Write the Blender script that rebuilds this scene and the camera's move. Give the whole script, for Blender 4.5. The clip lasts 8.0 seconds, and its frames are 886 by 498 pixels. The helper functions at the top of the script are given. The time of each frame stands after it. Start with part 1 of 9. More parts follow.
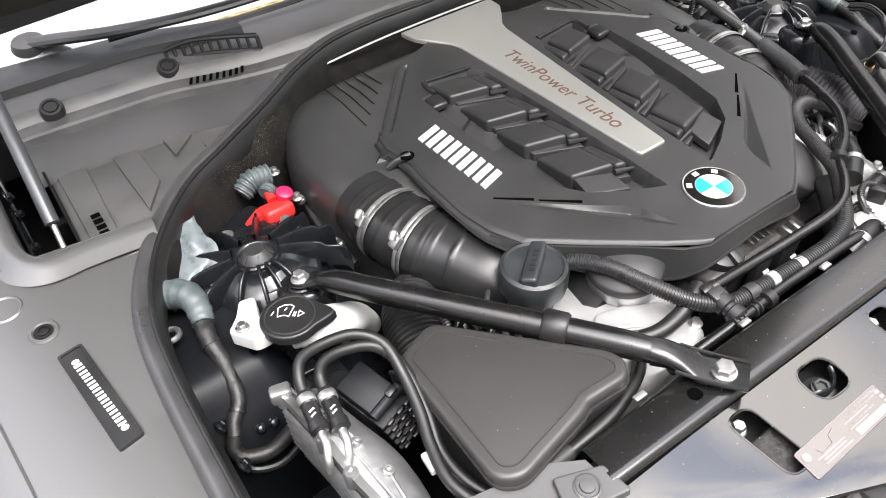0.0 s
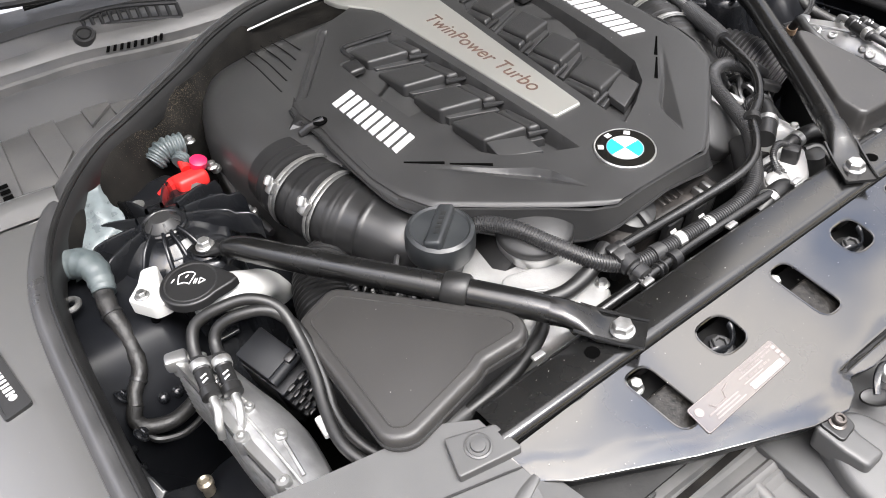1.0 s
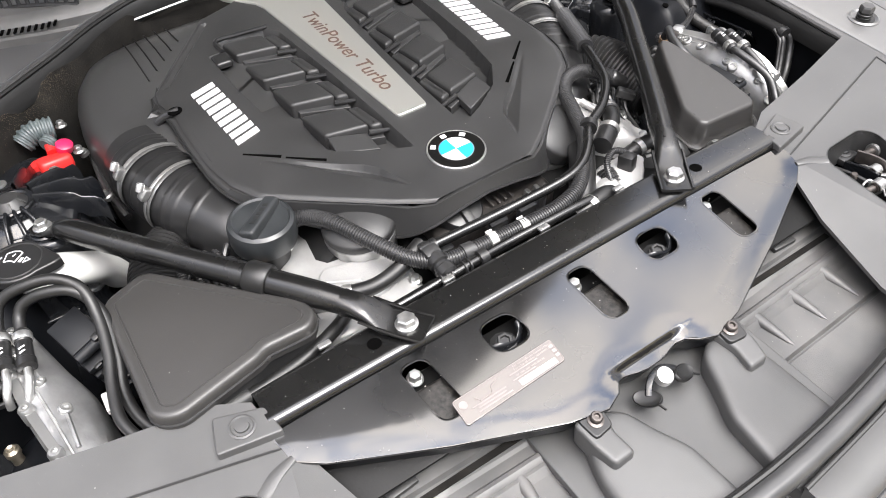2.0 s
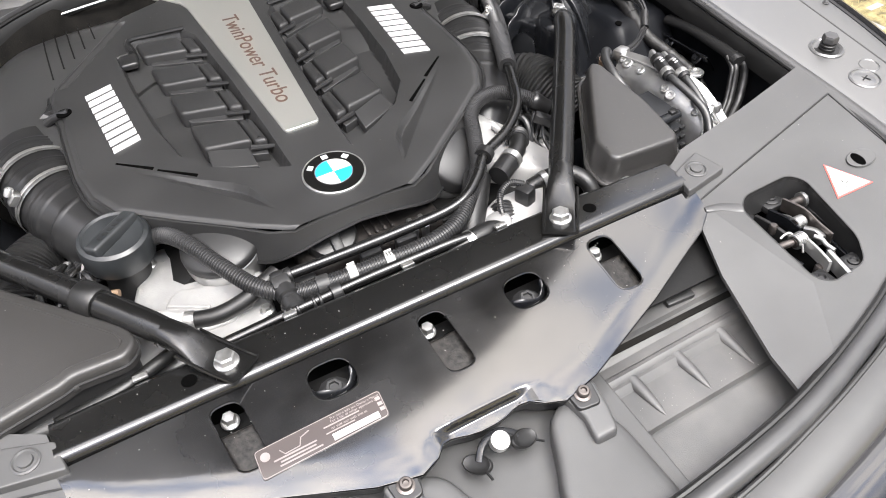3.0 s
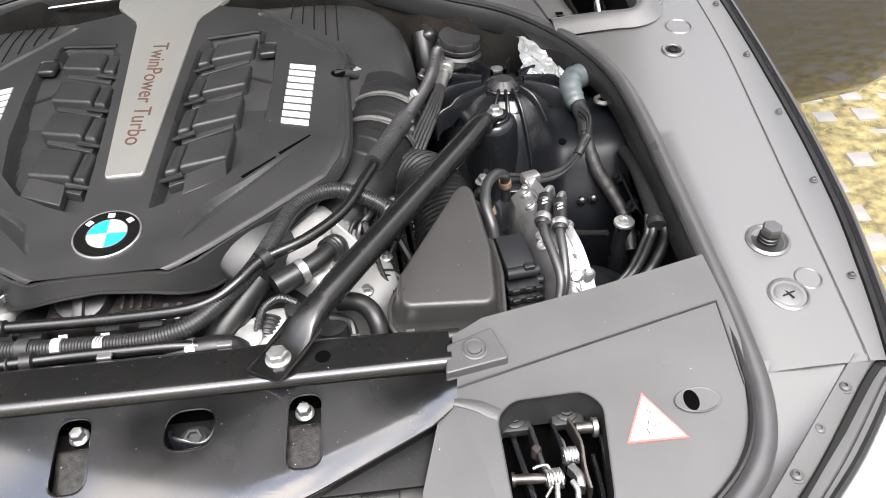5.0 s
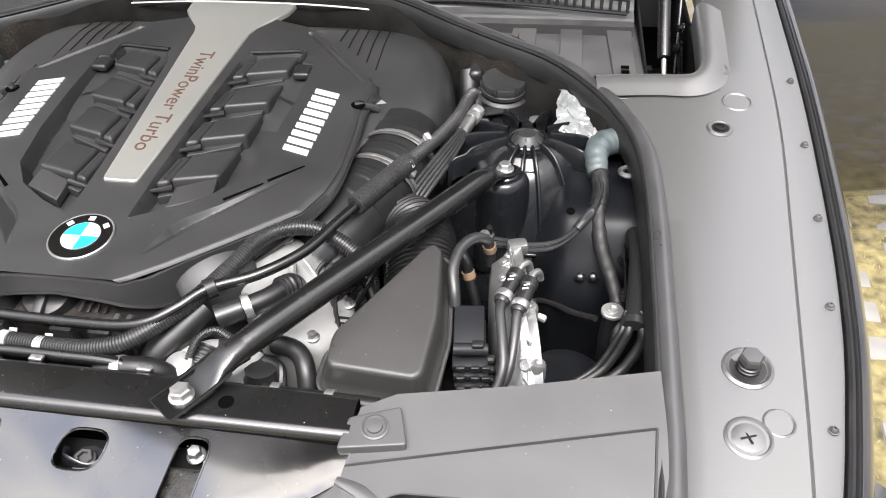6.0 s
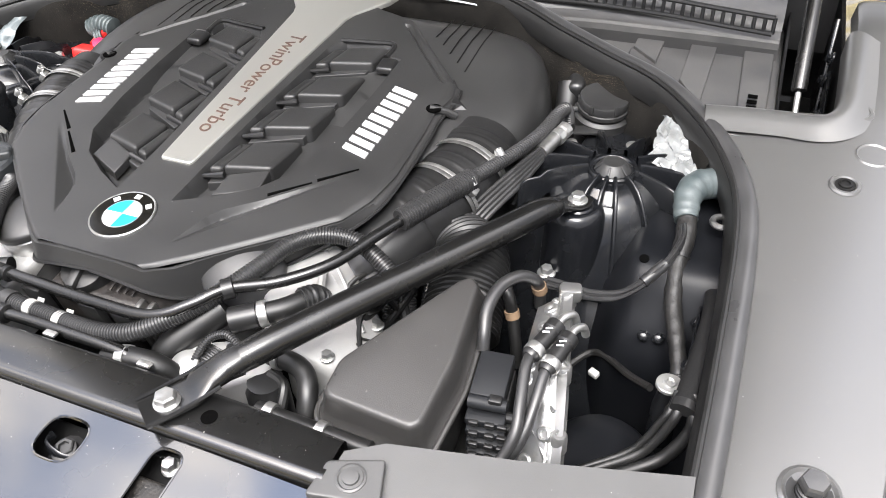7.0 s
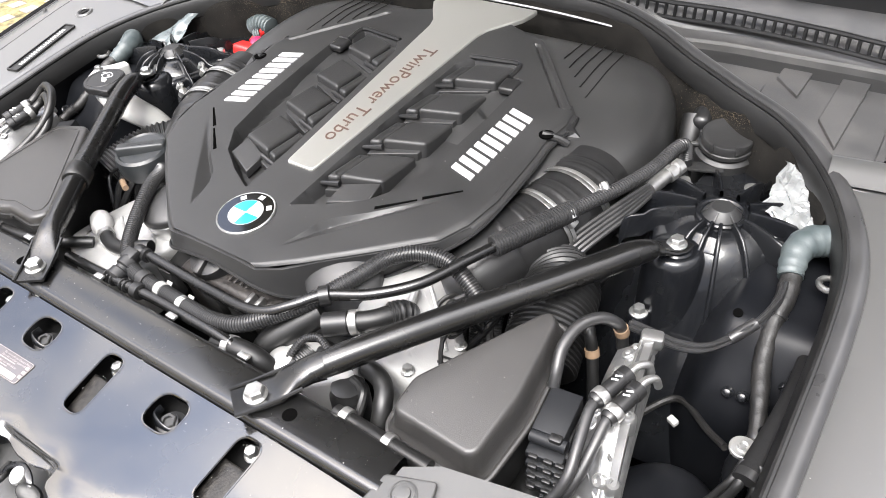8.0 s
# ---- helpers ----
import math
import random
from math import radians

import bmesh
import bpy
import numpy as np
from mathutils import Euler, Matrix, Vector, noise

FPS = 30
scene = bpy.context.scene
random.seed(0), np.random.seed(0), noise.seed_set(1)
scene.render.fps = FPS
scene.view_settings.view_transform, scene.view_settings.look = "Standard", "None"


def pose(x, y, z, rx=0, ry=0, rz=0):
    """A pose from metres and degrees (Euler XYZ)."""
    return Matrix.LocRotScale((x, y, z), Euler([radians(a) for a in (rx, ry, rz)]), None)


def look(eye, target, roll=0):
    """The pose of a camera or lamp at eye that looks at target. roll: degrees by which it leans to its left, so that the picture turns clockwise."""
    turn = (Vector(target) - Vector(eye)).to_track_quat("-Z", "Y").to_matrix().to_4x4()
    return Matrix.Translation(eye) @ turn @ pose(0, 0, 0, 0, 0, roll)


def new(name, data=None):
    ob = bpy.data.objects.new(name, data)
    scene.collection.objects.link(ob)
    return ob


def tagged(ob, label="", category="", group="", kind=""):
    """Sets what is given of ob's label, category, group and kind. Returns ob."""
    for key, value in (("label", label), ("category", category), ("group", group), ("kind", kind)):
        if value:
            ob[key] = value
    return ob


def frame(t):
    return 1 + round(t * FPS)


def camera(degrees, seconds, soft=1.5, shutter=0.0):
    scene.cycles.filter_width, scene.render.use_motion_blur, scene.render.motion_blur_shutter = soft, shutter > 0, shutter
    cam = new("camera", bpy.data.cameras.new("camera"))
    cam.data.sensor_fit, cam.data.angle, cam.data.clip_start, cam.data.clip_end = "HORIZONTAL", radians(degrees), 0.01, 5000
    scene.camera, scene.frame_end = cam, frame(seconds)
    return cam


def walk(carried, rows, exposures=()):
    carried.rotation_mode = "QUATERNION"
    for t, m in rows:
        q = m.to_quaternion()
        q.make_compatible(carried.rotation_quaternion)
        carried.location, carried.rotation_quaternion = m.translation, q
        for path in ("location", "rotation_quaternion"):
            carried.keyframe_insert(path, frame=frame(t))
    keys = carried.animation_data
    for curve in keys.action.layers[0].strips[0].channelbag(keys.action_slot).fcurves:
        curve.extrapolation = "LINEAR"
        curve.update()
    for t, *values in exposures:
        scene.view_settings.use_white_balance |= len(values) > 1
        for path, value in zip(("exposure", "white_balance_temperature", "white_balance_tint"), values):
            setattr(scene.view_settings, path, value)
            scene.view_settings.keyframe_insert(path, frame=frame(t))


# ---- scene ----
cam = camera(60.0, 8.0, soft=1.0)
BONNET_ANGLE = 55.5
PATH = [
    (0, (-0.722, -0.545, 1.558), (0.036, 0.797, 0.284), -8.1),
    (0.5, (-0.7, -0.553, 1.527), (0.074, 0.758, 0.23), -8.3),
    (1, (-0.655, -0.599, 1.524), (0.129, 0.687, 0.207), -7.7),
    (1.5, (-0.565, -0.681, 1.527), (0.213, 0.599, 0.202), -6.9),
    (1.7, (-0.524, -0.715, 1.528), (0.249, 0.566, 0.201), -6.4),
    (2.8, (-0.289, -0.83, 1.519), (0.355, 0.514, 0.185), -6.2),
    (3, (-0.218, -0.816, 1.502), (0.397, 0.543, 0.171), -6.1),
    (3.5, (-0.052, -0.802, 1.485), (0.497, 0.592, 0.16), -5.7),
    (4, (0.115, -0.858, 1.489), (0.497, 0.606, 0.18), -5.7),
    (4.5, (0.247, -0.887, 1.5), (0.501, 0.621, 0.21), -4.2),
    (5, (0.355, -0.792, 1.489), (0.46, 0.748, 0.217), -3.2),
    (5.2, (0.389, -0.749, 1.494), (0.42, 0.799, 0.227), -2.8),
    (6.3, (0.644, -0.691, 1.503), (0.261, 0.828, 0.26), -2.1),
    (6.5, (0.667, -0.671, 1.497), (0.211, 0.825, 0.251), -2.1),
    (7, (0.671, -0.567, 1.474), (0.041, 0.853, 0.215), -2.7),
    (7.5, (0.703, -0.521, 1.465), (-0.1, 0.791, 0.187), -4.0),
    (8, (0.732, -0.521, 1.528), (-0.231, 0.685, 0.256), -5.9),
]
EXPOSURE = [(0.0, 2.08), (4.0, 2.08), (6.0, 2.12), (8.0, 2.32)]
walk(cam, [(t, look(eye, target, roll)) for t, eye, target, roll in PATH], EXPOSURE)

# ---- sky, sun and exposure ----
SUN_ELEV, SUN_TURN = radians(58), radians(205)
world = bpy.data.worlds.new("sky")
scene.world = world
world.use_nodes = True
wn, wl = world.node_tree.nodes, world.node_tree.links
background = wn["Background"]
sky = wn.new("ShaderNodeTexSky")
sky.sky_type, sky.sun_disc = "NISHITA", False
sky.sun_elevation, sky.sun_rotation = SUN_ELEV, SUN_TURN
sky.dust_density, sky.air_density, sky.ozone_density = 4.0, 1.0, 1.0
soften = wn.new("ShaderNodeHueSaturation")
soften.inputs["Saturation"].default_value = 0.22
clouds = wn.new("ShaderNodeTexNoise")
clouds.inputs["Scale"].default_value, clouds.inputs["Detail"].default_value = 7.0, 7.0
clouds.inputs["Distortion"].default_value = 0.6
ramp = wn.new("ShaderNodeValToRGB")
ramp.color_ramp.elements[0].position, ramp.color_ramp.elements[0].color = 0.41, (0.46, 0.54, 0.74, 1)
ramp.color_ramp.elements[1].position, ramp.color_ramp.elements[1].color = 0.57, (1.50, 1.385, 1.25, 1)
overcast = wn.new("ShaderNodeMix")
overcast.data_type, overcast.blend_type = "RGBA", "MULTIPLY"
overcast.inputs[0].default_value = 1.0
where = wn.new("ShaderNodeTexCoord")
wl.new(where.outputs["Generated"], clouds.inputs["Vector"])
wl.new(clouds.outputs["Fac"], ramp.inputs["Fac"])
wl.new(sky.outputs["Color"], soften.inputs["Color"])
cover = wn.new("ShaderNodeMix")
cover.data_type = "RGBA"
cover.inputs[0].default_value = 0.45
cover.inputs[7].default_value = (6.0, 6.0, 6.1, 1)
wl.new(soften.outputs["Color"], cover.inputs[6])
wl.new(cover.outputs[2], overcast.inputs[6])
wl.new(ramp.outputs["Color"], overcast.inputs[7])
# an overcast sky is brightest overhead
split, rise = wn.new("ShaderNodeSeparateXYZ"), wn.new("ShaderNodeMapRange")
rise.inputs["From Min"].default_value, rise.inputs["To Min"].default_value, rise.inputs["To Max"].default_value = 0.45, 0.30, 1.80
dome = wn.new("ShaderNodeMix")
dome.data_type, dome.blend_type = "RGBA", "MULTIPLY"
dome.inputs[0].default_value = 1.0
wl.new(where.outputs["Generated"], split.inputs["Vector"])
wl.new(split.outputs["Z"], rise.inputs["Value"])
wl.new(overcast.outputs[2], dome.inputs[6])
wl.new(rise.outputs["Result"], dome.inputs[7])
wl.new(dome.outputs[2], background.inputs["Color"])
background.inputs["Strength"].default_value = 0.15

sun = new("sun", bpy.data.lights.new("sun", "SUN"))
sun.data.energy, sun.data.angle, sun.data.color = 1.2, radians(25), (1.0, 0.98, 0.94)
sun.matrix_world = look((0.5, -1.2, 3.0), (0, 0, 0.9))


# ---- materials ----
def material(name, base, rough=0.5, metal=0.0, vary=0.15, scale=40.0, bump=0.0, fine=600.0, spec=0.5, coat=0.0, tint=None, wear=0.0, coat_ior=1.5, coat_rough=0.06):
    """A surface with blotches at one scale, grain at a finer one, and a little relief."""
    m = bpy.data.materials.new(name)
    m.use_nodes = True
    n, k = m.node_tree.nodes, m.node_tree.links
    b = n["Principled BSDF"]
    b.inputs["Metallic"].default_value = metal
    b.inputs["Specular IOR Level"].default_value = spec
    b.inputs["Coat Weight"].default_value = coat
    b.inputs["Coat Roughness"].default_value, b.inputs["Coat IOR"].default_value = coat_rough, coat_ior
    tc = n.new("ShaderNodeTexCoord")
    big, small = n.new("ShaderNodeTexNoise"), n.new("ShaderNodeTexNoise")
    big.inputs["Scale"].default_value, big.inputs["Detail"].default_value = scale, 5
    small.inputs["Scale"].default_value, small.inputs["Detail"].default_value = fine, 2
    for q in (big, small):
        k.new(tc.outputs["Object"], q.inputs["Vector"])
    cr = n.new("ShaderNodeValToRGB")
    low = [c * (1 - vary) for c in base]
    high = [min(1, c * (1 + vary)) for c in (tint or base)]
    cr.color_ramp.elements[0].position, cr.color_ramp.elements[0].color = 0.3, (*low, 1)
    cr.color_ramp.elements[1].position, cr.color_ramp.elements[1].color = 0.7, (*high, 1)
    k.new(big.outputs["Fac"], cr.inputs["Fac"])
    k.new(cr.outputs["Color"], b.inputs["Base Color"])
    mr = n.new("ShaderNodeMapRange")
    mr.inputs["From Min"].default_value, mr.inputs["From Max"].default_value = 0.3, 0.7
    mr.inputs["To Min"].default_value, mr.inputs["To Max"].default_value = max(0.02, rough - 0.06 - wear), min(1, rough + 0.06 + wear)
    k.new(big.outputs["Fac"], mr.inputs["Value"])
    k.new(mr.outputs["Result"], b.inputs["Roughness"])
    if bump:
        bp = n.new("ShaderNodeBump")
        bp.inputs["Strength"].default_value, bp.inputs["Distance"].default_value = bump, 0.0006
        k.new(small.outputs["Fac"], bp.inputs["Height"])
        k.new(bp.outputs["Normal"], b.inputs["Normal"])
    return m


PLASTIC = material("moulded_black_plastic", (0.021, 0.021, 0.0212), 0.44, bump=0.22, fine=1500, scale=12)
PLASTIC_SMOOTH = material("smooth_black_plastic", (0.0135, 0.0135, 0.0138), 0.34, bump=0.06, fine=900, scale=18)
PLASTIC_GREY = material("grey_moulded_plastic", (0.056, 0.056, 0.056), 0.45, bump=0.15, fine=1200, scale=9, spec=0.6)
TRAY_GREY = material("dusty_grey_plastic", (0.054, 0.054, 0.054), 0.47, bump=0.3, fine=900, scale=14, tint=(0.080, 0.078, 0.076), spec=0.6)
FENDER_GREY = material("satin_grey_panel", (0.062, 0.062, 0.0613), 0.42, bump=0.06, fine=900, scale=2, vary=0.05, spec=0.6, coat=1.0, coat_ior=1.65, coat_rough=0.3)
PAINT = material("dark_metallic_paint", (0.03, 0.03, 0.032), 0.22, metal=0.3, coat=1.0, scale=5, vary=0.05)
BLACK_GLOSS = material("gloss_black_lacquer", (0.0045, 0.0045, 0.0048), 0.24, coat=1.0, scale=9, bump=0.9, fine=14, wear=0.1, tint=(0.0088, 0.0088, 0.0092), spec=0.5, coat_ior=1.73, coat_rough=0.08)
RAIL_BLACK = material("black_rail_lacquer", (0.007, 0.007, 0.007), 0.26, coat=1.0, scale=10, bump=0.6, fine=16, spec=0.4, coat_ior=1.5, coat_rough=0.16)
BODY_BLACK = material("black_body_lacquer", (0.006, 0.0066, 0.0082), 0.25, coat=0.2, spec=0.4, scale=16, bump=0.05, fine=250, tint=(0.008, 0.0085, 0.0095))
APRON_BLACK = material("dull_black_primer", (0.0048, 0.0054, 0.0068), 0.36, spec=0.14, scale=14, bump=0.05, fine=250, tint=(0.009, 0.0095, 0.011))
TUBE_BLACK = material("satin_black_lacquer", (0.006, 0.006, 0.006), 0.25, bump=0.07, fine=700, scale=25, spec=0.65)
RUBBER = material("black_rubber", (0.008, 0.008, 0.008), 0.42, bump=0.15, fine=900, scale=30)
RUBBER_GREY = material("weathered_rubber_seal", (0.035, 0.035, 0.036), 0.33, bump=0.1, fine=800, scale=22, spec=0.8)
HOSE = material("ribbed_hose_plastic", (0.022, 0.022, 0.0226), 0.33, scale=30)
FELT = material("black_felt_insulation", (0.0065, 0.0063, 0.006), 0.95, bump=1.0, fine=420, scale=24, spec=0.1, vary=0.3, tint=(0.012, 0.0112, 0.010))
LINER = material("grey_bonnet_lining", (0.05, 0.049, 0.047), 0.95, bump=0.8, fine=300, scale=12, spec=0.1, vary=0.15)
FELT_TAN = material("tan_felt_fibre", (0.15, 0.12, 0.085), 0.95, vary=0.4, scale=300, spec=0.1)
STRIP = material("brushed_silver_trim", (0.50, 0.50, 0.47), 0.33, metal=0.75, scale=3, vary=0.04, bump=0.04, fine=1500)
LETTER = material("satin_silver_lettering", (0.62, 0.62, 0.62), 0.35, metal=0.3, scale=30, vary=0.03)
COPPER = material("brown_engraved_lettering", (0.075, 0.042, 0.03), 0.5, scale=80)
CHROME = material("zinc_plated_steel", (0.52, 0.52, 0.51), 0.36, metal=0.9, scale=120, vary=0.14)
STEEL = material("dull_steel", (0.30, 0.30, 0.295), 0.38, metal=0.9, scale=90, vary=0.2)
ALLOY = material("cast_aluminium", (0.45, 0.45, 0.44), 0.42, metal=0.75, bump=0.5, fine=700, scale=25, vary=0.12)
ALLOY_BRIGHT = material("bright_die_cast_aluminium", (0.44, 0.44, 0.436), 0.34, metal=0.85, bump=0.2, fine=500, scale=20, vary=0.08)
WHITE_PLASTIC = material("milky_white_plastic", (0.44, 0.44, 0.425), 0.4, scale=10, vary=0.04)
TAPE_PALE = material("pale_grey_tape", (0.30, 0.30, 0.29), 0.5, scale=40, vary=0.1)
WHITE = material("white_print", (0.82, 0.82, 0.82), 0.5, scale=50, vary=0.03)
RED_PLASTIC = material("bright_red_plastic", (0.55, 0.022, 0.02), 0.4, scale=40, vary=0.08)
PINK_PLASTIC = material("pink_plastic", (0.5, 0.015, 0.07), 0.4, scale=40, vary=0.08)
RED_PRINT = material("red_print", (0.72, 0.10, 0.085), 0.5, scale=40, vary=0.05)
BLUE_ENAMEL = material("light_blue_enamel", (0.02, 0.33, 0.72), 0.15, coat=0.8, scale=30, vary=0.03)
WHITE_ENAMEL = material("white_enamel", (0.82, 0.83, 0.83), 0.15, coat=0.8, scale=30, vary=0.02)
BLACK_ENAMEL = material("black_enamel", (0.006, 0.006, 0.006), 0.12, coat=0.8, scale=30)
LABEL_BROWN = material("brown_printed_label", (0.045, 0.034, 0.032), 0.4, scale=30, vary=0.06, coat=1.0, coat_ior=1.9, coat_rough=0.12)
LABEL_PRINT = material("pale_label_print", (0.21, 0.185, 0.178), 0.5, scale=30)
GREY_BOOT = material("grey_green_rubber_boot", (0.05, 0.064, 0.067), 0.45, bump=0.3, fine=300, scale=35, tint=(0.085, 0.1, 0.102))
FOIL = material("crumpled_clear_film", (0.26, 0.27, 0.27), 0.16, metal=0.35, scale=60, vary=0.25)
TAPE = material("black_cloth_tape", (0.008, 0.0078, 0.0075), 0.5, bump=0.9, fine=300, scale=60, tint=(0.014, 0.0134, 0.013))
BROWN_CLIP = material("tan_hose_clip", (0.2, 0.135, 0.085), 0.5, scale=60)
# near-black: shade of depths and gaps put into the colour; also dark details
VOID = material("near_black_depth", (0.004, 0.004, 0.004), 0.55, scale=15, bump=0.4, fine=200, spec=0.25)
GLASS_DARK = material("windscreen_glass", (0.15, 0.155, 0.16), 0.05, scale=3, vary=0.05, spec=1.0, coat=1.0, coat_ior=1.9)
HEADLIGHT = material("headlight_silver", (0.6, 0.61, 0.63), 0.2, metal=0.6, coat=1.0, scale=6, vary=0.06)
CONCRETE = material("pale_concrete_paver", (0.20, 0.193, 0.182), 0.9, bump=0.8, fine=120, scale=9, vary=0.2)
SOIL = material("dry_soil", (0.085, 0.072, 0.034), 1.0, bump=1.0, fine=90, scale=22, vary=0.4, tint=(0.2, 0.165, 0.075))
STRAW = material("dry_grass", (0.30, 0.24, 0.09), 0.9, scale=3, vary=0.4, tint=(0.36, 0.32, 0.14))
SCREW_DARK = material("browned_steel", (0.11, 0.098, 0.092), 0.36, metal=0.85, scale=90, vary=0.2)
GAS_GREY = material("dark_grey_lacquer", (0.045, 0.048, 0.053), 0.3, scale=20, vary=0.08)
DUSTY_BLACK = material("dusty_black_lacquer", (0.006, 0.006, 0.006), 0.35, scale=160, bump=0.6, fine=420, vary=0.5, tint=(0.018, 0.0165, 0.015), spec=0.3)
# flat black that stands in for the shade inside openings
HOLE = material("opening_shade_black", (0.002, 0.002, 0.002), 1.0, scale=20, spec=0.0)


# ---- mesh tools ----
def part(name, bm, mat, parent=None, label="", angle=35, kind=""):
    """Links a bmesh as one mesh object, under its thing where one is given."""
    bmesh.ops.recalc_face_normals(bm, faces=bm.faces)
    me = bpy.data.meshes.new(name)
    bm.to_mesh(me)
    bm.free()
    me.materials.append(mat)
    for p in me.polygons:
        p.use_smooth = True
    me.set_sharp_from_angle(angle=radians(angle))
    ob = new(name, me)
    ob.parent = parent
    if label or kind:
        tagged(ob, label=label, kind=kind)
    return ob


def thing(name, label, category, group="", kind=""):
    return tagged(new(name), label, category, group, kind)


def V(*p):
    return Vector(p)


def smooth_path(pts, steps=6, closed=False):
    """Catmull-Rom through the points."""
    pts = [Vector(p) for p in pts]
    n = len(pts)
    out = []
    for i in range(n if closed else n - 1):
        a = pts[(i - 1) % n] if closed or i else pts[0]
        b, c = pts[i], pts[(i + 1) % n]
        d = pts[(i + 2) % n] if closed or i + 2 < n else pts[-1]
        for s in range(steps):
            t = s / steps
            out.append(0.5 * (2 * b + (c - a) * t + (2 * a - 5 * b + 4 * c - d) * t * t + (3 * b - a - 3 * c + d) * t ** 3))
    if not closed:
        out.append(pts[-1])
    return out


def even(path, gap):
    """The path again, at even distances."""
    out, rest = [path[0]], gap
    for a, b in zip(path, path[1:]):
        long = (b - a).length
        at = rest
        while at < long:
            out.append(a.lerp(b, at / long))
            at += gap
        rest = at - long
    out.append(path[-1])
    return out


def sweep(bm, path, radius, sides=12, closed=False, flat=1.0, caps=True):
    """A tube; radius a number or a function of (index, count)."""
    n = len(path)
    rings, up = [], Vector((0, 0, 1))
    for i, p in enumerate(path):
        d = path[(i + 1) % n if closed else min(i + 1, n - 1)] - path[(i - 1) % n if closed else max(i - 1, 0)]
        d = d.normalized() if d.length > 1e-9 else Vector((1, 0, 0))
        side = d.cross(up)
        if side.length < 0.15:
            side = d.cross(Vector((0, 1, 0)))
        side.normalize()
        top = side.cross(d).normalized()
        r = radius(i, n) if callable(radius) else radius
        rings.append([bm.verts.new(p + r * (math.cos(2 * math.pi * k / sides) * side + flat * math.sin(2 * math.pi * k / sides) * top)) for k in range(sides)])
    for i in range(n if closed else n - 1):
        a, b = rings[i], rings[(i + 1) % n]
        for k in range(sides):
            bm.faces.new((a[k], a[(k + 1) % sides], b[(k + 1) % sides], b[k]))
    if not closed and caps:
        bm.faces.new(rings[0])
        bm.faces.new(rings[-1])
    return bm


def tube(pts, radius, sides=12, steps=6, flat=1.0):
    return sweep(bmesh.new(), smooth_path(pts, steps), radius, sides, flat=flat)


def ribbed(pts, radius, depth, pitch, sides=14, flat=1.0):
    """A corrugated hose: four rings to each rib."""
    path = even(smooth_path(pts, 14), pitch / 4)
    return sweep(bmesh.new(), path, lambda i, n: radius - (depth if i % 4 in (0, 1) else 0), sides, flat=flat)


def lathe(bm, profile, at, axis=(0, 0, 1), sides=24):
    """Turns a profile of (radius, height) round an axis."""
    q = Vector((0, 0, 1)).rotation_difference(Vector(axis))
    rings = []
    for r, h in profile:
        rings.append([bm.verts.new(Vector(at) + q @ Vector((r * math.cos(2 * math.pi * k / sides), r * math.sin(2 * math.pi * k / sides), h))) for k in range(sides)])
    for a, b in zip(rings, rings[1:]):
        for k in range(sides):
            bm.faces.new((a[k], a[(k + 1) % sides], b[(k + 1) % sides], b[k]))
    bm.faces.new(rings[0])
    bm.faces.new(rings[-1])
    return bm


def box(bm, m, sx, sy, sz, bevel=0.002, segments=2):
    made = bmesh.ops.create_cube(bm, size=1.0, matrix=m @ Matrix.Diagonal((sx, sy, sz, 1)))
    if bevel:
        edges = list({e for v in made["verts"] for e in v.link_edges})
        bmesh.ops.bevel(bm, geom=edges, offset=bevel, segments=segments, profile=0.5, affect="EDGES", clamp_overlap=True)
    return bm


def rounded(poly, radius, steps=4):
    """A flat outline with its corners rounded."""
    out, n = [], len(poly)
    for i in range(n):
        p, a, b = Vector(poly[i]), Vector(poly[i - 1]), Vector(poly[(i + 1) % n])
        r = min(radius, (a - p).length * 0.45, (b - p).length * 0.45)
        s, e = p + (a - p).normalized() * r, p + (b - p).normalized() * r
        for k in range(steps + 1):
            t = k / steps
            out.append((1 - t) ** 2 * s + 2 * t * (1 - t) * p + t * t * e)
    return out


def inset(poly, d):
    """The outline moved inwards by d (anticlockwise outlines)."""
    out, n = [], len(poly)
    area = sum(poly[i - 1][0] * poly[i][1] - poly[i][0] * poly[i - 1][1] for i in range(n))
    d = d if area > 0 else -d
    for i in range(n):
        p, a, b = Vector(poly[i][:2]), Vector(poly[i - 1][:2]), Vector(poly[(i + 1) % n][:2])
        u, w = (p - a), (b - p)
        nu, nw = Vector((-u.y, u.x)).normalized(), Vector((-w.y, w.x)).normalized()
        nm = nu + nw
        nm = nm.normalized() if nm.length > 1e-6 else nu
        out.append(p + nm * d / max(0.5, nm.dot(nu)))
    return out


def rings_up(bm, rings, top=True, bottom=True):
    """Joins closed rings of points into a skin."""
    vs = [[bm.verts.new(p) for p in r] for r in rings]
    for a, b in zip(vs, vs[1:]):
        n = len(a)
        for k in range(n):
            bm.faces.new((a[k], a[(k + 1) % n], b[(k + 1) % n], b[k]))
    if bottom:
        bm.faces.new(vs[0])
    if top:
        bm.faces.new(vs[-1])
    return bm


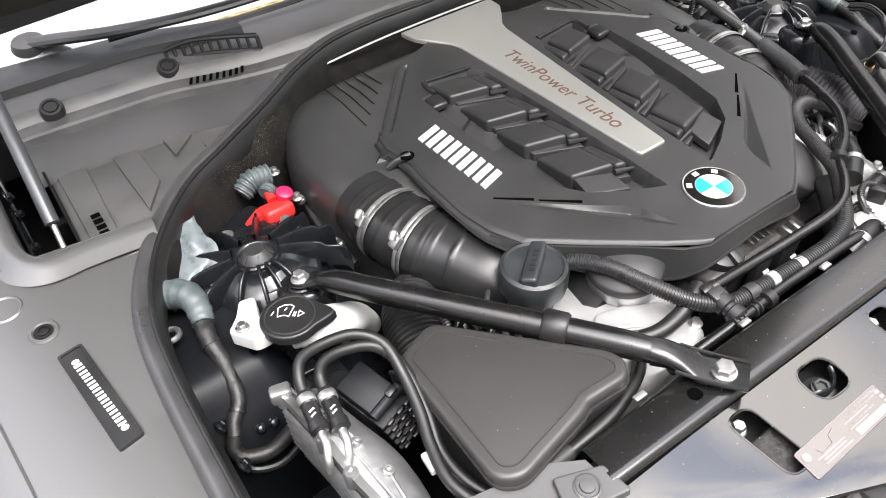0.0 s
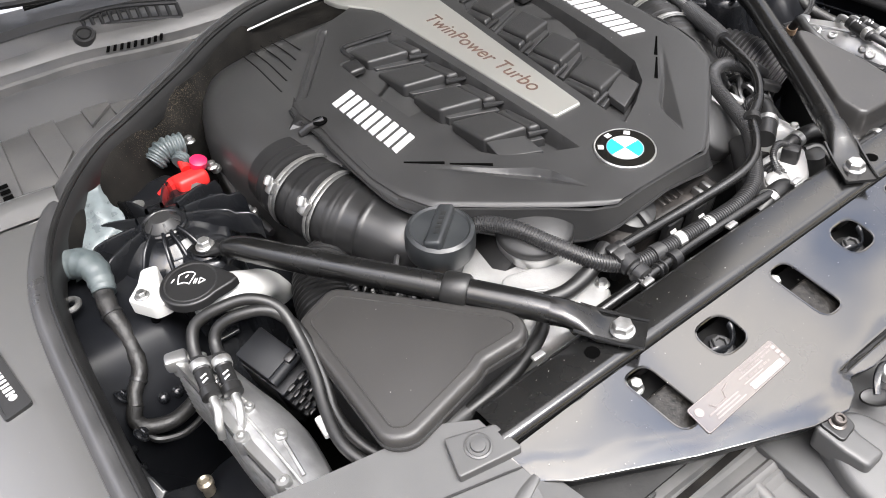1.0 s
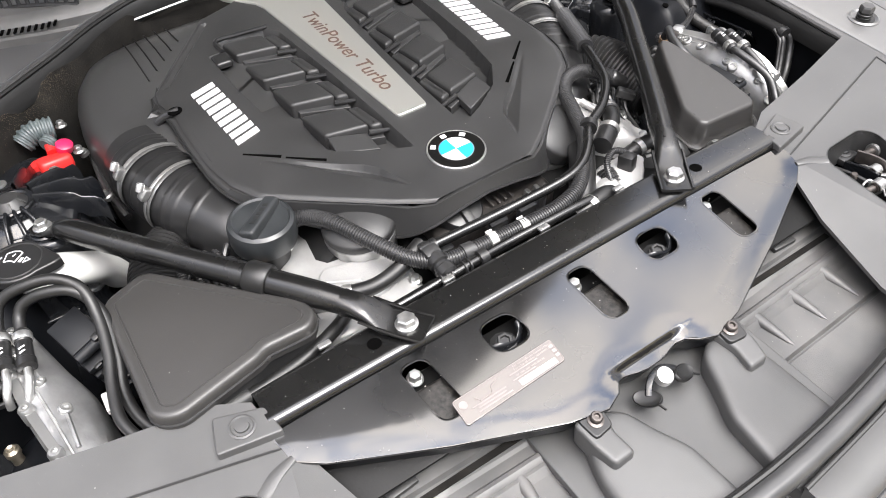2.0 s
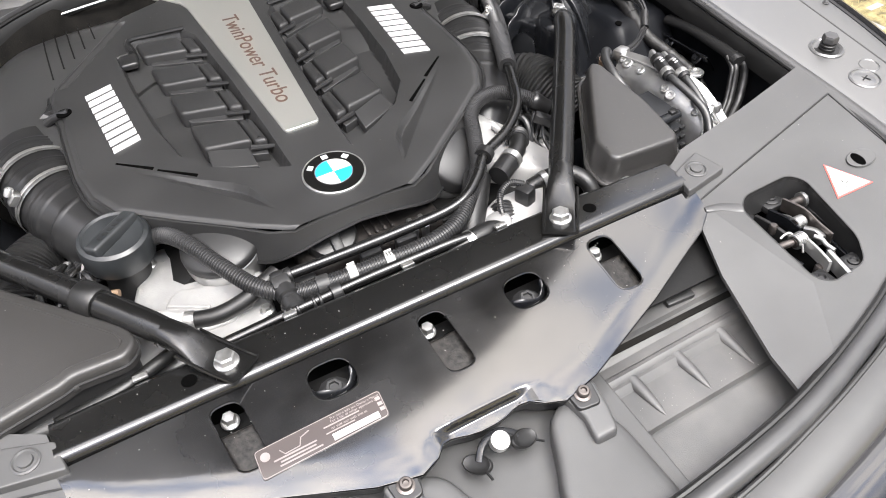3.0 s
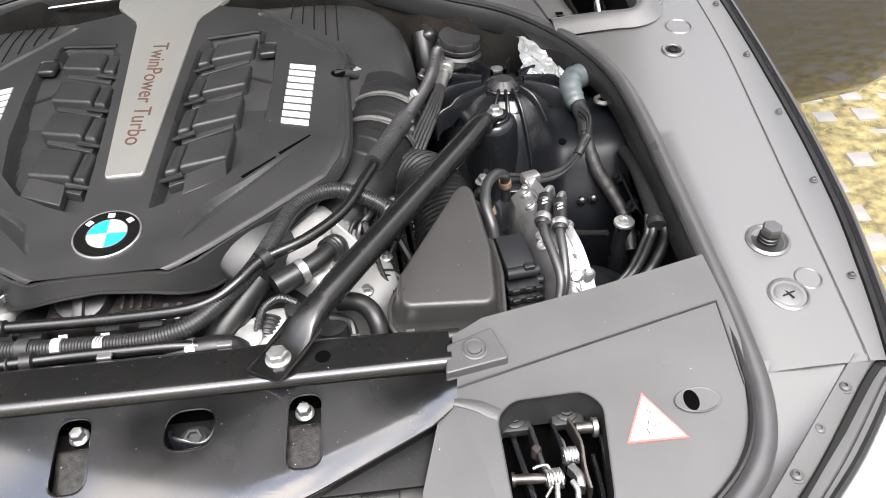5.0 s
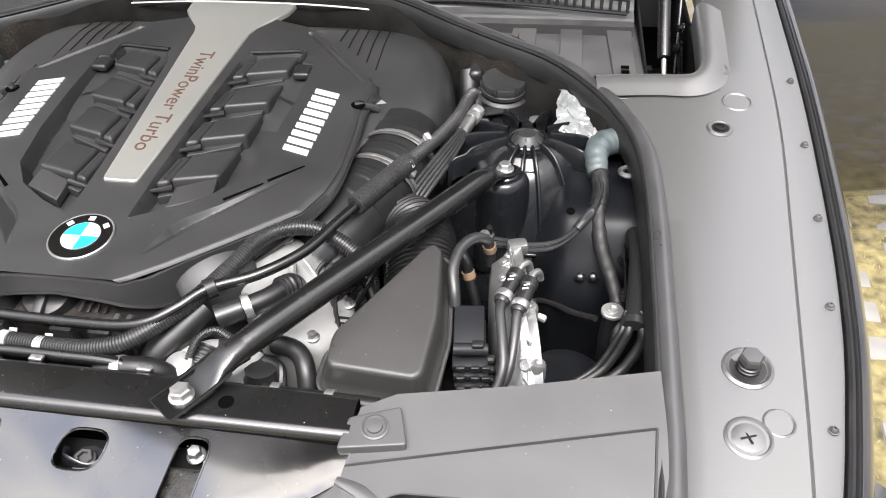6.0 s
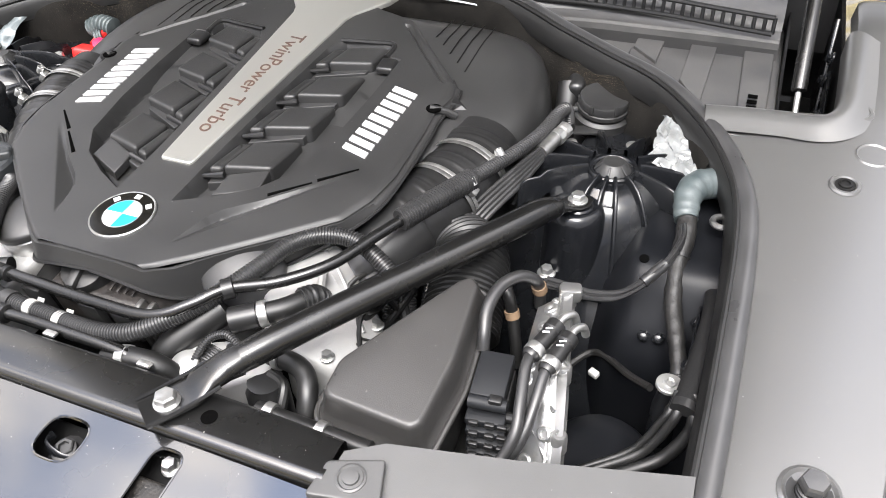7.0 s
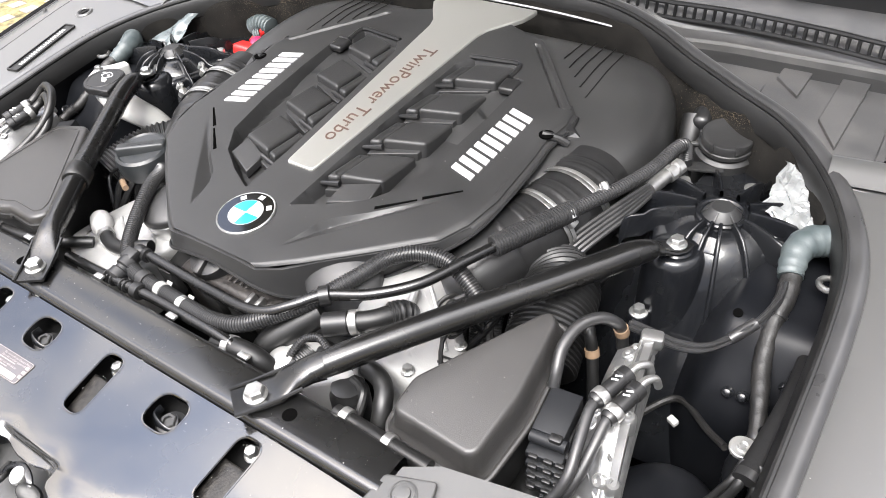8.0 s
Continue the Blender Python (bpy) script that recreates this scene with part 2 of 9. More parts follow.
def slab(bm, poly, place, thick, bevel=0.003, corner=0.0, steps=3):
    """A plate with rounded rim; place(x, y) gives the height of its top."""
    cut = lambda d: rounded(inset(poly, d), max(0.0006, corner - d)) if corner else inset([Vector(p) for p in poly], d)
    outline = cut(0.0)
    rings = [[V(p.x, p.y, place(p.x, p.y) - thick) for p in outline]]
    for k in range(steps + 1):
        a = math.pi / 2 * k / steps
        rings.append([V(p.x, p.y, place(p.x, p.y) - bevel * (1 - math.sin(a))) for p in cut(bevel * (1 - math.cos(a)))])
    rings.append([V(p.x, p.y, place(p.x, p.y)) for p in cut(bevel * 2.0)])
    return rings_up(bm, rings)


def holed(bm, outer, holes, place, thick):
    """A sheet with openings that go through it; the walls of the openings are part of it."""
    from mathutils.geometry import tessellate_polygon
    loops = [[Vector((p[0], p[1], 0)) for p in q] for q in (outer, *holes)]
    flat = [p for q in loops for p in q]
    tris = tessellate_polygon(loops)
    top = [bm.verts.new((p.x, p.y, place(p.x, p.y))) for p in flat]
    low = [bm.verts.new((p.x, p.y, place(p.x, p.y) - thick)) for p in flat]
    for t in tris:
        if len({*t}) == 3:
            bm.faces.new([top[i] for i in t])
            bm.faces.new([low[i] for i in reversed(t)])
    at = 0
    for q in loops:
        n = len(q)
        for i in range(n):
            j = (i + 1) % n
            bm.faces.new((top[at + i], top[at + j], low[at + j], low[at + i]))
        at += n
    return bm


def inside(poly, x, y):
    hit = False
    for (ax, ay), (bx, by) in zip(poly, (*poly[1:], poly[0])):
        if (ay > y) != (by > y) and x < (bx - ax) * (y - ay) / (by - ay) + ax:
            hit = not hit
    return hit


def from_edge(poly, x, y):
    best = 9.0
    for (ax, ay), (bx, by) in zip(poly, (*poly[1:], poly[0])):
        ux, uy = bx - ax, by - ay
        t = max(0, min(1, ((x - ax) * ux + (y - ay) * uy) / (ux * ux + uy * uy)))
        best = min(best, math.hypot(x - ax - t * ux, y - ay - t * uy))
    return best


def depth_in(poly, x, y, soft):
    """0 outside the outline, rising to 1 within soft of its edge."""
    if not inside(poly, x, y):
        return 0.0
    t = min(1, from_edge(poly, x, y) / soft)
    return t * t * (3 - 2 * t)


def along(table, t):
    """Straight lines between rows of (t, value)."""
    if t <= table[0][0]:
        return table[0][1]
    for (a, va), (b, vb) in zip(table, table[1:]):
        if t <= b:
            return va + (vb - va) * (t - a) / (b - a)
    return table[-1][1]


def speck(bm, p, r):
    """A tiny eight-sided grain."""
    v = [bm.verts.new((p[0] + r * a, p[1] + r * b, p[2] + r * c * 0.6)) for a, b, c in ((1, 0, 0), (0, 1, 0), (-1, 0, 0), (0, -1, 0), (0, 0, 1), (0, 0, -1))]
    for k in range(4):
        bm.faces.new((v[k], v[(k + 1) % 4], v[4]))
        bm.faces.new((v[(k + 1) % 4], v[k], v[5]))


def lettering(name, text, mat, parent, m, wide, depth=0.0003, shear=0.0, label=""):
    """Words in the built-in font, as a mesh of the given width, centred on m."""
    curve = bpy.data.curves.new(name, "FONT")
    curve.body, curve.size, curve.extrude, curve.shear = text, 0.0365, depth, shear
    curve.align_x, curve.align_y = "CENTER", "CENTER"
    word = bpy.data.objects.new(name, curve)
    scene.collection.objects.link(word)
    bpy.context.view_layer.update()
    me = bpy.data.meshes.new_from_object(word.evaluated_get(bpy.context.evaluated_depsgraph_get()))
    bpy.data.objects.remove(word)
    me.materials.clear()
    me.materials.append(mat)
    long = max(v.co.x for v in me.vertices) - min(v.co.x for v in me.vertices)
    ob = new(name, me)
    ob.parent = parent
    ob.matrix_world = m @ Matrix.Scale(wide / long, 4)
    if label:
        tagged(ob, label)
    return ob


def hex_bolt(bm, at, axis=(0, 0, 1), r=0.009, flange=0.0135, tall=0.008, seat=0.003):
    lathe(bm, [(flange, 0), (flange, seat * 0.6), (flange * 0.85, seat)], at, axis, 20)
    q = Vector((0, 0, 1)).rotation_difference(Vector(axis))
    top = Vector(at) + q @ Vector((0, 0, seat))
    lathe(bm, [(r * 1.02, 0), (r * 1.02, tall * 0.8), (r * 0.86, tall), (r * 0.3, tall * 1.02)], top, axis, 6)
    return bm


def screw(name, at, parent, axis=(0, 0, 1), r=0.0075, mat=None, label=""):
    """A round-headed screw with a recessed drive."""
    bm = bmesh.new()
    lathe(bm, [(r * 1.35, 0), (r * 1.35, 0.0012), (r, 0.0016), (r * 0.92, 0.004), (r * 0.6, 0.0055), (r * 0.4, 0.0055), (r * 0.34, 0.003)], at, axis, 18)
    return part(name, bm, mat or STEEL, parent, label)


# ---- the setting: bay floor, bulkhead, cowl ----
def seal_z(y):
    return along([(-0.66, 0.800), (-0.49, 0.822), (-0.39, 0.842), (-0.20, 0.868), (0.0, 0.897), (0.28, 0.942), (0.42, 0.962), (0.68, 0.998)], y)


SEAL_HALF = [(0.0, 0.665), (0.12, 0.667), (0.22, 0.655), (0.31, 0.615), (0.40, 0.555), (0.49, 0.500), (0.565, 0.455), (0.625, 0.395),
             (0.672, 0.325), (0.703, 0.245), (0.714, 0.15), (0.717, 0.0), (0.717, -0.12), (0.716, -0.22), (0.708, -0.31), (0.682, -0.375),
             (0.63, -0.425), (0.55, -0.468), (0.42, -0.515), (0.25, -0.555), (0.0, -0.575)]
seal_loop = [V(x, y, seal_z(y)) for x, y in SEAL_HALF] + [V(-x, y, seal_z(y)) for x, y in SEAL_HALF[-2:0:-1]]
seal_path = smooth_path(seal_loop, 6, closed=True)


def engine_bay():
    """The dark tub in which all stands."""
    bay = thing("engine_bay", "black lacquered engine bay tub with deep side walls", "engine bay", kind="structure")
    # floor in near-black, so its colour holds the shade deep in the tub
    bm = bmesh.new()
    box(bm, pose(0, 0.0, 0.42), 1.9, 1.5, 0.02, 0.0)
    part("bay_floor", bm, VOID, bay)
    for s in (1, -1):
        bm = bmesh.new()
        grid = []
        for i in range(25):
            y = -0.30 + i * 0.035
            x0 = along([(q[1], q[0]) for q in reversed(SEAL_HALF[5:15])], y) if y < 0.5 else 0.50
            row = []
            for k, (dx, dz) in enumerate(((0.004, -0.004), (-0.003, -0.03), (-0.004, -0.07), (0.0, -0.12), (-0.008, -0.17), (-0.045, -0.23), (-0.075, -0.32), (-0.08, -0.47))):
                wob = 0.004 * noise.noise(Vector((3 * y, k * 0.9, s * 4.0)))
                row.append(bm.verts.new((s * (x0 + dx + wob), y, seal_z(y) + dz)))
            grid.append(row)
        for a, b in zip(grid, grid[1:]):
            for k in range(len(a) - 1):
                bm.faces.new((a[k], a[k + 1], b[k + 1], b[k]))
        wall = part("inner_wing_wall", bm, APRON_BLACK, bay, angle=50)
        # pressed beads, holes and studs in the wall
        for y, z in ((0.10, 0.77), (0.07, 0.765), (-0.02, 0.72), (0.16, 0.83)):
            bm = bmesh.new()
            lathe(bm, [(0.009, 0), (0.009, 0.002), (0.006, 0.004), (0.006, 0.010), (0.003, 0.011)], (s * 0.706, y, z), (-s, 0, 0.25), 14)
            part("stud", bm, BODY_BLACK, wall)
    # bulkhead likewise coloured near-black for the shade behind the engine
    bm = bmesh.new()
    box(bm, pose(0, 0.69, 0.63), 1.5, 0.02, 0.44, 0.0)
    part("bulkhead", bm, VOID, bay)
    bm = bmesh.new()
    box(bm, pose(0, 0.945, 0.90), 1.6, 0.02, 0.14, 0.0)
    part("cowl_wall", bm, PLASTIC, bay)
    bm = bmesh.new()
    box(bm, pose(0, 0.81, 0.845), 1.45, 0.28, 0.01, 0.0)
    part("cowl_floor", bm, PLASTIC, bay)
    # shroud: the near-black colour carries the shade behind the radiator support
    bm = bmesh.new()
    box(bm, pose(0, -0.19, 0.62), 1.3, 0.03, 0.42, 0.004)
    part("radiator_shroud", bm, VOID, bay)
    # engine mass below the covers, its shade put into a near-black colour
    block = thing("engine_block", "engine block and pipework under its covers, near-black in place of shade", "engine")
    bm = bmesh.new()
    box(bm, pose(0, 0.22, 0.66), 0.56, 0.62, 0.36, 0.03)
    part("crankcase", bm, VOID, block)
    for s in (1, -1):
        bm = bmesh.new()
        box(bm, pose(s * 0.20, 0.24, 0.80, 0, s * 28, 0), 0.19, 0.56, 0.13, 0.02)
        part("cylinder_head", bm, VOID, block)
    return bay


engine_bay()


def weatherstrip():
    strip = thing("weatherstrip", "dark grey rubber weatherstrip running round the engine bay", "rubber seal")
    bm = bmesh.new()
    sweep(bm, seal_path, 0.0135, 14, closed=True, flat=0.85)
    part("bulb", bm, RUBBER_GREY, strip)
    bm = bmesh.new()
    n = len(seal_path)
    rows = []
    for i, p in enumerate(seal_path):
        d = (seal_path[(i + 1) % n] - seal_path[i - 1]).normalized()
        inw = Vector((-d.y, d.x, 0))
        if inw.dot(Vector((0, 0.1, 0)) - Vector((p.x, p.y, 0))) < 0:
            inw = -inw
        rows.append([bm.verts.new(p + inw * a + Vector((0, 0, h))) for a, h in ((0.006, 0.008), (0.016, 0.004), (0.022, -0.006), (0.021, -0.030), (0.012, -0.030), (0.008, -0.008))])
    for i in range(n):
        a, b = rows[i], rows[(i + 1) % n]
        for k in range(6):
            bm.faces.new((a[k], a[(k + 1) % 6], b[(k + 1) % 6], b[k]))
    part("gripping_flange", bm, RUBBER, strip)
    # narrow ridge beside the bulb
    ridge = []
    for i, p in enumerate(seal_path):
        d = (seal_path[(i + 1) % n] - seal_path[i - 1]).normalized()
        inw = Vector((-d.y, d.x, 0))
        if inw.dot(Vector((0, 0.1, 0)) - Vector((p.x, p.y, 0))) < 0:
            inw = -inw
        ridge.append(p + inw * 0.0125 + Vector((0, 0, 0.0075 + 0.0008 * noise.noise(p * 20))))
    bm = sweep(bmesh.new(), ridge, 0.0038, 8, closed=True)
    part("ridge", bm, RUBBER, strip)
    return strip


weatherstrip()


def bulkhead_felt():
    """Sound insulation hanging below the rear run of the seal."""
    felt = thing("bulkhead_insulation", "black felt bulkhead insulation flecked with tan fibres", "insulation")
    bm = bmesh.new()
    rows = []
    half = [q for q in SEAL_HALF if q[1] > 0.30]
    top = smooth_path([V(-x, y, seal_z(y)) for x, y in reversed(half)] + [V(x, y, seal_z(y)) for x, y in half[1:]], 10)
    for i, p in enumerate(top):
        d = (top[min(i + 1, len(top) - 1)] - top[max(i - 1, 0)]).normalized()
        inw = Vector((d.y, -d.x, 0))
        row = []
        for k in range(9):
            t = k / 8
            q = p + inw * (0.016 + 0.022 * math.sin(t * 1.5)) + Vector((0, 0, -0.008 - 0.26 * t * t - 0.03 * t))
            q += inw * 0.012 * noise.noise(q * 14) + Vector((0, 0, 0.008 * noise.noise(q * 9 + Vector((5, 0, 0)))))
            row.append(bm.verts.new(q))
        rows.append(row)
    for a, b in zip(rows, rows[1:]):
        for k in range(8):
            bm.faces.new((a[k], a[k + 1], b[k + 1], b[k]))
    part("felt_mat", bm, FELT, felt, angle=80)
    rng = random.Random(4)
    for s in (1, -1):
        bm = bmesh.new()
        for _ in range(2600):
            i = min(len(top) - 2, max(1, int(len(top) * (0.5 + s * abs(rng.gauss(0.285, 0.03))))))
            k = max(0, min(7, int(rng.gauss(1.8, 0.9))))
            r = 0.0002 + 0.0004 * rng.random() ** 2
            v0 = rows_point(top, i, k, rng)
            speck(bm, v0, r)
        part("fibre_flecks", bm, FELT_TAN, felt, "tan worn fibres", kind="stuff")
    return felt


def rows_point(top, i, k, rng):
    """A place on the felt's face."""
    p = top[i].lerp(top[i + 1], rng.random())
    d = (top[i + 1] - top[i - 1]).normalized()
    inw = Vector((d.y, -d.x, 0))
    t = (k + rng.random()) / 8
    q = p + inw * (0.016 + 0.022 * math.sin(t * 1.5)) + Vector((0, 0, -0.008 - 0.26 * t * t - 0.03 * t))
    return q + inw * (0.012 * noise.noise(q * 14)) + Vector((0, 0, 0.008 * noise.noise(q * 9 + Vector((5, 0, 0)))))


bulkhead_felt()


# ---- cowl: filter trays, grille, wiper, windscreen ----
def filter_tray(s):
    tray = thing("filter_cover", "dusty grey plastic filter cover with raised ribs beside the bulkhead", "plastic cover", "filter covers in the cowl")
    place = lambda x, y: 0.896 - 0.075 * (y - 0.55)
    bm = bmesh.new()
    poly = [(s * a, b) for a, b in ((0.30, 0.70), (0.40, 0.60), (0.50, 0.50), (0.60, 0.41), (0.70, 0.40), (0.726, 0.45), (0.724, 0.932), (0.30, 0.932))]
    slab(bm, poly, place, 0.03, 0.004, 0.012)
    part("panel", bm, TRAY_GREY, tray, angle=25)
    for field in (((0.478, 0.885), (0.480, 0.735), (0.528, 0.675), (0.525, 0.885)), ((0.572, 0.88), (0.576, 0.612), (0.617, 0.530), (0.617, 0.88))):
        bm = bmesh.new()
        slab(bm, [(s * a, b) for a, b in field], lambda x, y: place(x, y) + 0.0055, 0.010, 0.0014)
        part("raised_field", bm, TRAY_GREY, tray, angle=25)
    bm = bmesh.new()
    slab(bm, [(s * a, b) for a, b in ((0.690, 0.868), (0.664, 0.86), (0.660, 0.84), (0.672, 0.50), (0.712, 0.50), (0.712, 0.868))], lambda x, y: place(x, y) + 0.006, 0.01, 0.003, 0.010)
    part("raised_field", bm, TRAY_GREY, tray, angle=25)
    # vent slots as black boxes on the field, shade by colour only
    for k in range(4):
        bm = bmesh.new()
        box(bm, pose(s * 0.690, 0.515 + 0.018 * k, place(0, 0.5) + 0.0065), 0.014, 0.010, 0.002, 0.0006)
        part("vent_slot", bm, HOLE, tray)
    return tray


for side in (1, -1):
    filter_tray(side)


def cowl_panel():
    """The ledge in front of the windscreen, with its grille."""
    cowl = thing("cowl_panel", "grey plastic cowl panel with clips and an open grille", "cowl panel")
    line = [(-0.75, 0.80), (-0.70, 0.80), (-0.584, 0.79), (-0.48, 0.778), (-0.37, 0.735), (-0.25, 0.71), (0.0, 0.70), (0.14, 0.715), (0.26, 0.765), (0.37, 0.785), (0.48, 0.788), (0.60, 0.790), (0.715, 0.788)]
    path = smooth_path([V(x, y, 0) for x, y in line], 6)
    prof = [(-0.001, 0.938), (0.0, 0.944), (0.001, 0.951), (0.006, 0.955), (0.035, 0.959), (0.042, 0.969), (0.055, 0.977), (0.11, 0.982), (0.20, 0.975), (0.30, 0.955), (0.31, 0.93)]
    bm = bmesh.new()
    sink = lambda x: 0.052 * min(1, max(0, (x - 0.05) / 0.25)) ** 0.7
    rows = [[bm.verts.new((p.x, p.y + a, h - sink(p.x) * (1 - 0.6 * max(0, a - 0.06) / 0.25))) for a, h in prof] for p in path]
    for a, b in zip(rows, rows[1:]):
        for k in range(len(prof) - 1):
            bm.faces.new((a[k], a[k + 1], b[k + 1], b[k]))
    part("ledge", bm, TRAY_GREY, cowl, angle=25)
    bm = bmesh.new()
    front = [(-0.034, 0.878), (-0.028, 0.889), (-0.014, 0.912), (-0.004, 0.932), (0.0, 0.9405)]
    rows = [[bm.verts.new((p.x, p.y + a, h - sink(p.x) * (h - 0.878) / 0.0625)) for a, h in front] for p in path]
    for a, b in zip(rows, rows[1:]):
        for k in range(len(front) - 1):
            bm.faces.new((a[k], a[k + 1], b[k + 1], b[k]))
    part("fascia", bm, PLASTIC, cowl, "dark fascia under the lip", angle=40)
    bm = bmesh.new()
    seal = [(p, min(1, max(0, (-0.30 - p.x) / 0.35))) for p in path if p.x < -0.30]
    rows = [[bm.verts.new((p.x, p.y + a, h + 0.004)) for a, h in ((0.13 - 0.01 * w, 0.978), (0.135 - 0.01 * w, 0.992), (0.16 + 0.02 * w, 0.994), (0.19 + 0.06 * w, 0.992), (0.20 + 0.06 * w, 0.970))] for p, w in seal]
    for a, b in zip(rows, rows[1:]):
        for k in range(4):
            bm.faces.new((a[k], a[k + 1], b[k + 1], b[k]))
    part("screen_seal", bm, RUBBER, cowl, "black rubber seal along the glass")
    for x, y, z in ((-0.46, 0.828, 0.975), (-0.668, 0.838, 0.972)):
        bm = bmesh.new()
        lathe(bm, [(0.021, -0.012), (0.020, 0.004), (0.018, 0.009), (0.014, 0.0095), (0.0125, 0.006), (0.011, 0.006), (0.010, 0.009), (0.004, 0.0095)], (x, y, z), (0, -0.55, 1), 24)
        part("clip", bm, PLASTIC, cowl)
    # grille: two rails with uprights between
    for pts in ([(-0.448, 0.868, 0.992), (-0.41, 0.845, 1.004), (-0.36, 0.810, 1.006), (-0.30, 0.776, 1.000)], [(0.05, 0.760, 0.990), (0.15, 0.785, 0.966), (0.239, 0.810, 0.951), (0.369, 0.823, 0.948), (0.514, 0.818, 0.945), (0.618, 0.806, 0.942), (0.70, 0.797, 0.940)]):
        rail = [V(*p) for p in pts]
        low = [p + V(0, -0.006, -0.026) for p in rail]
        for q in (rail, low):
            bm = sweep(bmesh.new(), smooth_path(q, 5), 0.0046, 8)
            part("grille_rail", bm, PLASTIC_SMOOTH, cowl)
        a, b = even(smooth_path(rail, 10), 0.0175), even(smooth_path(low, 10), 0.0175)
        for p, q in zip(a, b):
            bm = bmesh.new()
            sweep(bm, [p, (p + q) / 2, q], 0.0034, 6)
            part("grille_bar", bm, PLASTIC_SMOOTH, cowl)
    # slim vent at the front of the ledge: black bars painted as shaded slots
    for k in range(9):
        x = -0.44 + 0.011 * k
        bm = bmesh.new()
        box(bm, pose(x, along([(-0.48, 0.790), (-0.37, 0.748)], x), 0.9625, 8, 0, -25), 0.005, 0.018, 0.0015, 0.0)
        part("vent_slot", bm, HOLE, cowl)
    return cowl


cowl_panel()


def windscreen():
    glass = thing("windscreen", "tinted windscreen glass rising behind the cowl", "windscreen", kind="structure")
    bm = bmesh.new()
    rows = []
    for j in range(9):
        y, z = 1.00 + 0.13 * j, 0.985 + 0.062 * j
        rows.append([bm.verts.new((x / 10 * 0.74, y + 0.14 * (1 - (x / 10) ** 2) * -0.6 + 0.02, z)) for x in range(-10, 11)])
    for a, b in zip(rows, rows[1:]):
        for k in range(20):
            bm.faces.new((a[k], a[k + 1], b[k + 1], b[k]))
    part("glass_pane", bm, GLASS_DARK, glass)
    arm = thing("wiper_arm", "black wiper arm lying along the foot of the windscreen", "wiper")
    bm = bmesh.new()
    sweep(bm, smooth_path([V(-0.67, 1.09, 1.005), V(-0.61, 1.025, 1.02), V(-0.512, 0.932, 1.032), V(-0.38, 0.875, 1.036), V(-0.2, 0.85, 1.038), V(0.1, 0.84, 1.04)], 8), lambda i, n: 0.021 - 0.009 * i / n, 10, flat=0.55)
    part("arm", bm, PLASTIC, arm)
    bm = bmesh.new()
    lathe(bm, [(0.034, 0), (0.034, 0.020), (0.029, 0.032), (0.014, 0.035)], (-0.645, 1.065, 0.99), (0, -0.2, 1), 24)
    part("pivot_cap", bm, PLASTIC, arm)
    bm = bmesh.new()
    sweep(bm, smooth_path([V(-0.52, 0.965, 1.008), V(-0.2, 0.91, 1.014), V(0.25, 0.89, 1.016)], 8), 0.005, 6)
    part("blade", bm, RUBBER, arm)


windscreen()


def bonnet():
    """The raised bonnet, whose dark underside hangs over the rear of the bay."""
    lid = thing("bonnet", "raised dark bonnet seen from its black lined underside", "bonnet")
    turn = radians(BONNET_ANGLE)
    at = lambda u, v, w=0.0: V(u, 0.90 - v * math.cos(turn) + w * math.sin(turn), 1.085 + v * math.sin(turn) + w * math.cos(turn))
    bm = bmesh.new()
    rows = []
    for j in range(15):
        t = j / 14
        half = 0.93 - 0.04 * t * t
        rows.append([bm.verts.new(at(half * i / 10, t * (1.26 + 0.36 * (1 - (i / 10) ** 2)), 0.03 * (1 - (i / 10) ** 2))) for i in range(-10, 11)])
    for a, b in zip(rows, rows[1:]):
        for k in range(20):
            bm.faces.new((a[k], a[k + 1], b[k + 1], b[k]))
    geo = bmesh.ops.extrude_face_region(bm, geom=bm.faces[:])
    bmesh.ops.translate(bm, verts=[q for q in geo["geom"] if isinstance(q, bmesh.types.BMVert)], vec=at(0, 0, 0.022) - at(0, 0, 0))
    part("skin", bm, PAINT, lid)
    bm = bmesh.new()
    liner = [(-0.74, 0.06), (0.74, 0.06), (0.60, 1.32), (-0.60, 1.32)]
    rings_up(bm, [[at(p.x, p.y, 0.020 - d) for p in inset(rounded(liner, 0.08), e)] for d, e in ((0.0, 0), (0.022, 0.0), (0.03, 0.012))])
    part("liner", bm, LINER, lid)
    for s in (1, -1):
        stay = thing("gas_strut", "silver and black gas strut holding up the bonnet", "gas strut", "bonnet gas struts")
        a, b = V(s * 0.752, 0.44, 0.866), V(s * 0.732, 0.80, 1.198)
        d = (b - a).normalized()
        bm = bmesh.new()
        sweep(bm, [a, a + d * 0.13], 0.0042, 12)
        part("rod", bm, CHROME, stay, "polished steel rod")
        bm = bmesh.new()
        lathe(bm, [(0.006, 0), (0.0105, 0.003), (0.0105, (b - a).length - 0.15), (0.007, (b - a).length - 0.13)], a + d * 0.115, d, 18)
        part("cylinder", bm, TUBE_BLACK if s > 0 else GAS_GREY, stay)
        bm = bmesh.new()
        bmesh.ops.create_icosphere(bm, subdivisions=2, radius=0.012, matrix=Matrix.Translation(a))
        part("ball_socket", bm, PLASTIC, stay)


bonnet()


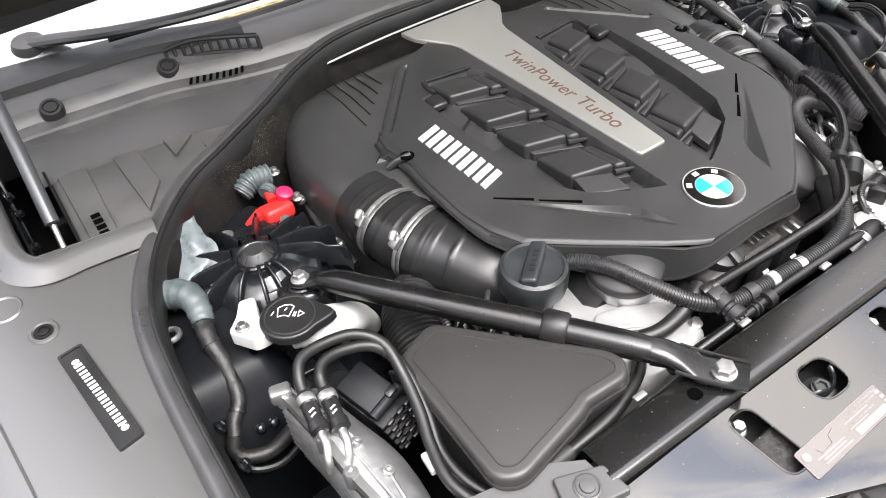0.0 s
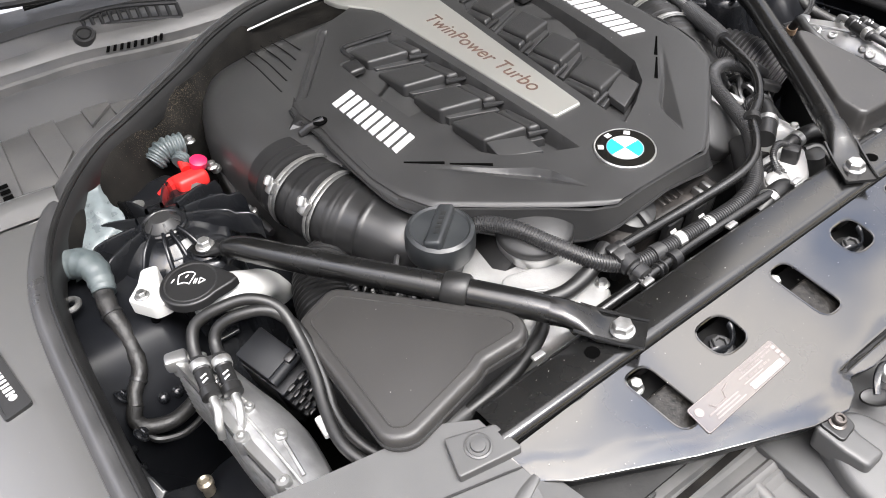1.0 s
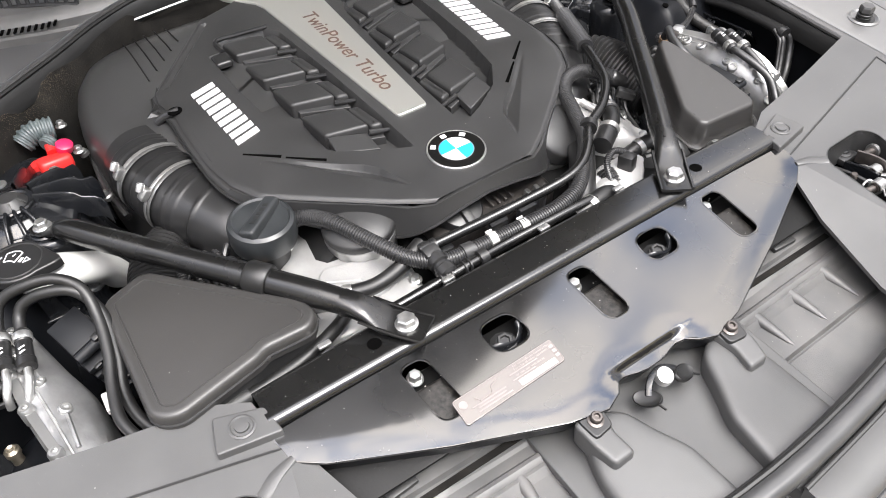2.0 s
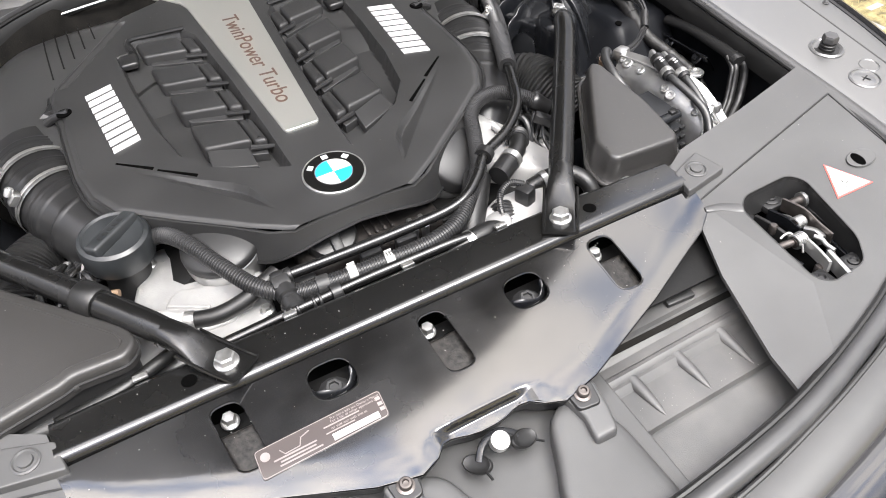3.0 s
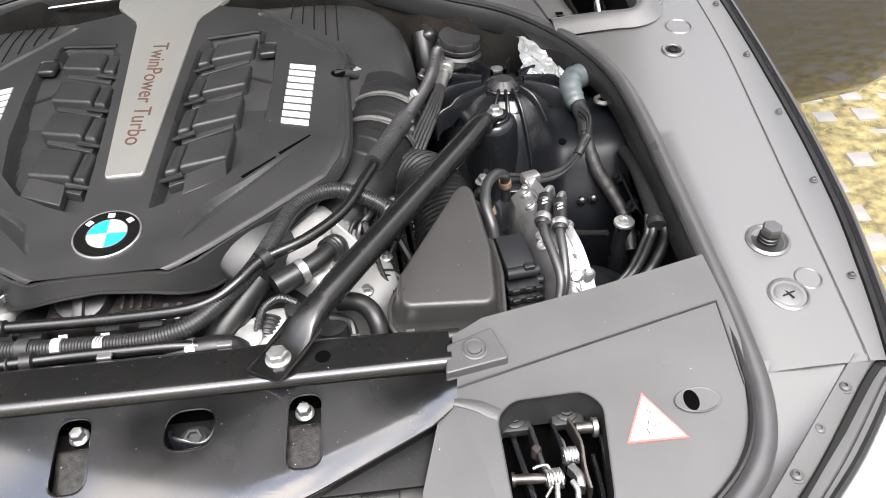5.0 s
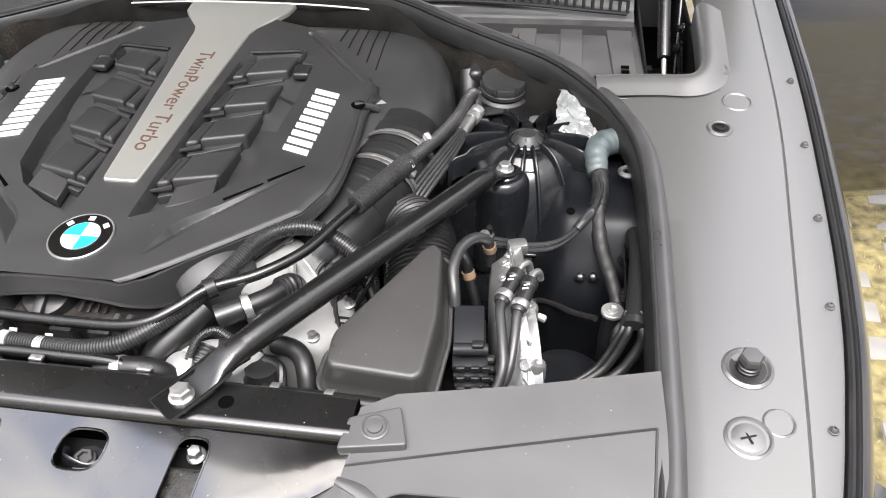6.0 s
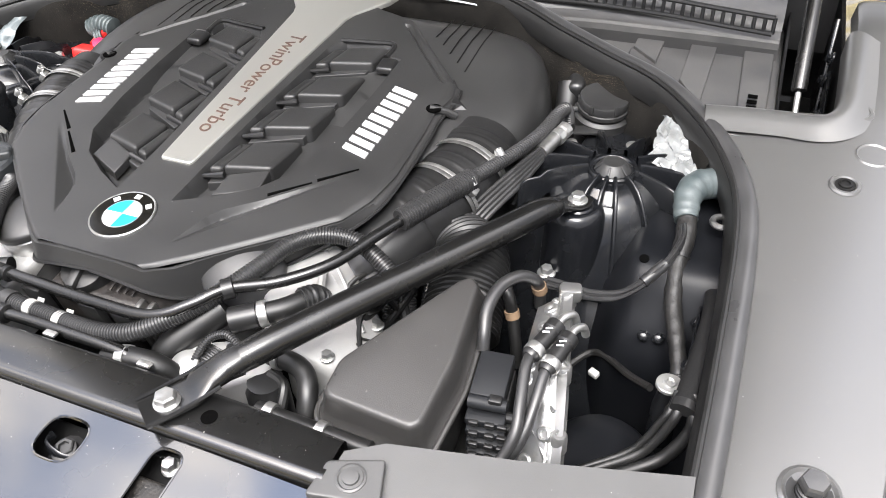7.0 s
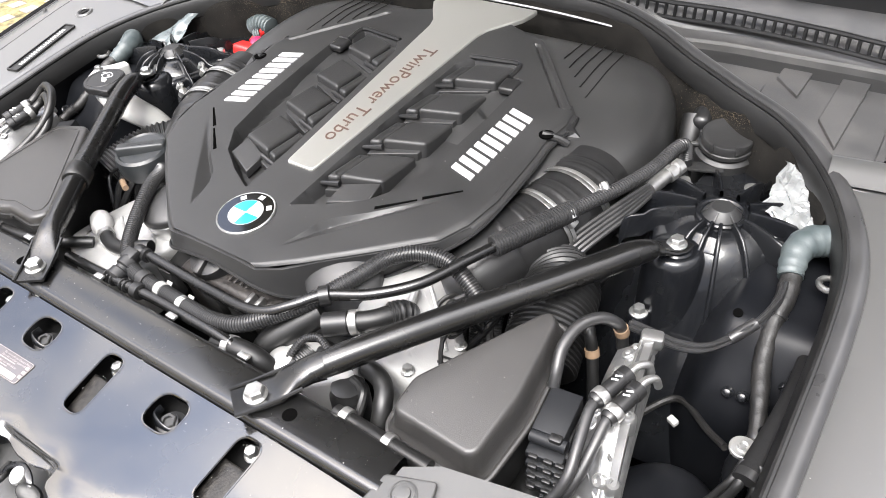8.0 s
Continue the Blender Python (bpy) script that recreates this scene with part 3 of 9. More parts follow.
# ---- ground ----
def ground():
    plot = thing("ground", "sunlit parking plot of pale grass pavers and dry grass", "ground", kind="structure")
    bm = bmesh.new()
    box(bm, pose(0, 0, -0.0125), 400, 400, 0.02, 0.0)
    part("soil", bm, SOIL, plot)
    rng = random.Random(9)
    turn = Matrix.Rotation(radians(-4), 4, "Z")
    shapes = []
    for k in range(4):
        bm = bmesh.new()
        q = [(-0.042, -0.042), (0.042, -0.042), (0.042, 0.042), (-0.042, 0.042)]
        q = [(x + rng.uniform(-0.005, 0.005), y + rng.uniform(-0.005, 0.005)) for x, y in q]
        rings_up(bm, [[V(x, y, -0.03) for x, y in q], [V(x, y, -0.006) for x, y in q], [V(x * 0.9, y * 0.9, 0) for x, y in q]], bottom=False)
        bmesh.ops.recalc_face_normals(bm, faces=bm.faces)
        me = bpy.data.meshes.new("paver")
        bm.to_mesh(me)
        bm.free()
        me.materials.append(CONCRETE)
        shapes.append(me)
    base = V(2.110, 1.550, 0)
    verts, faces = [], []
    for i in range(-50, 30):
        for j in range(-22, 30):
            p = base + turn @ V(0.152 * i, 0.146 * j, 0)
            if -1.0 < p.x < 1.0 and -2.6 < p.y < 2.6:
                continue
            z = rng.uniform(-0.004, 0.004)
            if 1.4 < p.x < 3.4 and 0.4 < p.y < 3.2:
                ob = new("paver", rng.choice(shapes))
                ob.matrix_world = Matrix.Translation(p + V(0, 0, z)) @ turn @ pose(0, 0, 0, rng.uniform(-1.5, 1.5), rng.uniform(-1.5, 1.5), rng.uniform(-3, 3))
                ob.parent = plot
            else:
                at = len(verts)
                for h, f in ((-0.03, 0.042), (-0.004, 0.042), (0, 0.040)):
                    verts += [p + turn @ V(a * f, b * f, h + z) for a, b in ((-1, -1), (1, -1), (1, 1), (-1, 1))]
                for r in (0, 4):
                    faces += [(at + r + k, at + r + (k + 1) % 4, at + r + 4 + (k + 1) % 4, at + r + 4 + k) for k in range(4)]
                faces.append((at + 8, at + 9, at + 10, at + 11))
    me = bpy.data.meshes.new("paver_field")
    me.from_pydata(verts, [], faces)
    me.materials.append(CONCRETE)
    far = new("paver_field", me)
    far.parent = plot
    tagged(far, "pale concrete grass pavers", kind="stuff")
    verts, faces = [], []
    for _ in range(26000):
        side = rng.random() < 0.82
        x, y = (rng.uniform(1.3, 3.6), rng.uniform(0.2, 3.4)) if side else (rng.uniform(-4.6, -2.6), rng.uniform(0.8, 2.6))
        q = turn.inverted() @ (V(x, y, 0) - base)
        u, w = (q.x / 0.152 + 0.5) % 1 - 0.5, (q.y / 0.146 + 0.5) % 1 - 0.5
        if abs(u) < 0.24 and abs(w) < 0.25:
            continue
        a, h = rng.uniform(0, 6.28), rng.uniform(0.006, 0.022)
        lean = V(math.cos(a * 3) * h * 1.3, math.sin(a * 3) * h * 1.3, h)
        wide = V(math.cos(a), math.sin(a), 0) * rng.uniform(0.001, 0.003)
        at = len(verts)
        root = V(x, y, -0.009)
        verts += [root - wide, root + wide, root + lean]
        faces.append((at, at + 1, at + 2))
    me = bpy.data.meshes.new("dry_grass")
    me.from_pydata(verts, [], faces)
    me.materials.append(STRAW)
    straw = new("dry_grass", me)
    tagged(straw, "dry yellow grass between the pavers", "grass", kind="stuff")


ground()


# ---- wings, corner covers, front end ----
def wing_rows(s):
    rows = []
    soft = lambda table, y: sum(along(table, y + 0.03 * k) for k in range(-3, 4)) / 7
    for i in range(53):
        y = -0.285 + i * 0.02
        x0 = along([(-0.285, 0.708), (-0.22, 0.716), (0.15, 0.714), (0.245, 0.703), (0.325, 0.672), (0.395, 0.64)], y)
        groove = soft([(-0.40, 0.820), (-0.285, 0.838), (-0.228, 0.845), (0.0, 0.866), (0.31, 0.893), (0.8, 0.90)], y)
        chan = groove + 0.048
        crest = soft([(-0.40, 0.846), (-0.285, 0.884), (-0.237, 0.890), (-0.13, 0.918), (0.0, 0.936), (0.1, 0.944), (0.4, 0.957), (0.8, 0.958)], y)
        chan = min(chan, crest - 0.022)
        rows.append((y, x0, groove, chan, crest, seal_z(y)))
    return rows


def wing(s):
    word = "with a recessed number plate slot" if s < 0 else "with a rubber buffer and round bungs"
    body = thing("fender", "satin grey inner fender top " + word, "fender", "fenders")
    bm = bmesh.new()
    grid = []
    for y, x0, groove, chan, crest, z in wing_rows(s):
        if y > 0.42:
            x0 = 0.792 + 0.02 * min(1, (y - 0.42) / 0.1)
        w = groove - x0
        prof = [(x0 - 0.004, -0.03), (x0, -0.004), (x0 + 0.006, 0.0), (x0 + w * 0.25, 0.002), (x0 + w * 0.5, 0.003), (x0 + w * 0.75, 0.003),
                (groove - 0.0018, 0.0022), (groove, 0.0002), (groove + 0.0018, 0.0022), (chan - 0.004, 0.001), (chan, -0.001),
                (chan + 0.003, -0.028), (crest - 0.010, -0.028)]
        grid.append([bm.verts.new((s * x, y, z + h)) for x, h in prof])
    for a, b in zip(grid, grid[1:]):
        for k in range(len(a) - 1):
            bm.faces.new((a[k], a[k + 1], b[k + 1], b[k]))
    part("wing_top", bm, FENDER_GREY, body, angle=30)
    # turned-down lip round the strut well
    bm = bmesh.new()
    lip = smooth_path([V(s * x, y, seal_z(y) + 0.003) for x, y in ((0.632, 0.398), (0.68, 0.404), (0.73, 0.408), (0.772, 0.41), (0.794, 0.44), (0.80, 0.50), (0.802, 0.62))], 8)
    n = len(lip)
    rows = []
    for i, p in enumerate(lip):
        d = (lip[min(i + 1, n - 1)] - lip[max(i - 1, 0)]).normalized()
        out = Vector((-d.y, d.x, 0)) * s
        rows.append([bm.verts.new(p + out * a + V(0, 0, h)) for a, h in ((-0.044, -0.003), (-0.034, 0.0015), (-0.026, 0.006), (-0.016, 0.0105), (-0.007, 0.012), (-0.001, 0.0105), (0.003, 0.006), (0.005, -0.002), (0.006, -0.03))])
    for a, b in zip(rows, rows[1:]):
        for k in range(8):
            bm.faces.new((a[k], a[k + 1], b[k + 1], b[k]))
    part("well_lip", bm, FENDER_GREY, body, angle=80)
    bm = bmesh.new()
    slab(bm, [(s * x, y) for x, y in ((0.64, 0.36), (0.80, 0.36), (0.80, 0.43), (0.785, 0.41), (0.64, 0.402))], lambda x, y: seal_z(y) + 0.001, 0.01, 0.001)
    part("well_edge", bm, FENDER_GREY, body)
    # outer skin
    bm = bmesh.new()
    grid = []
    for y, x0, groove, chan, crest, z in wing_rows(s):
        prof = [(crest - 0.012, -0.02), (crest - 0.011, -0.002), (crest - 0.006, 0.003), (crest, 0.001), (crest + 0.008, -0.01), (crest + 0.016, -0.035), (crest + 0.022, -0.09), (crest + 0.024, -0.25), (crest + 0.02, -0.55)]
        grid.append([bm.verts.new((s * x, y, z + h)) for x, h in prof])
    for a, b in zip(grid, grid[1:]):
        for k in range(len(a) - 1):
            bm.faces.new((a[k], a[k + 1], b[k + 1], b[k]))
    part("outer_skin", bm, PAINT, body, "dark glossy outer skin", angle=60)
    # rubber lip along the crest
    bm = bmesh.new()
    sweep(bm, [V(s * (r[4] - 0.014), r[0], r[5] - 0.006) for r in wing_rows(s)], 0.005, 8)
    part("edge_rubber", bm, RUBBER, body)
    # screws in the side channel
    for y in (-0.17, -0.01, 0.13, 0.27, 0.42):
        row = min(wing_rows(s), key=lambda r: abs(r[0] - y))
        screw("screw", (s * (row[3] - 0.012), y, seal_z(y) + 0.001), body, r=0.0042, mat=PLASTIC_GREY)
    for x, y in ((0.808, 0.295), (0.818, 0.44)):
        bm = bmesh.new()
        z = seal_z(y) + 0.003
        lathe(bm, [(0.0185, -0.002), (0.0185, 0.0012), (0.0165, 0.0034), (0.0135, 0.0034), (0.0115, 0.0012)], (s * x, y, z), (0, -0.15, 1), 28)
        cup = part("recessed_screw", bm, FENDER_GREY, body)
        bm = bmesh.new()
        lathe(bm, [(0.0116, 0.0), (0.0116, 0.0022), (0.0095, 0.0018), (0.0080, 0.0022), (0.0075, 0.0042), (0.0052, 0.0048), (0.0046, 0.0030), (0.001, 0.0028)], (s * x, y, z), (0, -0.15, 1), 20)
        part("drive", bm, VOID if y < 0.4 else STEEL, cup)
    bm = bmesh.new()
    lathe(bm, [(0.022, -0.002), (0.022, 0.0012), (0.02, 0.0026), (0.018, 0.0008), (0.004, 0.0005)], (s * 0.838, 0.36, seal_z(0.36) + 0.002), (0, -0.15, 1), 28)
    part("bung", bm, FENDER_GREY, body)
    if s > 0:
        z = seal_z(-0.188) + 0.002
        bm = bmesh.new()
        lathe(bm, [(0.024, -0.002), (0.024, 0.0016), (0.0215, 0.003), (0.0195, 0.0005), (0.018, 0.0002), (0.015, 0.0016), (0.004, 0.0018)], (0.79, -0.188, z), (0, -0.15, 1), 30)
        b2 = part("bung", bm, FENDER_GREY, body)
        for rz in (20, 110):
            bm = bmesh.new()
            box(bm, pose(0.79, -0.188, z + 0.002, 8, 0, rz), 0.017, 0.0022, 0.001, 0.0003)
            part("cross_slot", bm, VOID, b2)
        bm = bmesh.new()
        lathe(bm, [(0.0165, -0.002), (0.0165, 0.001), (0.015, 0.002), (0.013, 0.0002), (0.003, 0.0008)], (0.822, -0.168, seal_z(-0.168) + 0.002), (0, -0.15, 1), 26)
        part("bung", bm, FENDER_GREY, body)
        # bonnet buffer: ribbed stem under a six-sided cap, in a collar
        buffer = thing("bonnet_buffer", "black rubber bonnet buffer with a six-sided cap in the wing top", "rubber buffer")
        z = seal_z(-0.105) + 0.002
        bm = bmesh.new()
        lathe(bm, [(0.027, -0.002), (0.027, 0.002), (0.0235, 0.004), (0.020, 0.001), (0.0185, -0.006)], (0.799, -0.105, z), (0, -0.12, 1), 30)
        part("collar", bm, FENDER_GREY, buffer)
        bm = bmesh.new()
        lathe(bm, [(0.0195, -0.002), (0.0195, 0.0012), (0.0125, 0.0012), (0.0125, 0.005), (0.0108, 0.006), (0.0125, 0.008), (0.0125, 0.010), (0.0108, 0.011), (0.0115, 0.013)], (0.799, -0.105, z), (0, -0.12, 1), 24)
        part("stem", bm, RUBBER, buffer)
        bm = bmesh.new()
        lathe(bm, [(0.0115, 0.013), (0.0125, 0.015), (0.0125, 0.022), (0.0108, 0.025), (0.002, 0.0255)], (0.799, -0.105, z), (0, -0.12, 1), 6)
        part("cap", bm, RUBBER_GREY, buffer, angle=20)
    else:
        # recessed slot with the stamped plate at its bottom
        slotted = thing("number_plate_slot", "black recessed slot holding a stamped number plate in the wing top", "number plate")
        poly = [(-0.806, 0.246), (-0.776, 0.250), (-0.757, 0.094), (-0.787, 0.088)]
        place = lambda x, y: seal_z(y) + 0.0068
        bm = bmesh.new()
        ring0, ring1 = rounded(poly, 0.004, 2), rounded(inset([V(*p) for p in poly], 0.003), 0.003, 2)
        rings_up(bm, [[V(p.x, p.y, place(p.x, p.y) - 0.006) for p in ring0], [V(p.x, p.y, place(p.x, p.y)) for p in ring0], [V(p.x, p.y, place(p.x, p.y)) for p in ring1], [V(p.x, p.y, place(p.x, p.y) - 0.0022) for p in ring1]], bottom=False)
        part("recess", bm, PLASTIC_SMOOTH, slotted)
        a, b = V(-0.790, 0.228, 0), V(-0.772, 0.113, 0)
        for k in range(17):
            p = a.lerp(b, (k + 1) / 18)
            bm = bmesh.new()
            box(bm, pose(p.x, p.y, place(p.x, p.y) - 0.0018, 9, 0, 8.5), 0.0095, 0.0032 + 0.0012 * (k % 3 == 0), 0.0008, 0.0)
            part("stamped_mark", bm, LETTER, slotted)
        for p in (a, b):
            bm = bmesh.new()
            lathe(bm, [(0.0045, 0), (0.0045, 0.0006), (0.002, 0.0008)], (p.x, p.y, place(p.x, p.y) - 0.0021), (0, 0, 1), 14)
            part("rivet", bm, LETTER, slotted)


for side in (1, -1):
    wing(side)


FOLD = [(-0.525, 0.370), (-0.430, 0.430), (-0.262, 0.392)]


def corner_z(x, y):
    x = abs(x)
    z = 0.861 + 0.20 * (y + 0.30)
    fold = along(FOLD, y)
    if y < -0.262 and x < fold:
        z -= 0.24 * (fold - x)
    return z


def corner_cover(s):
    """The plastic cover over each headlamp, with a window for the bonnet catch."""
    cover = thing("headlamp_cover", "satin grey plastic headlamp cover with a window over the bonnet catch", "plastic cover", "headlamp covers")
    rim = smooth_path([V(x, y, 0) for x, y in ((0.706, -0.130), (0.710, -0.22), (0.702, -0.305), (0.677, -0.368), (0.626, -0.418), (0.55, -0.460), (0.447, -0.500))], 5) + [V(0.37, -0.525, 0), V(0.430, -0.430, 0)]
    outer = [(s * x, y) for x, y in ((0.392, -0.262), (0.400, -0.205), (0.435, -0.186), (0.56, -0.163))] + [(s * p.x, p.y) for p in rim]
    facet = [(s * x, y) for x, y in ((0.392, -0.262), (0.430, -0.430), (0.370, -0.525), (0.318, -0.538), (0.327, -0.472), (0.352, -0.363), (0.378, -0.286), (0.386, -0.262))]
    hole = [(s * x, y) for x, y in ((0.434, -0.306), (0.452, -0.290), (0.527, -0.288), (0.543, -0.305), (0.530, -0.405), (0.508, -0.436), (0.452, -0.440), (0.436, -0.425))]
    hole = [(p.x, p.y) for p in rounded([V(*p) for p in hole], 0.012, 4)]
    bm = bmesh.new()
    holed(bm, outer, [hole], corner_z, 0.006)
    holed(bm, facet, [], corner_z, 0.006)
    body = part("panel", bm, PLASTIC_GREY, cover, angle=12)
    # raised rim round the window, and its deep collar
    bm = bmesh.new()
    rim, rim2 = [V(*p) for p in hole], inset([V(*p) for p in hole], -0.0015)
    rings_up(bm, [[V(p.x, p.y, corner_z(p.x, p.y) - 0.045) for p in rim], [V(p.x, p.y, corner_z(p.x, p.y) + 0.0003) for p in rim], [V(p.x, p.y, corner_z(p.x, p.y) + 0.0003) for p in rim2], [V(p.x, p.y, corner_z(p.x, p.y) - 0.004) for p in rim2]], False, False)
    part("window_collar", bm, PLASTIC, cover)
    # fold lines
    bm = bmesh.new()
    a, b = V(s * 0.382, -0.272, 0), V(s * 0.70, -0.196, 0)
    sweep(bm, [V(*(a.lerp(b, k / 12)).xy, corner_z(*a.lerp(b, k / 12).xy) + 0.0002) for k in range(13)], 0.0016, 6)
    part("seam", bm, PLASTIC, cover)
    bm = bmesh.new()
    a, b = V(s * 0.70, -0.196, 0), V(s * 0.694, -0.30, 0)
    sweep(bm, [V(*(a.lerp(b, k / 6)).xy, corner_z(*a.lerp(b, k / 6).xy) + 0.0002) for k in range(7)], 0.0014, 6)
    part("seam", bm, PLASTIC, cover)
    # funnel beside the window
    bm = bmesh.new()
    pts = [V(s * x, y, corner_z(x, y) + h) for x, y, h in ((0.392, -0.283, 0.0), (0.415, -0.289, -0.003), (0.437, -0.299, -0.006))]
    sweep(bm, smooth_path(pts, 4), lambda i, n: 0.005 + 0.010 * i / n, 12, flat=0.5)
    part("funnel", bm, PLASTIC_GREY, cover)
    # mounting tab with its pin
    bm = bmesh.new()
    slab(bm, [(s * x, y) for x, y in ((0.387, -0.258), (0.392, -0.222), (0.443, -0.204), (0.456, -0.246))], lambda x, y: 0.8835 + 0.14 * (y + 0.23), 0.010, 0.0016, 0.004)
    part("tab", bm, PLASTIC_GREY, cover)
    bm = bmesh.new()
    lathe(bm, [(0.0145, 0), (0.0145, 0.0012), (0.0125, 0.002), (0.011, 0.0006), (0.008, 0.0008), (0.0075, 0.0032), (0.004, 0.0036)], (s * 0.421, -0.231, 0.8832), (0, -0.14, 1), 24)
    part("expanding_pin", bm, PLASTIC_GREY, cover)
    # dished finger hole, its dark inside a black slab laid on top
    bm = bmesh.new()
    rings = []
    for r, dx, h in ((0.0195, 0.0, 0.0006), (0.0185, 0.0, 0.0012), (0.0165, 0.0005, 0.0004), (0.0125, 0.002, -0.0020)):
        rings.append([V(s * (0.640 + dx + 1.25 * r * math.cos(a)), -0.312 + 0.72 * r * math.sin(a), corner_z(0.64, -0.312) + 0.2 * 0.72 * r * math.sin(a) + h + 0.0018) for a in [2 * math.pi * k / 28 for k in range(28)]])
    rings_up(bm, rings)
    part("finger_dish", bm, PLASTIC_GREY, cover, angle=60)
    bm = bmesh.new()
    slab(bm, [V(s * (0.633 + 0.0080 * math.cos(a)), -0.312 + 0.0115 * math.sin(a)) for a in [2 * math.pi * k / 20 for k in range(20)]], lambda x, y: corner_z(x, y) + 0.0026, 0.004, 0.0002)
    part("finger_hole", bm, HOLE, cover)
    if s > 0:
        # warning triangle
        sign = thing("warning_sticker", "white triangular warning sticker with a red border", "sticker")
        tri = [(0.585, -0.297), (0.556, -0.349), (0.619, -0.350)]
        bm = bmesh.new()
        slab(bm, tri, lambda x, y: corner_z(x, y) + 0.0012, 0.001, 0.0002)
        part("red_border", bm, RED_PRINT, sign)
        bm = bmesh.new()
        slab(bm, inset([V(*p) for p in tri], 0.0022), lambda x, y: corner_z(x, y) + 0.0018, 0.0007, 0.0001)
        part("white_field", bm, WHITE, sign)
        for x, y, l, r in ((0.584, -0.328, 0.014, 65), (0.590, -0.334, 0.012, 20), (0.580, -0.338, 0.010, 100), (0.586, -0.318, 0.010, 130)):
            bm = bmesh.new()
            box(bm, pose(x, y, corner_z(x, y) + 0.0021, 11, 0, r), l, 0.0014, 0.0004, 0.0)
            part("pictogram_bar", bm, LABEL_BROWN, sign)


for side in (1, -1):
    corner_cover(side)


def bonnet_catch(s):
    """Springs, levers and bolts in the window of the headlamp cover."""
    catch = thing("bonnet_catch", "steel bonnet catch with levers and coil springs", "bonnet catch", "bonnet catches")
    # base plate in the openings' black, for the shade inside the window
    bm = bmesh.new()
    slab(bm, [(s * x, y) for x, y in ((0.42, -0.27), (0.55, -0.27), (0.545, -0.45), (0.42, -0.455))], lambda x, y: 0.792 + 0.12 * (y + 0.35), 0.01, 0.002)
    part("base_plate", bm, HOLE, catch)
    for x, y, z in ((0.455, -0.285, 0.829), (0.511, -0.285, 0.831), (0.451, -0.425, 0.826), (0.504, -0.425, 0.827)):
        bm = bmesh.new()
        box(bm, pose(s * x, y, z - 0.008), 0.036, 0.032, 0.012, 0.004)
        part("bracket", bm, PLASTIC_SMOOTH, catch)
        bm = bmesh.new()
        lathe(bm, [(0.0125, 0), (0.0125, 0.0012), (0.0105, 0.0022), (0.0075, 0.0026), (0.0072, 0.0046), (0.005, 0.0052), (0.0036, 0.003), (0.001, 0.0028)], (s * x, y, z - 0.002), (0, 0, 1), 22)
        part("bolt", bm, PLASTIC_SMOOTH, catch, "black flanged bolt")
    # coil springs
    for cx, cy, cz, r, tall in ((0.482, -0.361, 0.825, 0.0092, 0.016), (0.503, -0.340, 0.830, 0.0078, 0.014)):
        bm = bmesh.new()
        sweep(bm, [V(s * (cx + tall * (a / 60.0 - 0.5)), cy + r * math.cos(a * 0.5), cz + r * math.sin(a * 0.5)) for a in range(0, 61)], 0.0016, 6)
        part("coil_spring", bm, CHROME, catch, "bright coil spring")
        bm = bmesh.new()
        sweep(bm, [V(s * (cx - tall * 0.6), cy, cz), V(s * (cx + tall * 0.6), cy, cz)], r - 0.0022, 14)
        part("spring_core", bm, SCREW_DARK, catch)
    for name, pts, r, mat in (("pivot_shaft", ((0.442, -0.357, 0.825), (0.458, -0.358, 0.825), (0.474, -0.360, 0.825)), 0.0052, SCREW_DARK),
                              ("shaft_head", ((0.440, -0.357, 0.825), (0.4435, -0.357, 0.825)), 0.0072, SCREW_DARK),
                              ("pivot_shaft", ((0.514, -0.314, 0.838), (0.526, -0.314, 0.838), (0.536, -0.315, 0.838)), 0.0062, SCREW_DARK),
                              ("shaft_head", ((0.531, -0.3148, 0.838), (0.536, -0.315, 0.838)), 0.0105, STEEL),
                              ("release_rod", ((0.498, -0.370, 0.831), (0.501, -0.380, 0.831), (0.500, -0.388, 0.829), (0.501, -0.400, 0.828)), 0.0030, ALLOY_BRIGHT),
                              ("spring_tail", ((0.463, -0.349, 0.828), (0.470, -0.348, 0.830), (0.477, -0.349, 0.831), (0.479, -0.354, 0.830)), 0.0017, CHROME),
                              ("spring_tail", ((0.476, -0.374, 0.826), (0.470, -0.380, 0.824), (0.478, -0.371, 0.828)), 0.0015, STEEL),
                              ("wire", ((0.497, -0.313, 0.828), (0.499, -0.330, 0.834), (0.494, -0.347, 0.832)), 0.0015, STEEL),
                              ("cable", ((0.540, -0.318, 0.826), (0.538, -0.36, 0.822), (0.536, -0.41, 0.812)), 0.0022, RUBBER)):
        bm = bmesh.new()
        sweep(bm, smooth_path([V(s * a, b, c) for a, b, c in pts], 5), r, 12)
        part(name, bm, mat, catch)
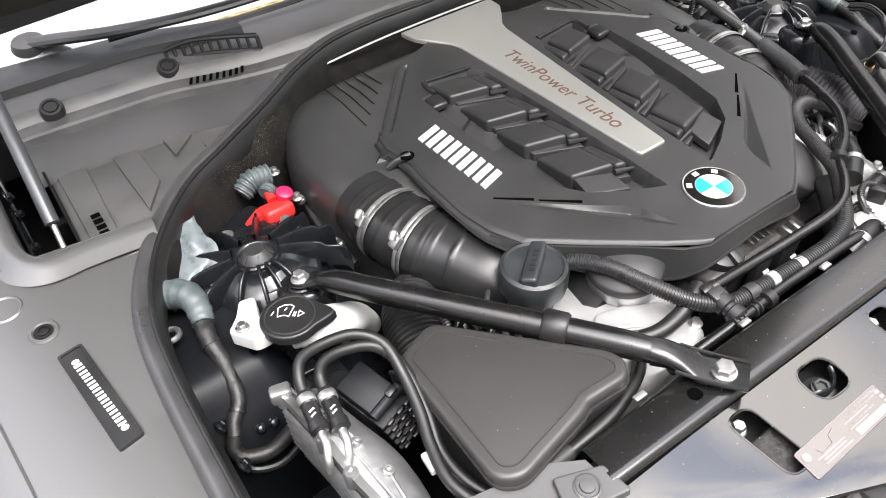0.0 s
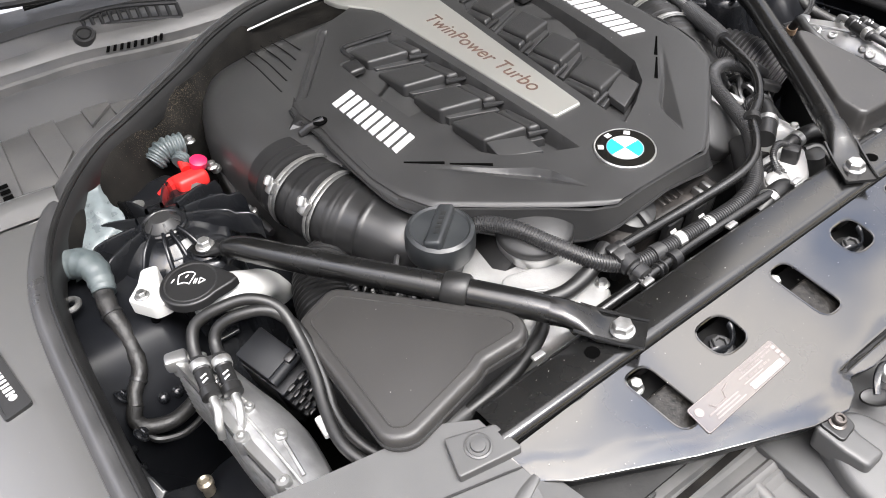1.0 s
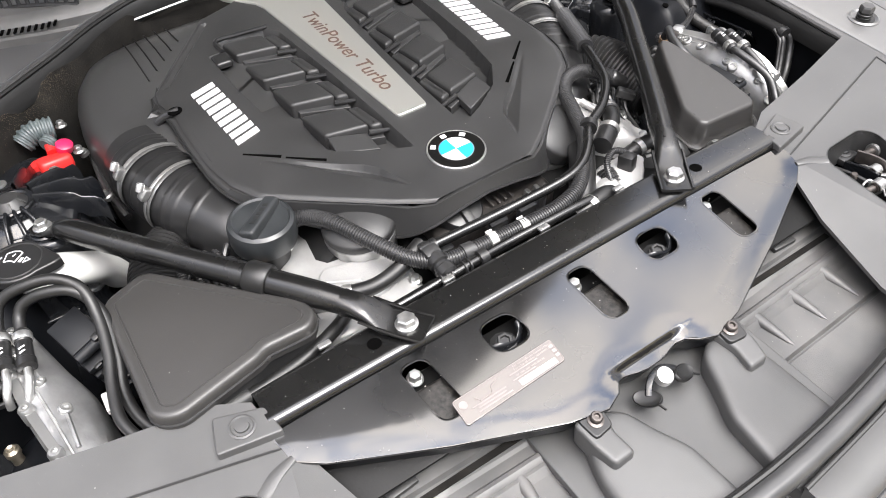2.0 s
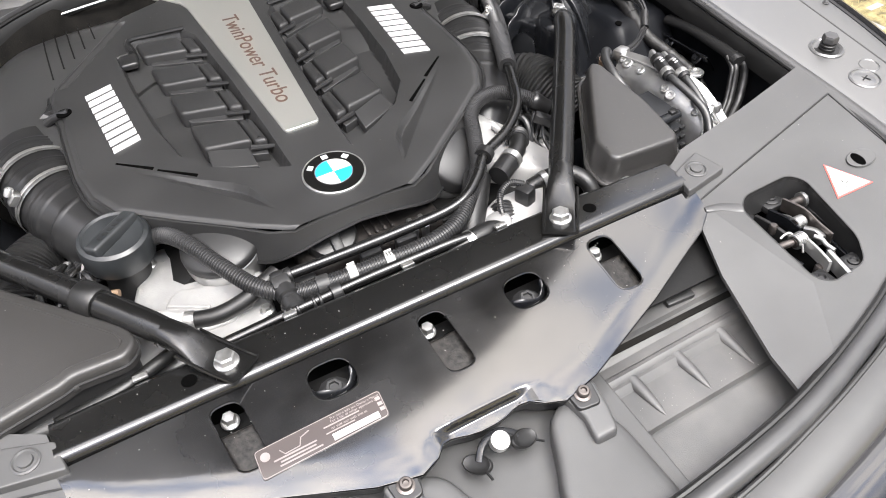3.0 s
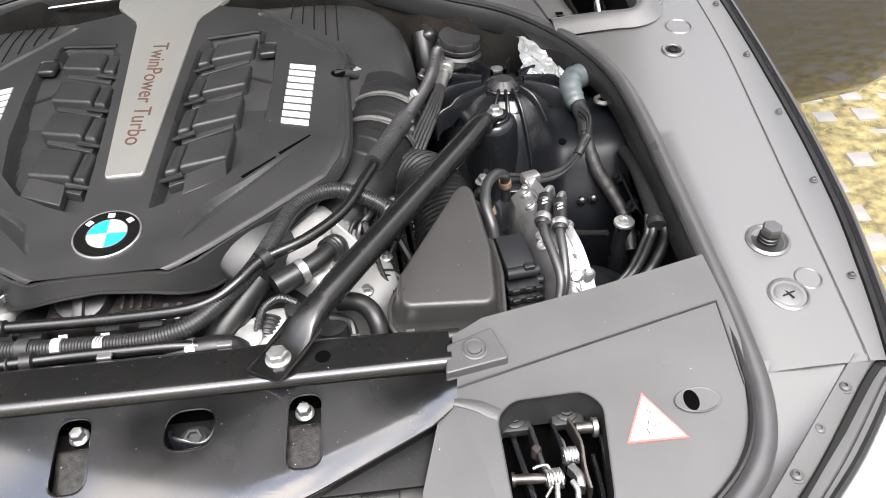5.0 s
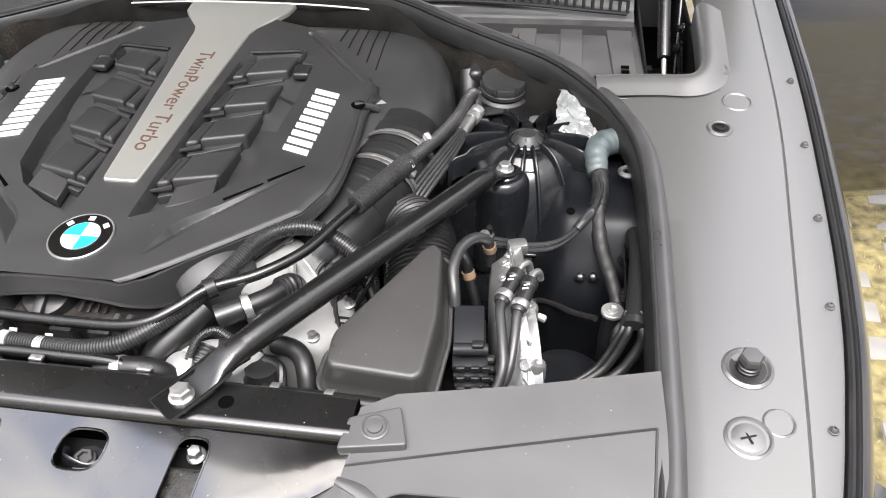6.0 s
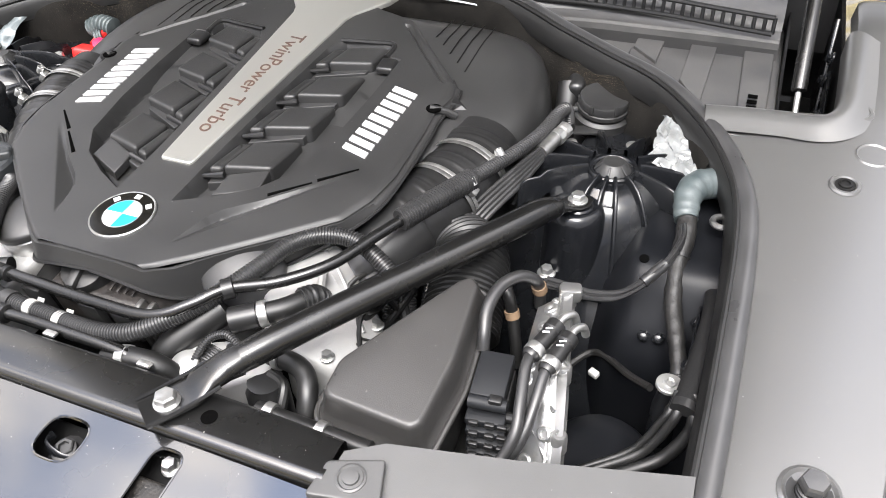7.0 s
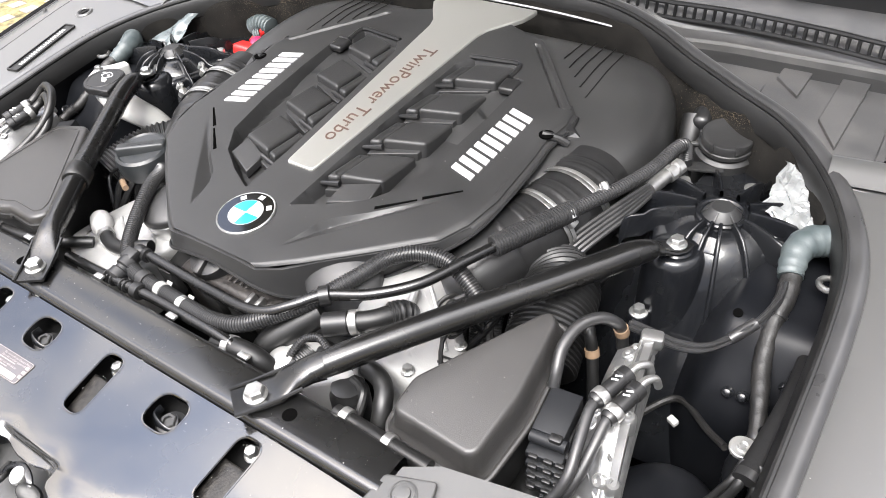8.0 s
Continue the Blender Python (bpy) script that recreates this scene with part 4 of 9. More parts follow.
    # pressed levers and stays, each a bent plate on edge
    for pts, tall, thick, mat in ((((0.508, -0.306, 0.836), (0.514, -0.335, 0.836), (0.512, -0.362, 0.832), (0.513, -0.384, 0.828)), 0.020, 0.0034, SCREW_DARK),
                                  (((0.482, -0.374, 0.828), (0.478, -0.396, 0.828), (0.474, -0.416, 0.826)), 0.018, 0.0042, ALLOY),
                                  (((0.486, -0.402, 0.828), (0.482, -0.420, 0.827), (0.478, -0.440, 0.825)), 0.020, 0.0060, ALLOY_BRIGHT),
                                  (((0.492, -0.395, 0.822), (0.489, -0.418, 0.822), (0.487, -0.438, 0.820)), 0.018, 0.0034, BODY_BLACK),
                                  (((0.470, -0.300, 0.822), (0.472, -0.330, 0.824), (0.474, -0.352, 0.822)), 0.018, 0.0050, PLASTIC_SMOOTH),
                                  (((0.494, -0.300, 0.822), (0.496, -0.330, 0.826), (0.494, -0.352, 0.826)), 0.016, 0.0040, BODY_BLACK),
                                  (((0.500, -0.352, 0.826), (0.506, -0.366, 0.828), (0.505, -0.378, 0.826)), 0.014, 0.0080, STEEL),
                                  (((0.452, -0.300, 0.806), (0.456, -0.34, 0.808), (0.462, -0.39, 0.806)), 0.020, 0.0060, BODY_BLACK),
                                  (((0.530, -0.330, 0.806), (0.529, -0.370, 0.806), (0.524, -0.410, 0.804)), 0.016, 0.0050, BODY_BLACK)):
        path = smooth_path([V(s * a, b, c) for a, b, c in pts], 4)
        bm = bmesh.new()
        rings = []
        for i, p in enumerate(path):
            d = (path[min(i + 1, len(path) - 1)] - path[max(i - 1, 0)])
            w = V(-d.y, d.x, 0).normalized() * thick / 2
            e = 0.0008
            rings.append([p - w - V(0, 0, tall / 2), p - w + V(0, 0, tall / 2 - e), p - w * 0.6 + V(0, 0, tall / 2), p + w * 0.6 + V(0, 0, tall / 2), p + w + V(0, 0, tall / 2 - e), p + w - V(0, 0, tall / 2)])
        rings_up(bm, rings)
        part("lever", bm, mat, catch)
    for x, y, z in ((0.470, -0.330, 0.832), (0.499, -0.398, 0.822), (0.472, -0.405, 0.818)):
        bm = bmesh.new()
        lathe(bm, [(0.0055, -0.01), (0.0055, 0.001), (0.0042, 0.003), (0.002, 0.0032)], (s * x, y, z), (0, 0, 1), 14)
        part("rivet", bm, SCREW_DARK, catch)


for side in (1, -1):
    bonnet_catch(side)


def support_z(x, y):
    return 0.8725 + 0.19 * (y + 0.248)


def support_drop(x, y, edge):
    """How far the face lies below its plane: a soft roll to the front edge and a dip at the catch."""
    d = 0.032
    for (ax, ay), (bx, by) in zip(edge, edge[1:]):
        ux, uy = bx - ax, by - ay
        t = max(0, min(1, ((x - ax) * ux + (y - ay) * uy) / (ux * ux + uy * uy)))
        d = min(d, math.hypot(x - ax - t * ux, y - ay - t * uy))
    u = max(0.0, 1 - (abs(x - 0.002) / 0.058) ** 2)
    v = min(1.0, max(0.0, (-0.384 - y) / 0.006))
    return 0.0020 * ((0.032 - d) / 0.032) ** 2 + 0.009 * min(1, 2.2 * u) * v * v * (3 - 2 * v)


def radiator_support():
    """The folded sheet across the front, with slots along its face."""
    sup = thing("radiator_support", "glossy black pressed steel radiator support with a row of slots", "radiator support")
    half = [(0.0, -0.4005), (0.010, -0.4005), (0.022, -0.3985), (0.032, -0.3955), (0.042, -0.3940), (0.053, -0.3985), (0.064, -0.410), (0.085, -0.418), (0.13, -0.408), (0.25, -0.36), (0.366, -0.306), (0.395, -0.285), (0.40, -0.25)]
    outer = [(-x, y) for x, y in reversed(half)] + half[1:]
    outer = outer + [(x, -0.248) for x in (0.30, 0.2, 0.1, 0.0, -0.1, -0.2, -0.3)]
    holes = []
    for cx, w, y0, y1, lean in ((-0.234, 0.036, -0.257, -0.338, 0.014), (-0.122, 0.052, -0.260, -0.305, 0.004), (0.006, 0.036, -0.257, -0.338, 0.006), (0.124, 0.052, -0.260, -0.305, -0.004), (0.240, 0.036, -0.257, -0.338, -0.004)):
        q = [(cx - w / 2, y0), (cx - w / 2 + lean * 0.6, y1), (cx + w / 2 + lean * 0.6, y1), (cx + w / 2, y0)]
        holes.append([(p.x, p.y) for p in rounded([V(*p) for p in q], w * 0.42, 5)])
    bm = bmesh.new()
    holed(bm, outer, holes, support_z, 0.0022)
    skirt = [(x, min(y, -0.392)) if abs(x) < 0.06 else (x, y) for x, y in outer[1:24]]
    cuts = [(V(0.02 * k, 0, 0), V(1, 0, 0)) for k in range(-19, 20)] + [(V(0, -0.262 - 0.008 * k, 0), V(0, 1, 0)) for k in range(20)]
    cuts += [(V(0.007 * k, 0, 0), V(1, 0, 0)) for k in range(-8, 9) if k] + [(V(0, -0.383 - 0.0015 * k, 0), V(0, 1, 0)) for k in range(6)]
    for co, no in cuts:
        bmesh.ops.bisect_plane(bm, geom=bm.verts[:] + bm.edges[:] + bm.faces[:], plane_co=co, plane_no=no)
    bmesh.ops.triangulate(bm, faces=bm.faces[:])
    for v in bm.verts:
        v.co.z -= support_drop(v.co.x, v.co.y, skirt)
    low_edge = lambda x, y: support_z(x, y) - support_drop(x, y + 0.0005, skirt)
    part("front_face", bm, BLACK_GLOSS, sup, angle=30)
    # rolled edges to the slots and along the front
    for q in holes:
        bm = bmesh.new()
        sweep(bm, [V(x, y, support_z(x, y) - 0.0008) for x, y in q], 0.0016, 6, closed=True)
        part("slot_rim", bm, BLACK_GLOSS, sup)
    bm = bmesh.new()
    edge = outer[:25]
    sweep(bm, [V(x, y + 0.001, low_edge(x, y) - 0.0022) for x, y in edge], 0.0022, 8)
    part("front_roll", bm, BLACK_GLOSS, sup)
    bm = bmesh.new()
    rows = [[bm.verts.new((x, y - d, low_edge(x, y) + h)) for d, h in ((0, -0.003), (-0.004, -0.014), (-0.012, -0.03))] for x, y in edge]
    for a, b in zip(rows, rows[1:]):
        for k in range(2):
            bm.faces.new((a[k], a[k + 1], b[k + 1], b[k]))
    part("front_flange", bm, APRON_BLACK, sup)
    # top rail: crease, flat and rear roll
    prof = [(-0.2470, 0.866), (-0.2463, 0.8740), (-0.2452, 0.8778), (-0.2434, 0.8802), (-0.2412, 0.8818), (-0.2384, 0.8829), (-0.235, 0.8833), (-0.196, 0.8838), (-0.190, 0.8825), (-0.187, 0.878), (-0.187, 0.84)]
    bm = bmesh.new()
    rows = []
    for i in range(41):
        x = -0.396 + 0.0198 * i
        bow = 0.010 * (abs(x) / 0.44) ** 4
        rows.append([bm.verts.new((x, y - bow * (y > -0.2), z)) for y, z in prof])
    for a, b in zip(rows, rows[1:]):
        for k in range(len(prof) - 1):
            bm.faces.new((a[k], a[k + 1], b[k + 1], b[k]))
    rail = part("top_rail", bm, RAIL_BLACK, sup, angle=60)
    # drain holes: black discs on the rail in place of shaded depth
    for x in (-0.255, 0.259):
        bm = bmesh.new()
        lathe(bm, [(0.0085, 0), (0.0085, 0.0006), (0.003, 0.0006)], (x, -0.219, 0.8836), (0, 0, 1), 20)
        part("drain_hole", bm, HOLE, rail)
    for x in (-0.30, -0.13, 0.02, 0.15):
        bm = bmesh.new()
        box(bm, pose(x, -0.183, 0.8815), 0.016, 0.008, 0.004, 0.001)
        part("spring_clip", bm, CHROME, rail, "small bright spring clip")
    # hex bolts and rubber nuts seen through the slots, on the crossmember below
    bm = bmesh.new()
    box(bm, pose(0, -0.300, 0.828, 11), 0.80, 0.10, 0.006, 0.002)
    part("crossmember", bm, VOID, sup)
    for x in (-0.233, 0.002, 0.2355):
        bm = bmesh.new()
        hex_bolt(bm, (x, -0.262, 0.846), (0, -0.15, 1), 0.0076, 0.0102, 0.009)
        part("hex_bolt", bm, CHROME, sup, "bright hex bolt")
    for x, lean in ((-0.229, 0.008), (0.009, 0.004), (0.238, -0.003)):
        bm = bmesh.new()
        slab(bm, [V(x - 0.021, -0.284), V(x - 0.021 + lean, -0.346), V(x + 0.021 + lean, -0.346), V(x + 0.021, -0.284)], lambda u, w: support_z(u, w) - 0.009 - 0.004 * max(0, (-0.300 - w) / 0.04), 0.014, 0.003, 0.004)
        part("tongue", bm, DUSTY_BLACK, sup, "dusty black tongue")
    for x in (-0.122, 0.124):
        bm = bmesh.new()
        rings = []
        for r, h in ((0.030, -0.022), (0.028, -0.014), (0.0262, -0.0105), (0.0235, -0.0100), (0.0215, -0.0125), (0.0205, -0.017)):
            rings.append([V(x + r * math.cos(q), -0.275 + 0.72 * r * math.sin(q), support_z(x, -0.275 + 0.72 * r * math.sin(q)) + h + 0.004 + 0.004 * math.cos(3 * q)) for q in [math.pi + math.pi * k / 18 for k in range(19)]])
        rows = [[bm.verts.new(q) for q in ring] for ring in rings]
        for p, q in zip(rows, rows[1:]):
            for k in range(18):
                bm.faces.new((p[k], p[k + 1], q[k + 1], q[k]))
        part("cup_lip", bm, BODY_BLACK, sup, angle=60)
        bm = bmesh.new()
        lathe(bm, [(0.0105, -0.004), (0.0105, 0.004), (0.0092, 0.0052), (0.0062, 0.0052), (0.0056, 0.002), (0.002, 0.002)], (x, -0.284, 0.8515), (0, -0.2, 1), 6)
        part("hex_nut", bm, PLASTIC, sup)
        bm = bmesh.new()
        lathe(bm, [(0.019, 0), (0.019, 0.004), (0.013, 0.006), (0.013, 0.011), (0.008, 0.012), (0.007, 0.008), (0.003, 0.008)], (x, -0.284, 0.842), (0, -0.2, 1), 12)
        part("rubber_nut", bm, PLASTIC_SMOOTH, sup)
    # printed label
    label = thing("service_label", "brown printed service label with a white field on the radiator support", "label")
    label.location = (-0.010, 0, 0)
    poly = [(-0.214, -0.322), (-0.074, -0.318), (-0.076, -0.349), (-0.215, -0.354)]
    bm = bmesh.new()
    slab(bm, [V(*p) for p in poly], lambda x, y: support_z(x, y) + 0.0012, 0.001, 0.0002, 0.004)
    part("label_sheet", bm, LABEL_BROWN, label)
    put = lambda x, y, sx, sy, mat, nm: part(nm, box(bmesh.new(), pose(x, y, support_z(x, y) + 0.0014, 10.8, 0, 1.5), sx, sy, 0.0005, 0.0), mat, label)
    put(-0.111, -0.3440, 0.052, 0.0072, WHITE_PLASTIC, "white_field")
    for k in range(13):
        put(-0.135 + 0.004 * k, -0.3445 + 0.0001 * k, 0.0004 + 0.0003 * (k % 3), 0.0050, LABEL_PRINT, "field_bar")
    for r, (text, wide) in enumerate((("For more info see Owner's Manual", 0.056), ("For a list of other approved oils", 0.055), ("", 0.0), ("or visit our web site at", 0.040))):
        y = -0.3234 - 0.0036 * r
        x = -0.142 + wide / 2 - 0.001 * r
        if text:
            lettering("print_line", text, LABEL_PRINT, label, Matrix.Translation((x, y, support_z(x, y) + 0.0013)) @ pose(0, 0, 0, 10.8, 0, 1.5), wide)
    put(-0.122, -0.3306, 0.040, 0.0014, LABEL_PRINT, "print_line")
    put(-0.126, -0.3378, 0.032, 0.0012, LABEL_PRINT, "print_line")
    for r in range(3):
        put(-0.176 + 0.002 * r, -0.3400 - 0.0036 * r, 0.046 - 0.008 * (r % 2), 0.0016, LABEL_PRINT, "print_line")
    for r in range(3):
        put(-0.0795, -0.3265 - 0.0062 * r, 0.0052, 0.0040, LABEL_PRINT, "print_block")
    rim = rounded([V(*p) for p in inset([V(*p) for p in poly], 0.0008)], 0.004, 3)
    bm = sweep(bmesh.new(), [V(p.x, p.y, support_z(p.x, p.y) + 0.0012) for p in rim], 0.0004, 4, closed=True)
    part("pale_rim", bm, LABEL_PRINT, label)
    bm = bmesh.new()
    lathe(bm, [(0.005, 0), (0.005, 0.0005), (0.001, 0.0005)], (-0.205, -0.332, support_z(0, -0.332) + 0.0012), (0, -0.19, 1), 18)
    part("round_mark", bm, LABEL_PRINT, label)
    bm = bmesh.new()
    sweep(bm, [V(x, y, support_z(x, y) + 0.0016) for x, y in ((-0.190, -0.332), (-0.186, -0.338), (-0.170, -0.337), (-0.166, -0.329), (-0.156, -0.326))], 0.0007, 4)
    part("oil_can_outline", bm, LABEL_PRINT, label)


radiator_support()


def front_end():
    """Grey plastic trays, the middle duct and the bumper skin before the support."""
    duct = thing("air_duct", "grey plastic air duct with a rounded cut-out behind the grille", "air duct")
    z = lambda x, y: 0.822 + 0.18 * (y + 0.41) - 0.25 * max(0, abs(x) - 0.10)
    for s in (1, -1):
        bm = bmesh.new()
        poly = [(s * x, y) for x, y in ((0.020, -0.61), (0.030, -0.49), (0.048, -0.455), (0.062, -0.42), (0.085, -0.405), (0.118, -0.415), (0.135, -0.46), (0.150, -0.61))]
        slab(bm, [V(*p) for p in poly], z, 0.03, 0.008, 0.012)
        part("duct_shell", bm, PLASTIC_GREY, duct)
        # raised column with a black plate and screw at its head
        bm = bmesh.new()
        slab(bm, [V(s * x, y) for x, y in ((0.084, -0.400), (0.127, -0.408), (0.124, -0.440), (0.118, -0.466), (0.090, -0.466), (0.094, -0.438))], lambda x, y: 0.832 + 0.24 * (y + 0.418), 0.03, 0.004, 0.006)
        column = part("column", bm, PLASTIC_GREY, duct)
        bm = bmesh.new()
        slab(bm, [V(s * x, y) for x, y in ((0.089, -0.402), (0.122, -0.409), (0.118, -0.436), (0.092, -0.433))], lambda x, y: 0.8355 + 0.24 * (y + 0.418), 0.006, 0.0012, 0.006)
        part("plate", bm, PLASTIC_SMOOTH, column, "black rounded plate")
        bm = bmesh.new()
        lathe(bm, [(0.0095, 0), (0.0095, 0.0012), (0.0068, 0.002), (0.0068, 0.0075), (0.0058, 0.0088), (0.0036, 0.0090), (0.0030, 0.0062), (0.001, 0.0060)], (s * 0.105, -0.419, 0.8352), (0, -0.24, 1), 20)
        part("torx_screw", bm, SCREW_DARK, column, "dark steel screw")
    bm = bmesh.new()
    slab(bm, [V(*p) for p in ((-0.16, -0.61), (-0.16, -0.35), (0.16, -0.35), (0.16, -0.61))], lambda x, y: 0.786 + 0.1 * (y + 0.45), 0.01, 0.002)
    part("duct_floor", bm, PLASTIC_GREY, duct)
    # safety catch striker
    strike = thing("catch_striker", "dark steel safety catch striker with a bright round bolt", "catch striker")
    bm = bmesh.new()
    sweep(bm, smooth_path([V(-0.024, -0.420, 0.812), V(-0.016, -0.412, 0.820), V(-0.004, -0.4065, 0.8245), V(0.008, -0.4060, 0.825), V(0.020, -0.4105, 0.821), V(0.026, -0.416, 0.816)], 6), 0.0042, 8, flat=0.5)
    part("bow", bm, BODY_BLACK, strike)
    bm = bmesh.new()
    lathe(bm, [(0.0112, -0.006), (0.0112, 0.001), (0.0098, 0.0035), (0.004, 0.0042)], (0.005, -0.4145, 0.8205), (0, -0.45, 1), 22)
    part("bolt", bm, CHROME, strike, "bright round bolt")
    for x, y, z, turn, tilt in ((0.030, -0.4205, 0.8125, 10, 18), (-0.026, -0.4205, 0.8095, -52, -14)):
        m = pose(x, y, z, 24, tilt, turn)
        bm = bmesh.new()
        ring = [(0.017 * math.cos(q), 0.0105 * math.sin(q)) for q in [2 * math.pi * k / 24 for k in range(24)]]
        rings_up(bm, [[m @ V(f * u, f * w, h) for u, w in ring] for f, h in ((0.86, -0.004), (1.0, -0.002), (1.0, 0.0015), (0.90, 0.003), (0.72, 0.0018), (0.4, 0.0012))])
        oval = part("rubber_oval", bm, RUBBER, strike, "flat black rubber oval", angle=50)
        bm = bmesh.new()
        sweep(bm, [m @ V(0.012, -0.006, 0), m @ V(0.021, -0.012, 0.001)], 0.0016, 6)
        part("tail", bm, RUBBER, oval)
    # ribbed side trays
    for s in (1, -1):
        tray = thing("radiator_tray", "dusty grey plastic tray with short ribs before the radiator support", "plastic tray", "radiator trays")
        bm = bmesh.new()
        prof = [(-0.235, 0.815), (-0.30, 0.802), (-0.338, 0.799), (-0.356, 0.796), (-0.3585, 0.790), (-0.372, 0.7885), (-0.376, 0.7850), (-0.388, 0.7845), (-0.3915, 0.788), (-0.396, 0.7885), (-0.400, 0.786), (-0.402, 0.7835), (-0.406, 0.7835), (-0.409, 0.781), (-0.414, 0.7765), (-0.425, 0.7755), (-0.462, 0.771), (-0.4645, 0.765), (-0.4675, 0.765), (-0.470, 0.771), (-0.53, 0.766), (-0.57, 0.752), (-0.62, 0.735)]
        rows = []
        for i in range(25):
            x = 0.115 + 0.013 * i
            rows.append([bm.verts.new((s * x, y + 0.008 * (i / 24), zz + 0.0008 * noise.noise(V(x * 14, y * 14, s)))) for y, zz in prof])
        for a, b in zip(rows, rows[1:]):
            for k in range(len(prof) - 1):
                bm.faces.new((a[k], a[k + 1], b[k + 1], b[k]))
        part("tray_sheet", bm, TRAY_GREY, tray, angle=35)
        # gussets running down from the step, blunt above and pointed below
        for x in (0.192, 0.259, 0.326, 0.392):
            bm = bmesh.new()
            rings = []
            for t in range(11):
                u = t / 10
                y, wide, tall = -0.400 - 0.056 * u, 0.0088 * (1 - u) ** 0.55 + 0.0006, 0.0090 * (1 - u) ** 0.8 + 0.0004
                c = V(s * (x + 0.005 * u), y + 0.008 * (x - 0.115) / 0.312, along([(-0.46, 0.7715), (-0.425, 0.7755), (-0.405, 0.7765)], y))
                rings.append([c + V(wide * math.cos(q), 0, tall * max(-0.2, math.sin(q))) for q in [2 * math.pi * j / 14 for j in range(14)]])
            rings_up(bm, rings)
            part("rib", bm, TRAY_GREY, tray, angle=60)
        # slots and worn pads along the dark rear slope
        for x, y, wide in ((0.308, -0.342, 0.040), (0.372, -0.322, 0.034)):
            bm = bmesh.new()
            box(bm, pose(s * x, y, along([(-0.338, 0.799), (-0.30, 0.802)], y) + 0.002, 8, 0, s * -4), wide, 0.013, 0.008, 0.002)
            part("raised_pad", bm, PLASTIC, tray)
        bm = bmesh.new()
        box(bm, pose(s * 0.26, -0.3625, 0.7905, 6), 0.24, 0.008, 0.0015, 0.0)
        part("foam_strip", bm, FELT, tray)
    # bumper and headlamps
    bumper = thing("front_bumper", "dark painted front bumper skin below the grille", "bumper")
    line = smooth_path([V(-0.92, -0.20, 0.84), V(-0.79, -0.42, 0.825), V(-0.61, -0.545, 0.808), V(-0.33, -0.625, 0.79), V(0, -0.655, 0.782), V(0.33, -0.625, 0.79), V(0.61, -0.545, 0.808), V(0.79, -0.42, 0.825), V(0.92, -0.20, 0.84)], 6)
    bm = bmesh.new()
    rows = []
    for p in line:
        out = V(p.x, p.y - 0.1, 0).normalized()
        rows.append([bm.verts.new(p + out * a + V(0, 0, h)) for a, h in ((-0.055, -0.012), (-0.02, -0.002), (0.0, -0.003), (0.03, -0.02), (0.055, -0.06), (0.07, -0.14), (0.07, -0.5))])
    for a, b in zip(rows, rows[1:]):
        for k in range(6):
            bm.faces.new((a[k], a[k + 1], b[k + 1], b[k]))
    part("skin", bm, PAINT, bumper, angle=60)
    bm = bmesh.new()
    sweep(bm, [p + V(p.x, p.y - 0.1, 0).normalized() * -0.055 + V(0, 0, -0.012) for p in line], 0.004, 8)
    part("edge_lip", bm, RUBBER, bumper, "black rubber edge lip")
    for s in (1, -1):
        lamp = thing("headlamp", "silvery white headlamp at the corner of the front end", "headlamp", "headlamps")
        run = smooth_path([V(s * 0.893, -0.276, 0.848), V(s * 0.866, -0.311, 0.838), V(s * 0.797, -0.382, 0.832), V(s * 0.735, -0.436, 0.828), V(s * 0.675, -0.491, 0.822), V(s * 0.614, -0.543, 0.815)], 5)
        bm = bmesh.new()
        rows = []
        for p in run:
            out = V(p.x, p.y + 0.15, 0).normalized()
            rows.append([bm.verts.new(p + out * a + V(0, 0, h)) for a, h in ((-0.012, -0.004), (0.0, 0.003), (0.02, 0.001), (0.05, -0.012), (0.085, -0.045), (0.11, -0.10), (0.12, -0.2))])
        for a, b in zip(rows, rows[1:]):
            for k in range(6):
                bm.faces.new((a[k], a[k + 1], b[k + 1], b[k]))
        part("lens", bm, HEADLIGHT, lamp, angle=60)
        bm = bmesh.new()
        sweep(bm, [p + V(p.x, p.y + 0.15, 0).normalized() * 0.034 + V(0, 0, -0.0035) for p in run], 0.004, 8, flat=0.5)
        part("trim_strip", bm, STEEL, lamp, "dull metal trim strip")
        bm = bmesh.new()
        sweep(bm, [p + V(p.x, p.y + 0.15, 0).normalized() * -0.012 + V(0, 0, -0.002) for p in run], 0.005, 8)
        part("edge_seal", bm, RUBBER, lamp, "black rubber edge seal")
        # screwed flange between seal and lamp
        flange = thing("lamp_flange", "grey plastic flange with small screws between weatherstrip and headlamp", "plastic trim", "lamp flanges")
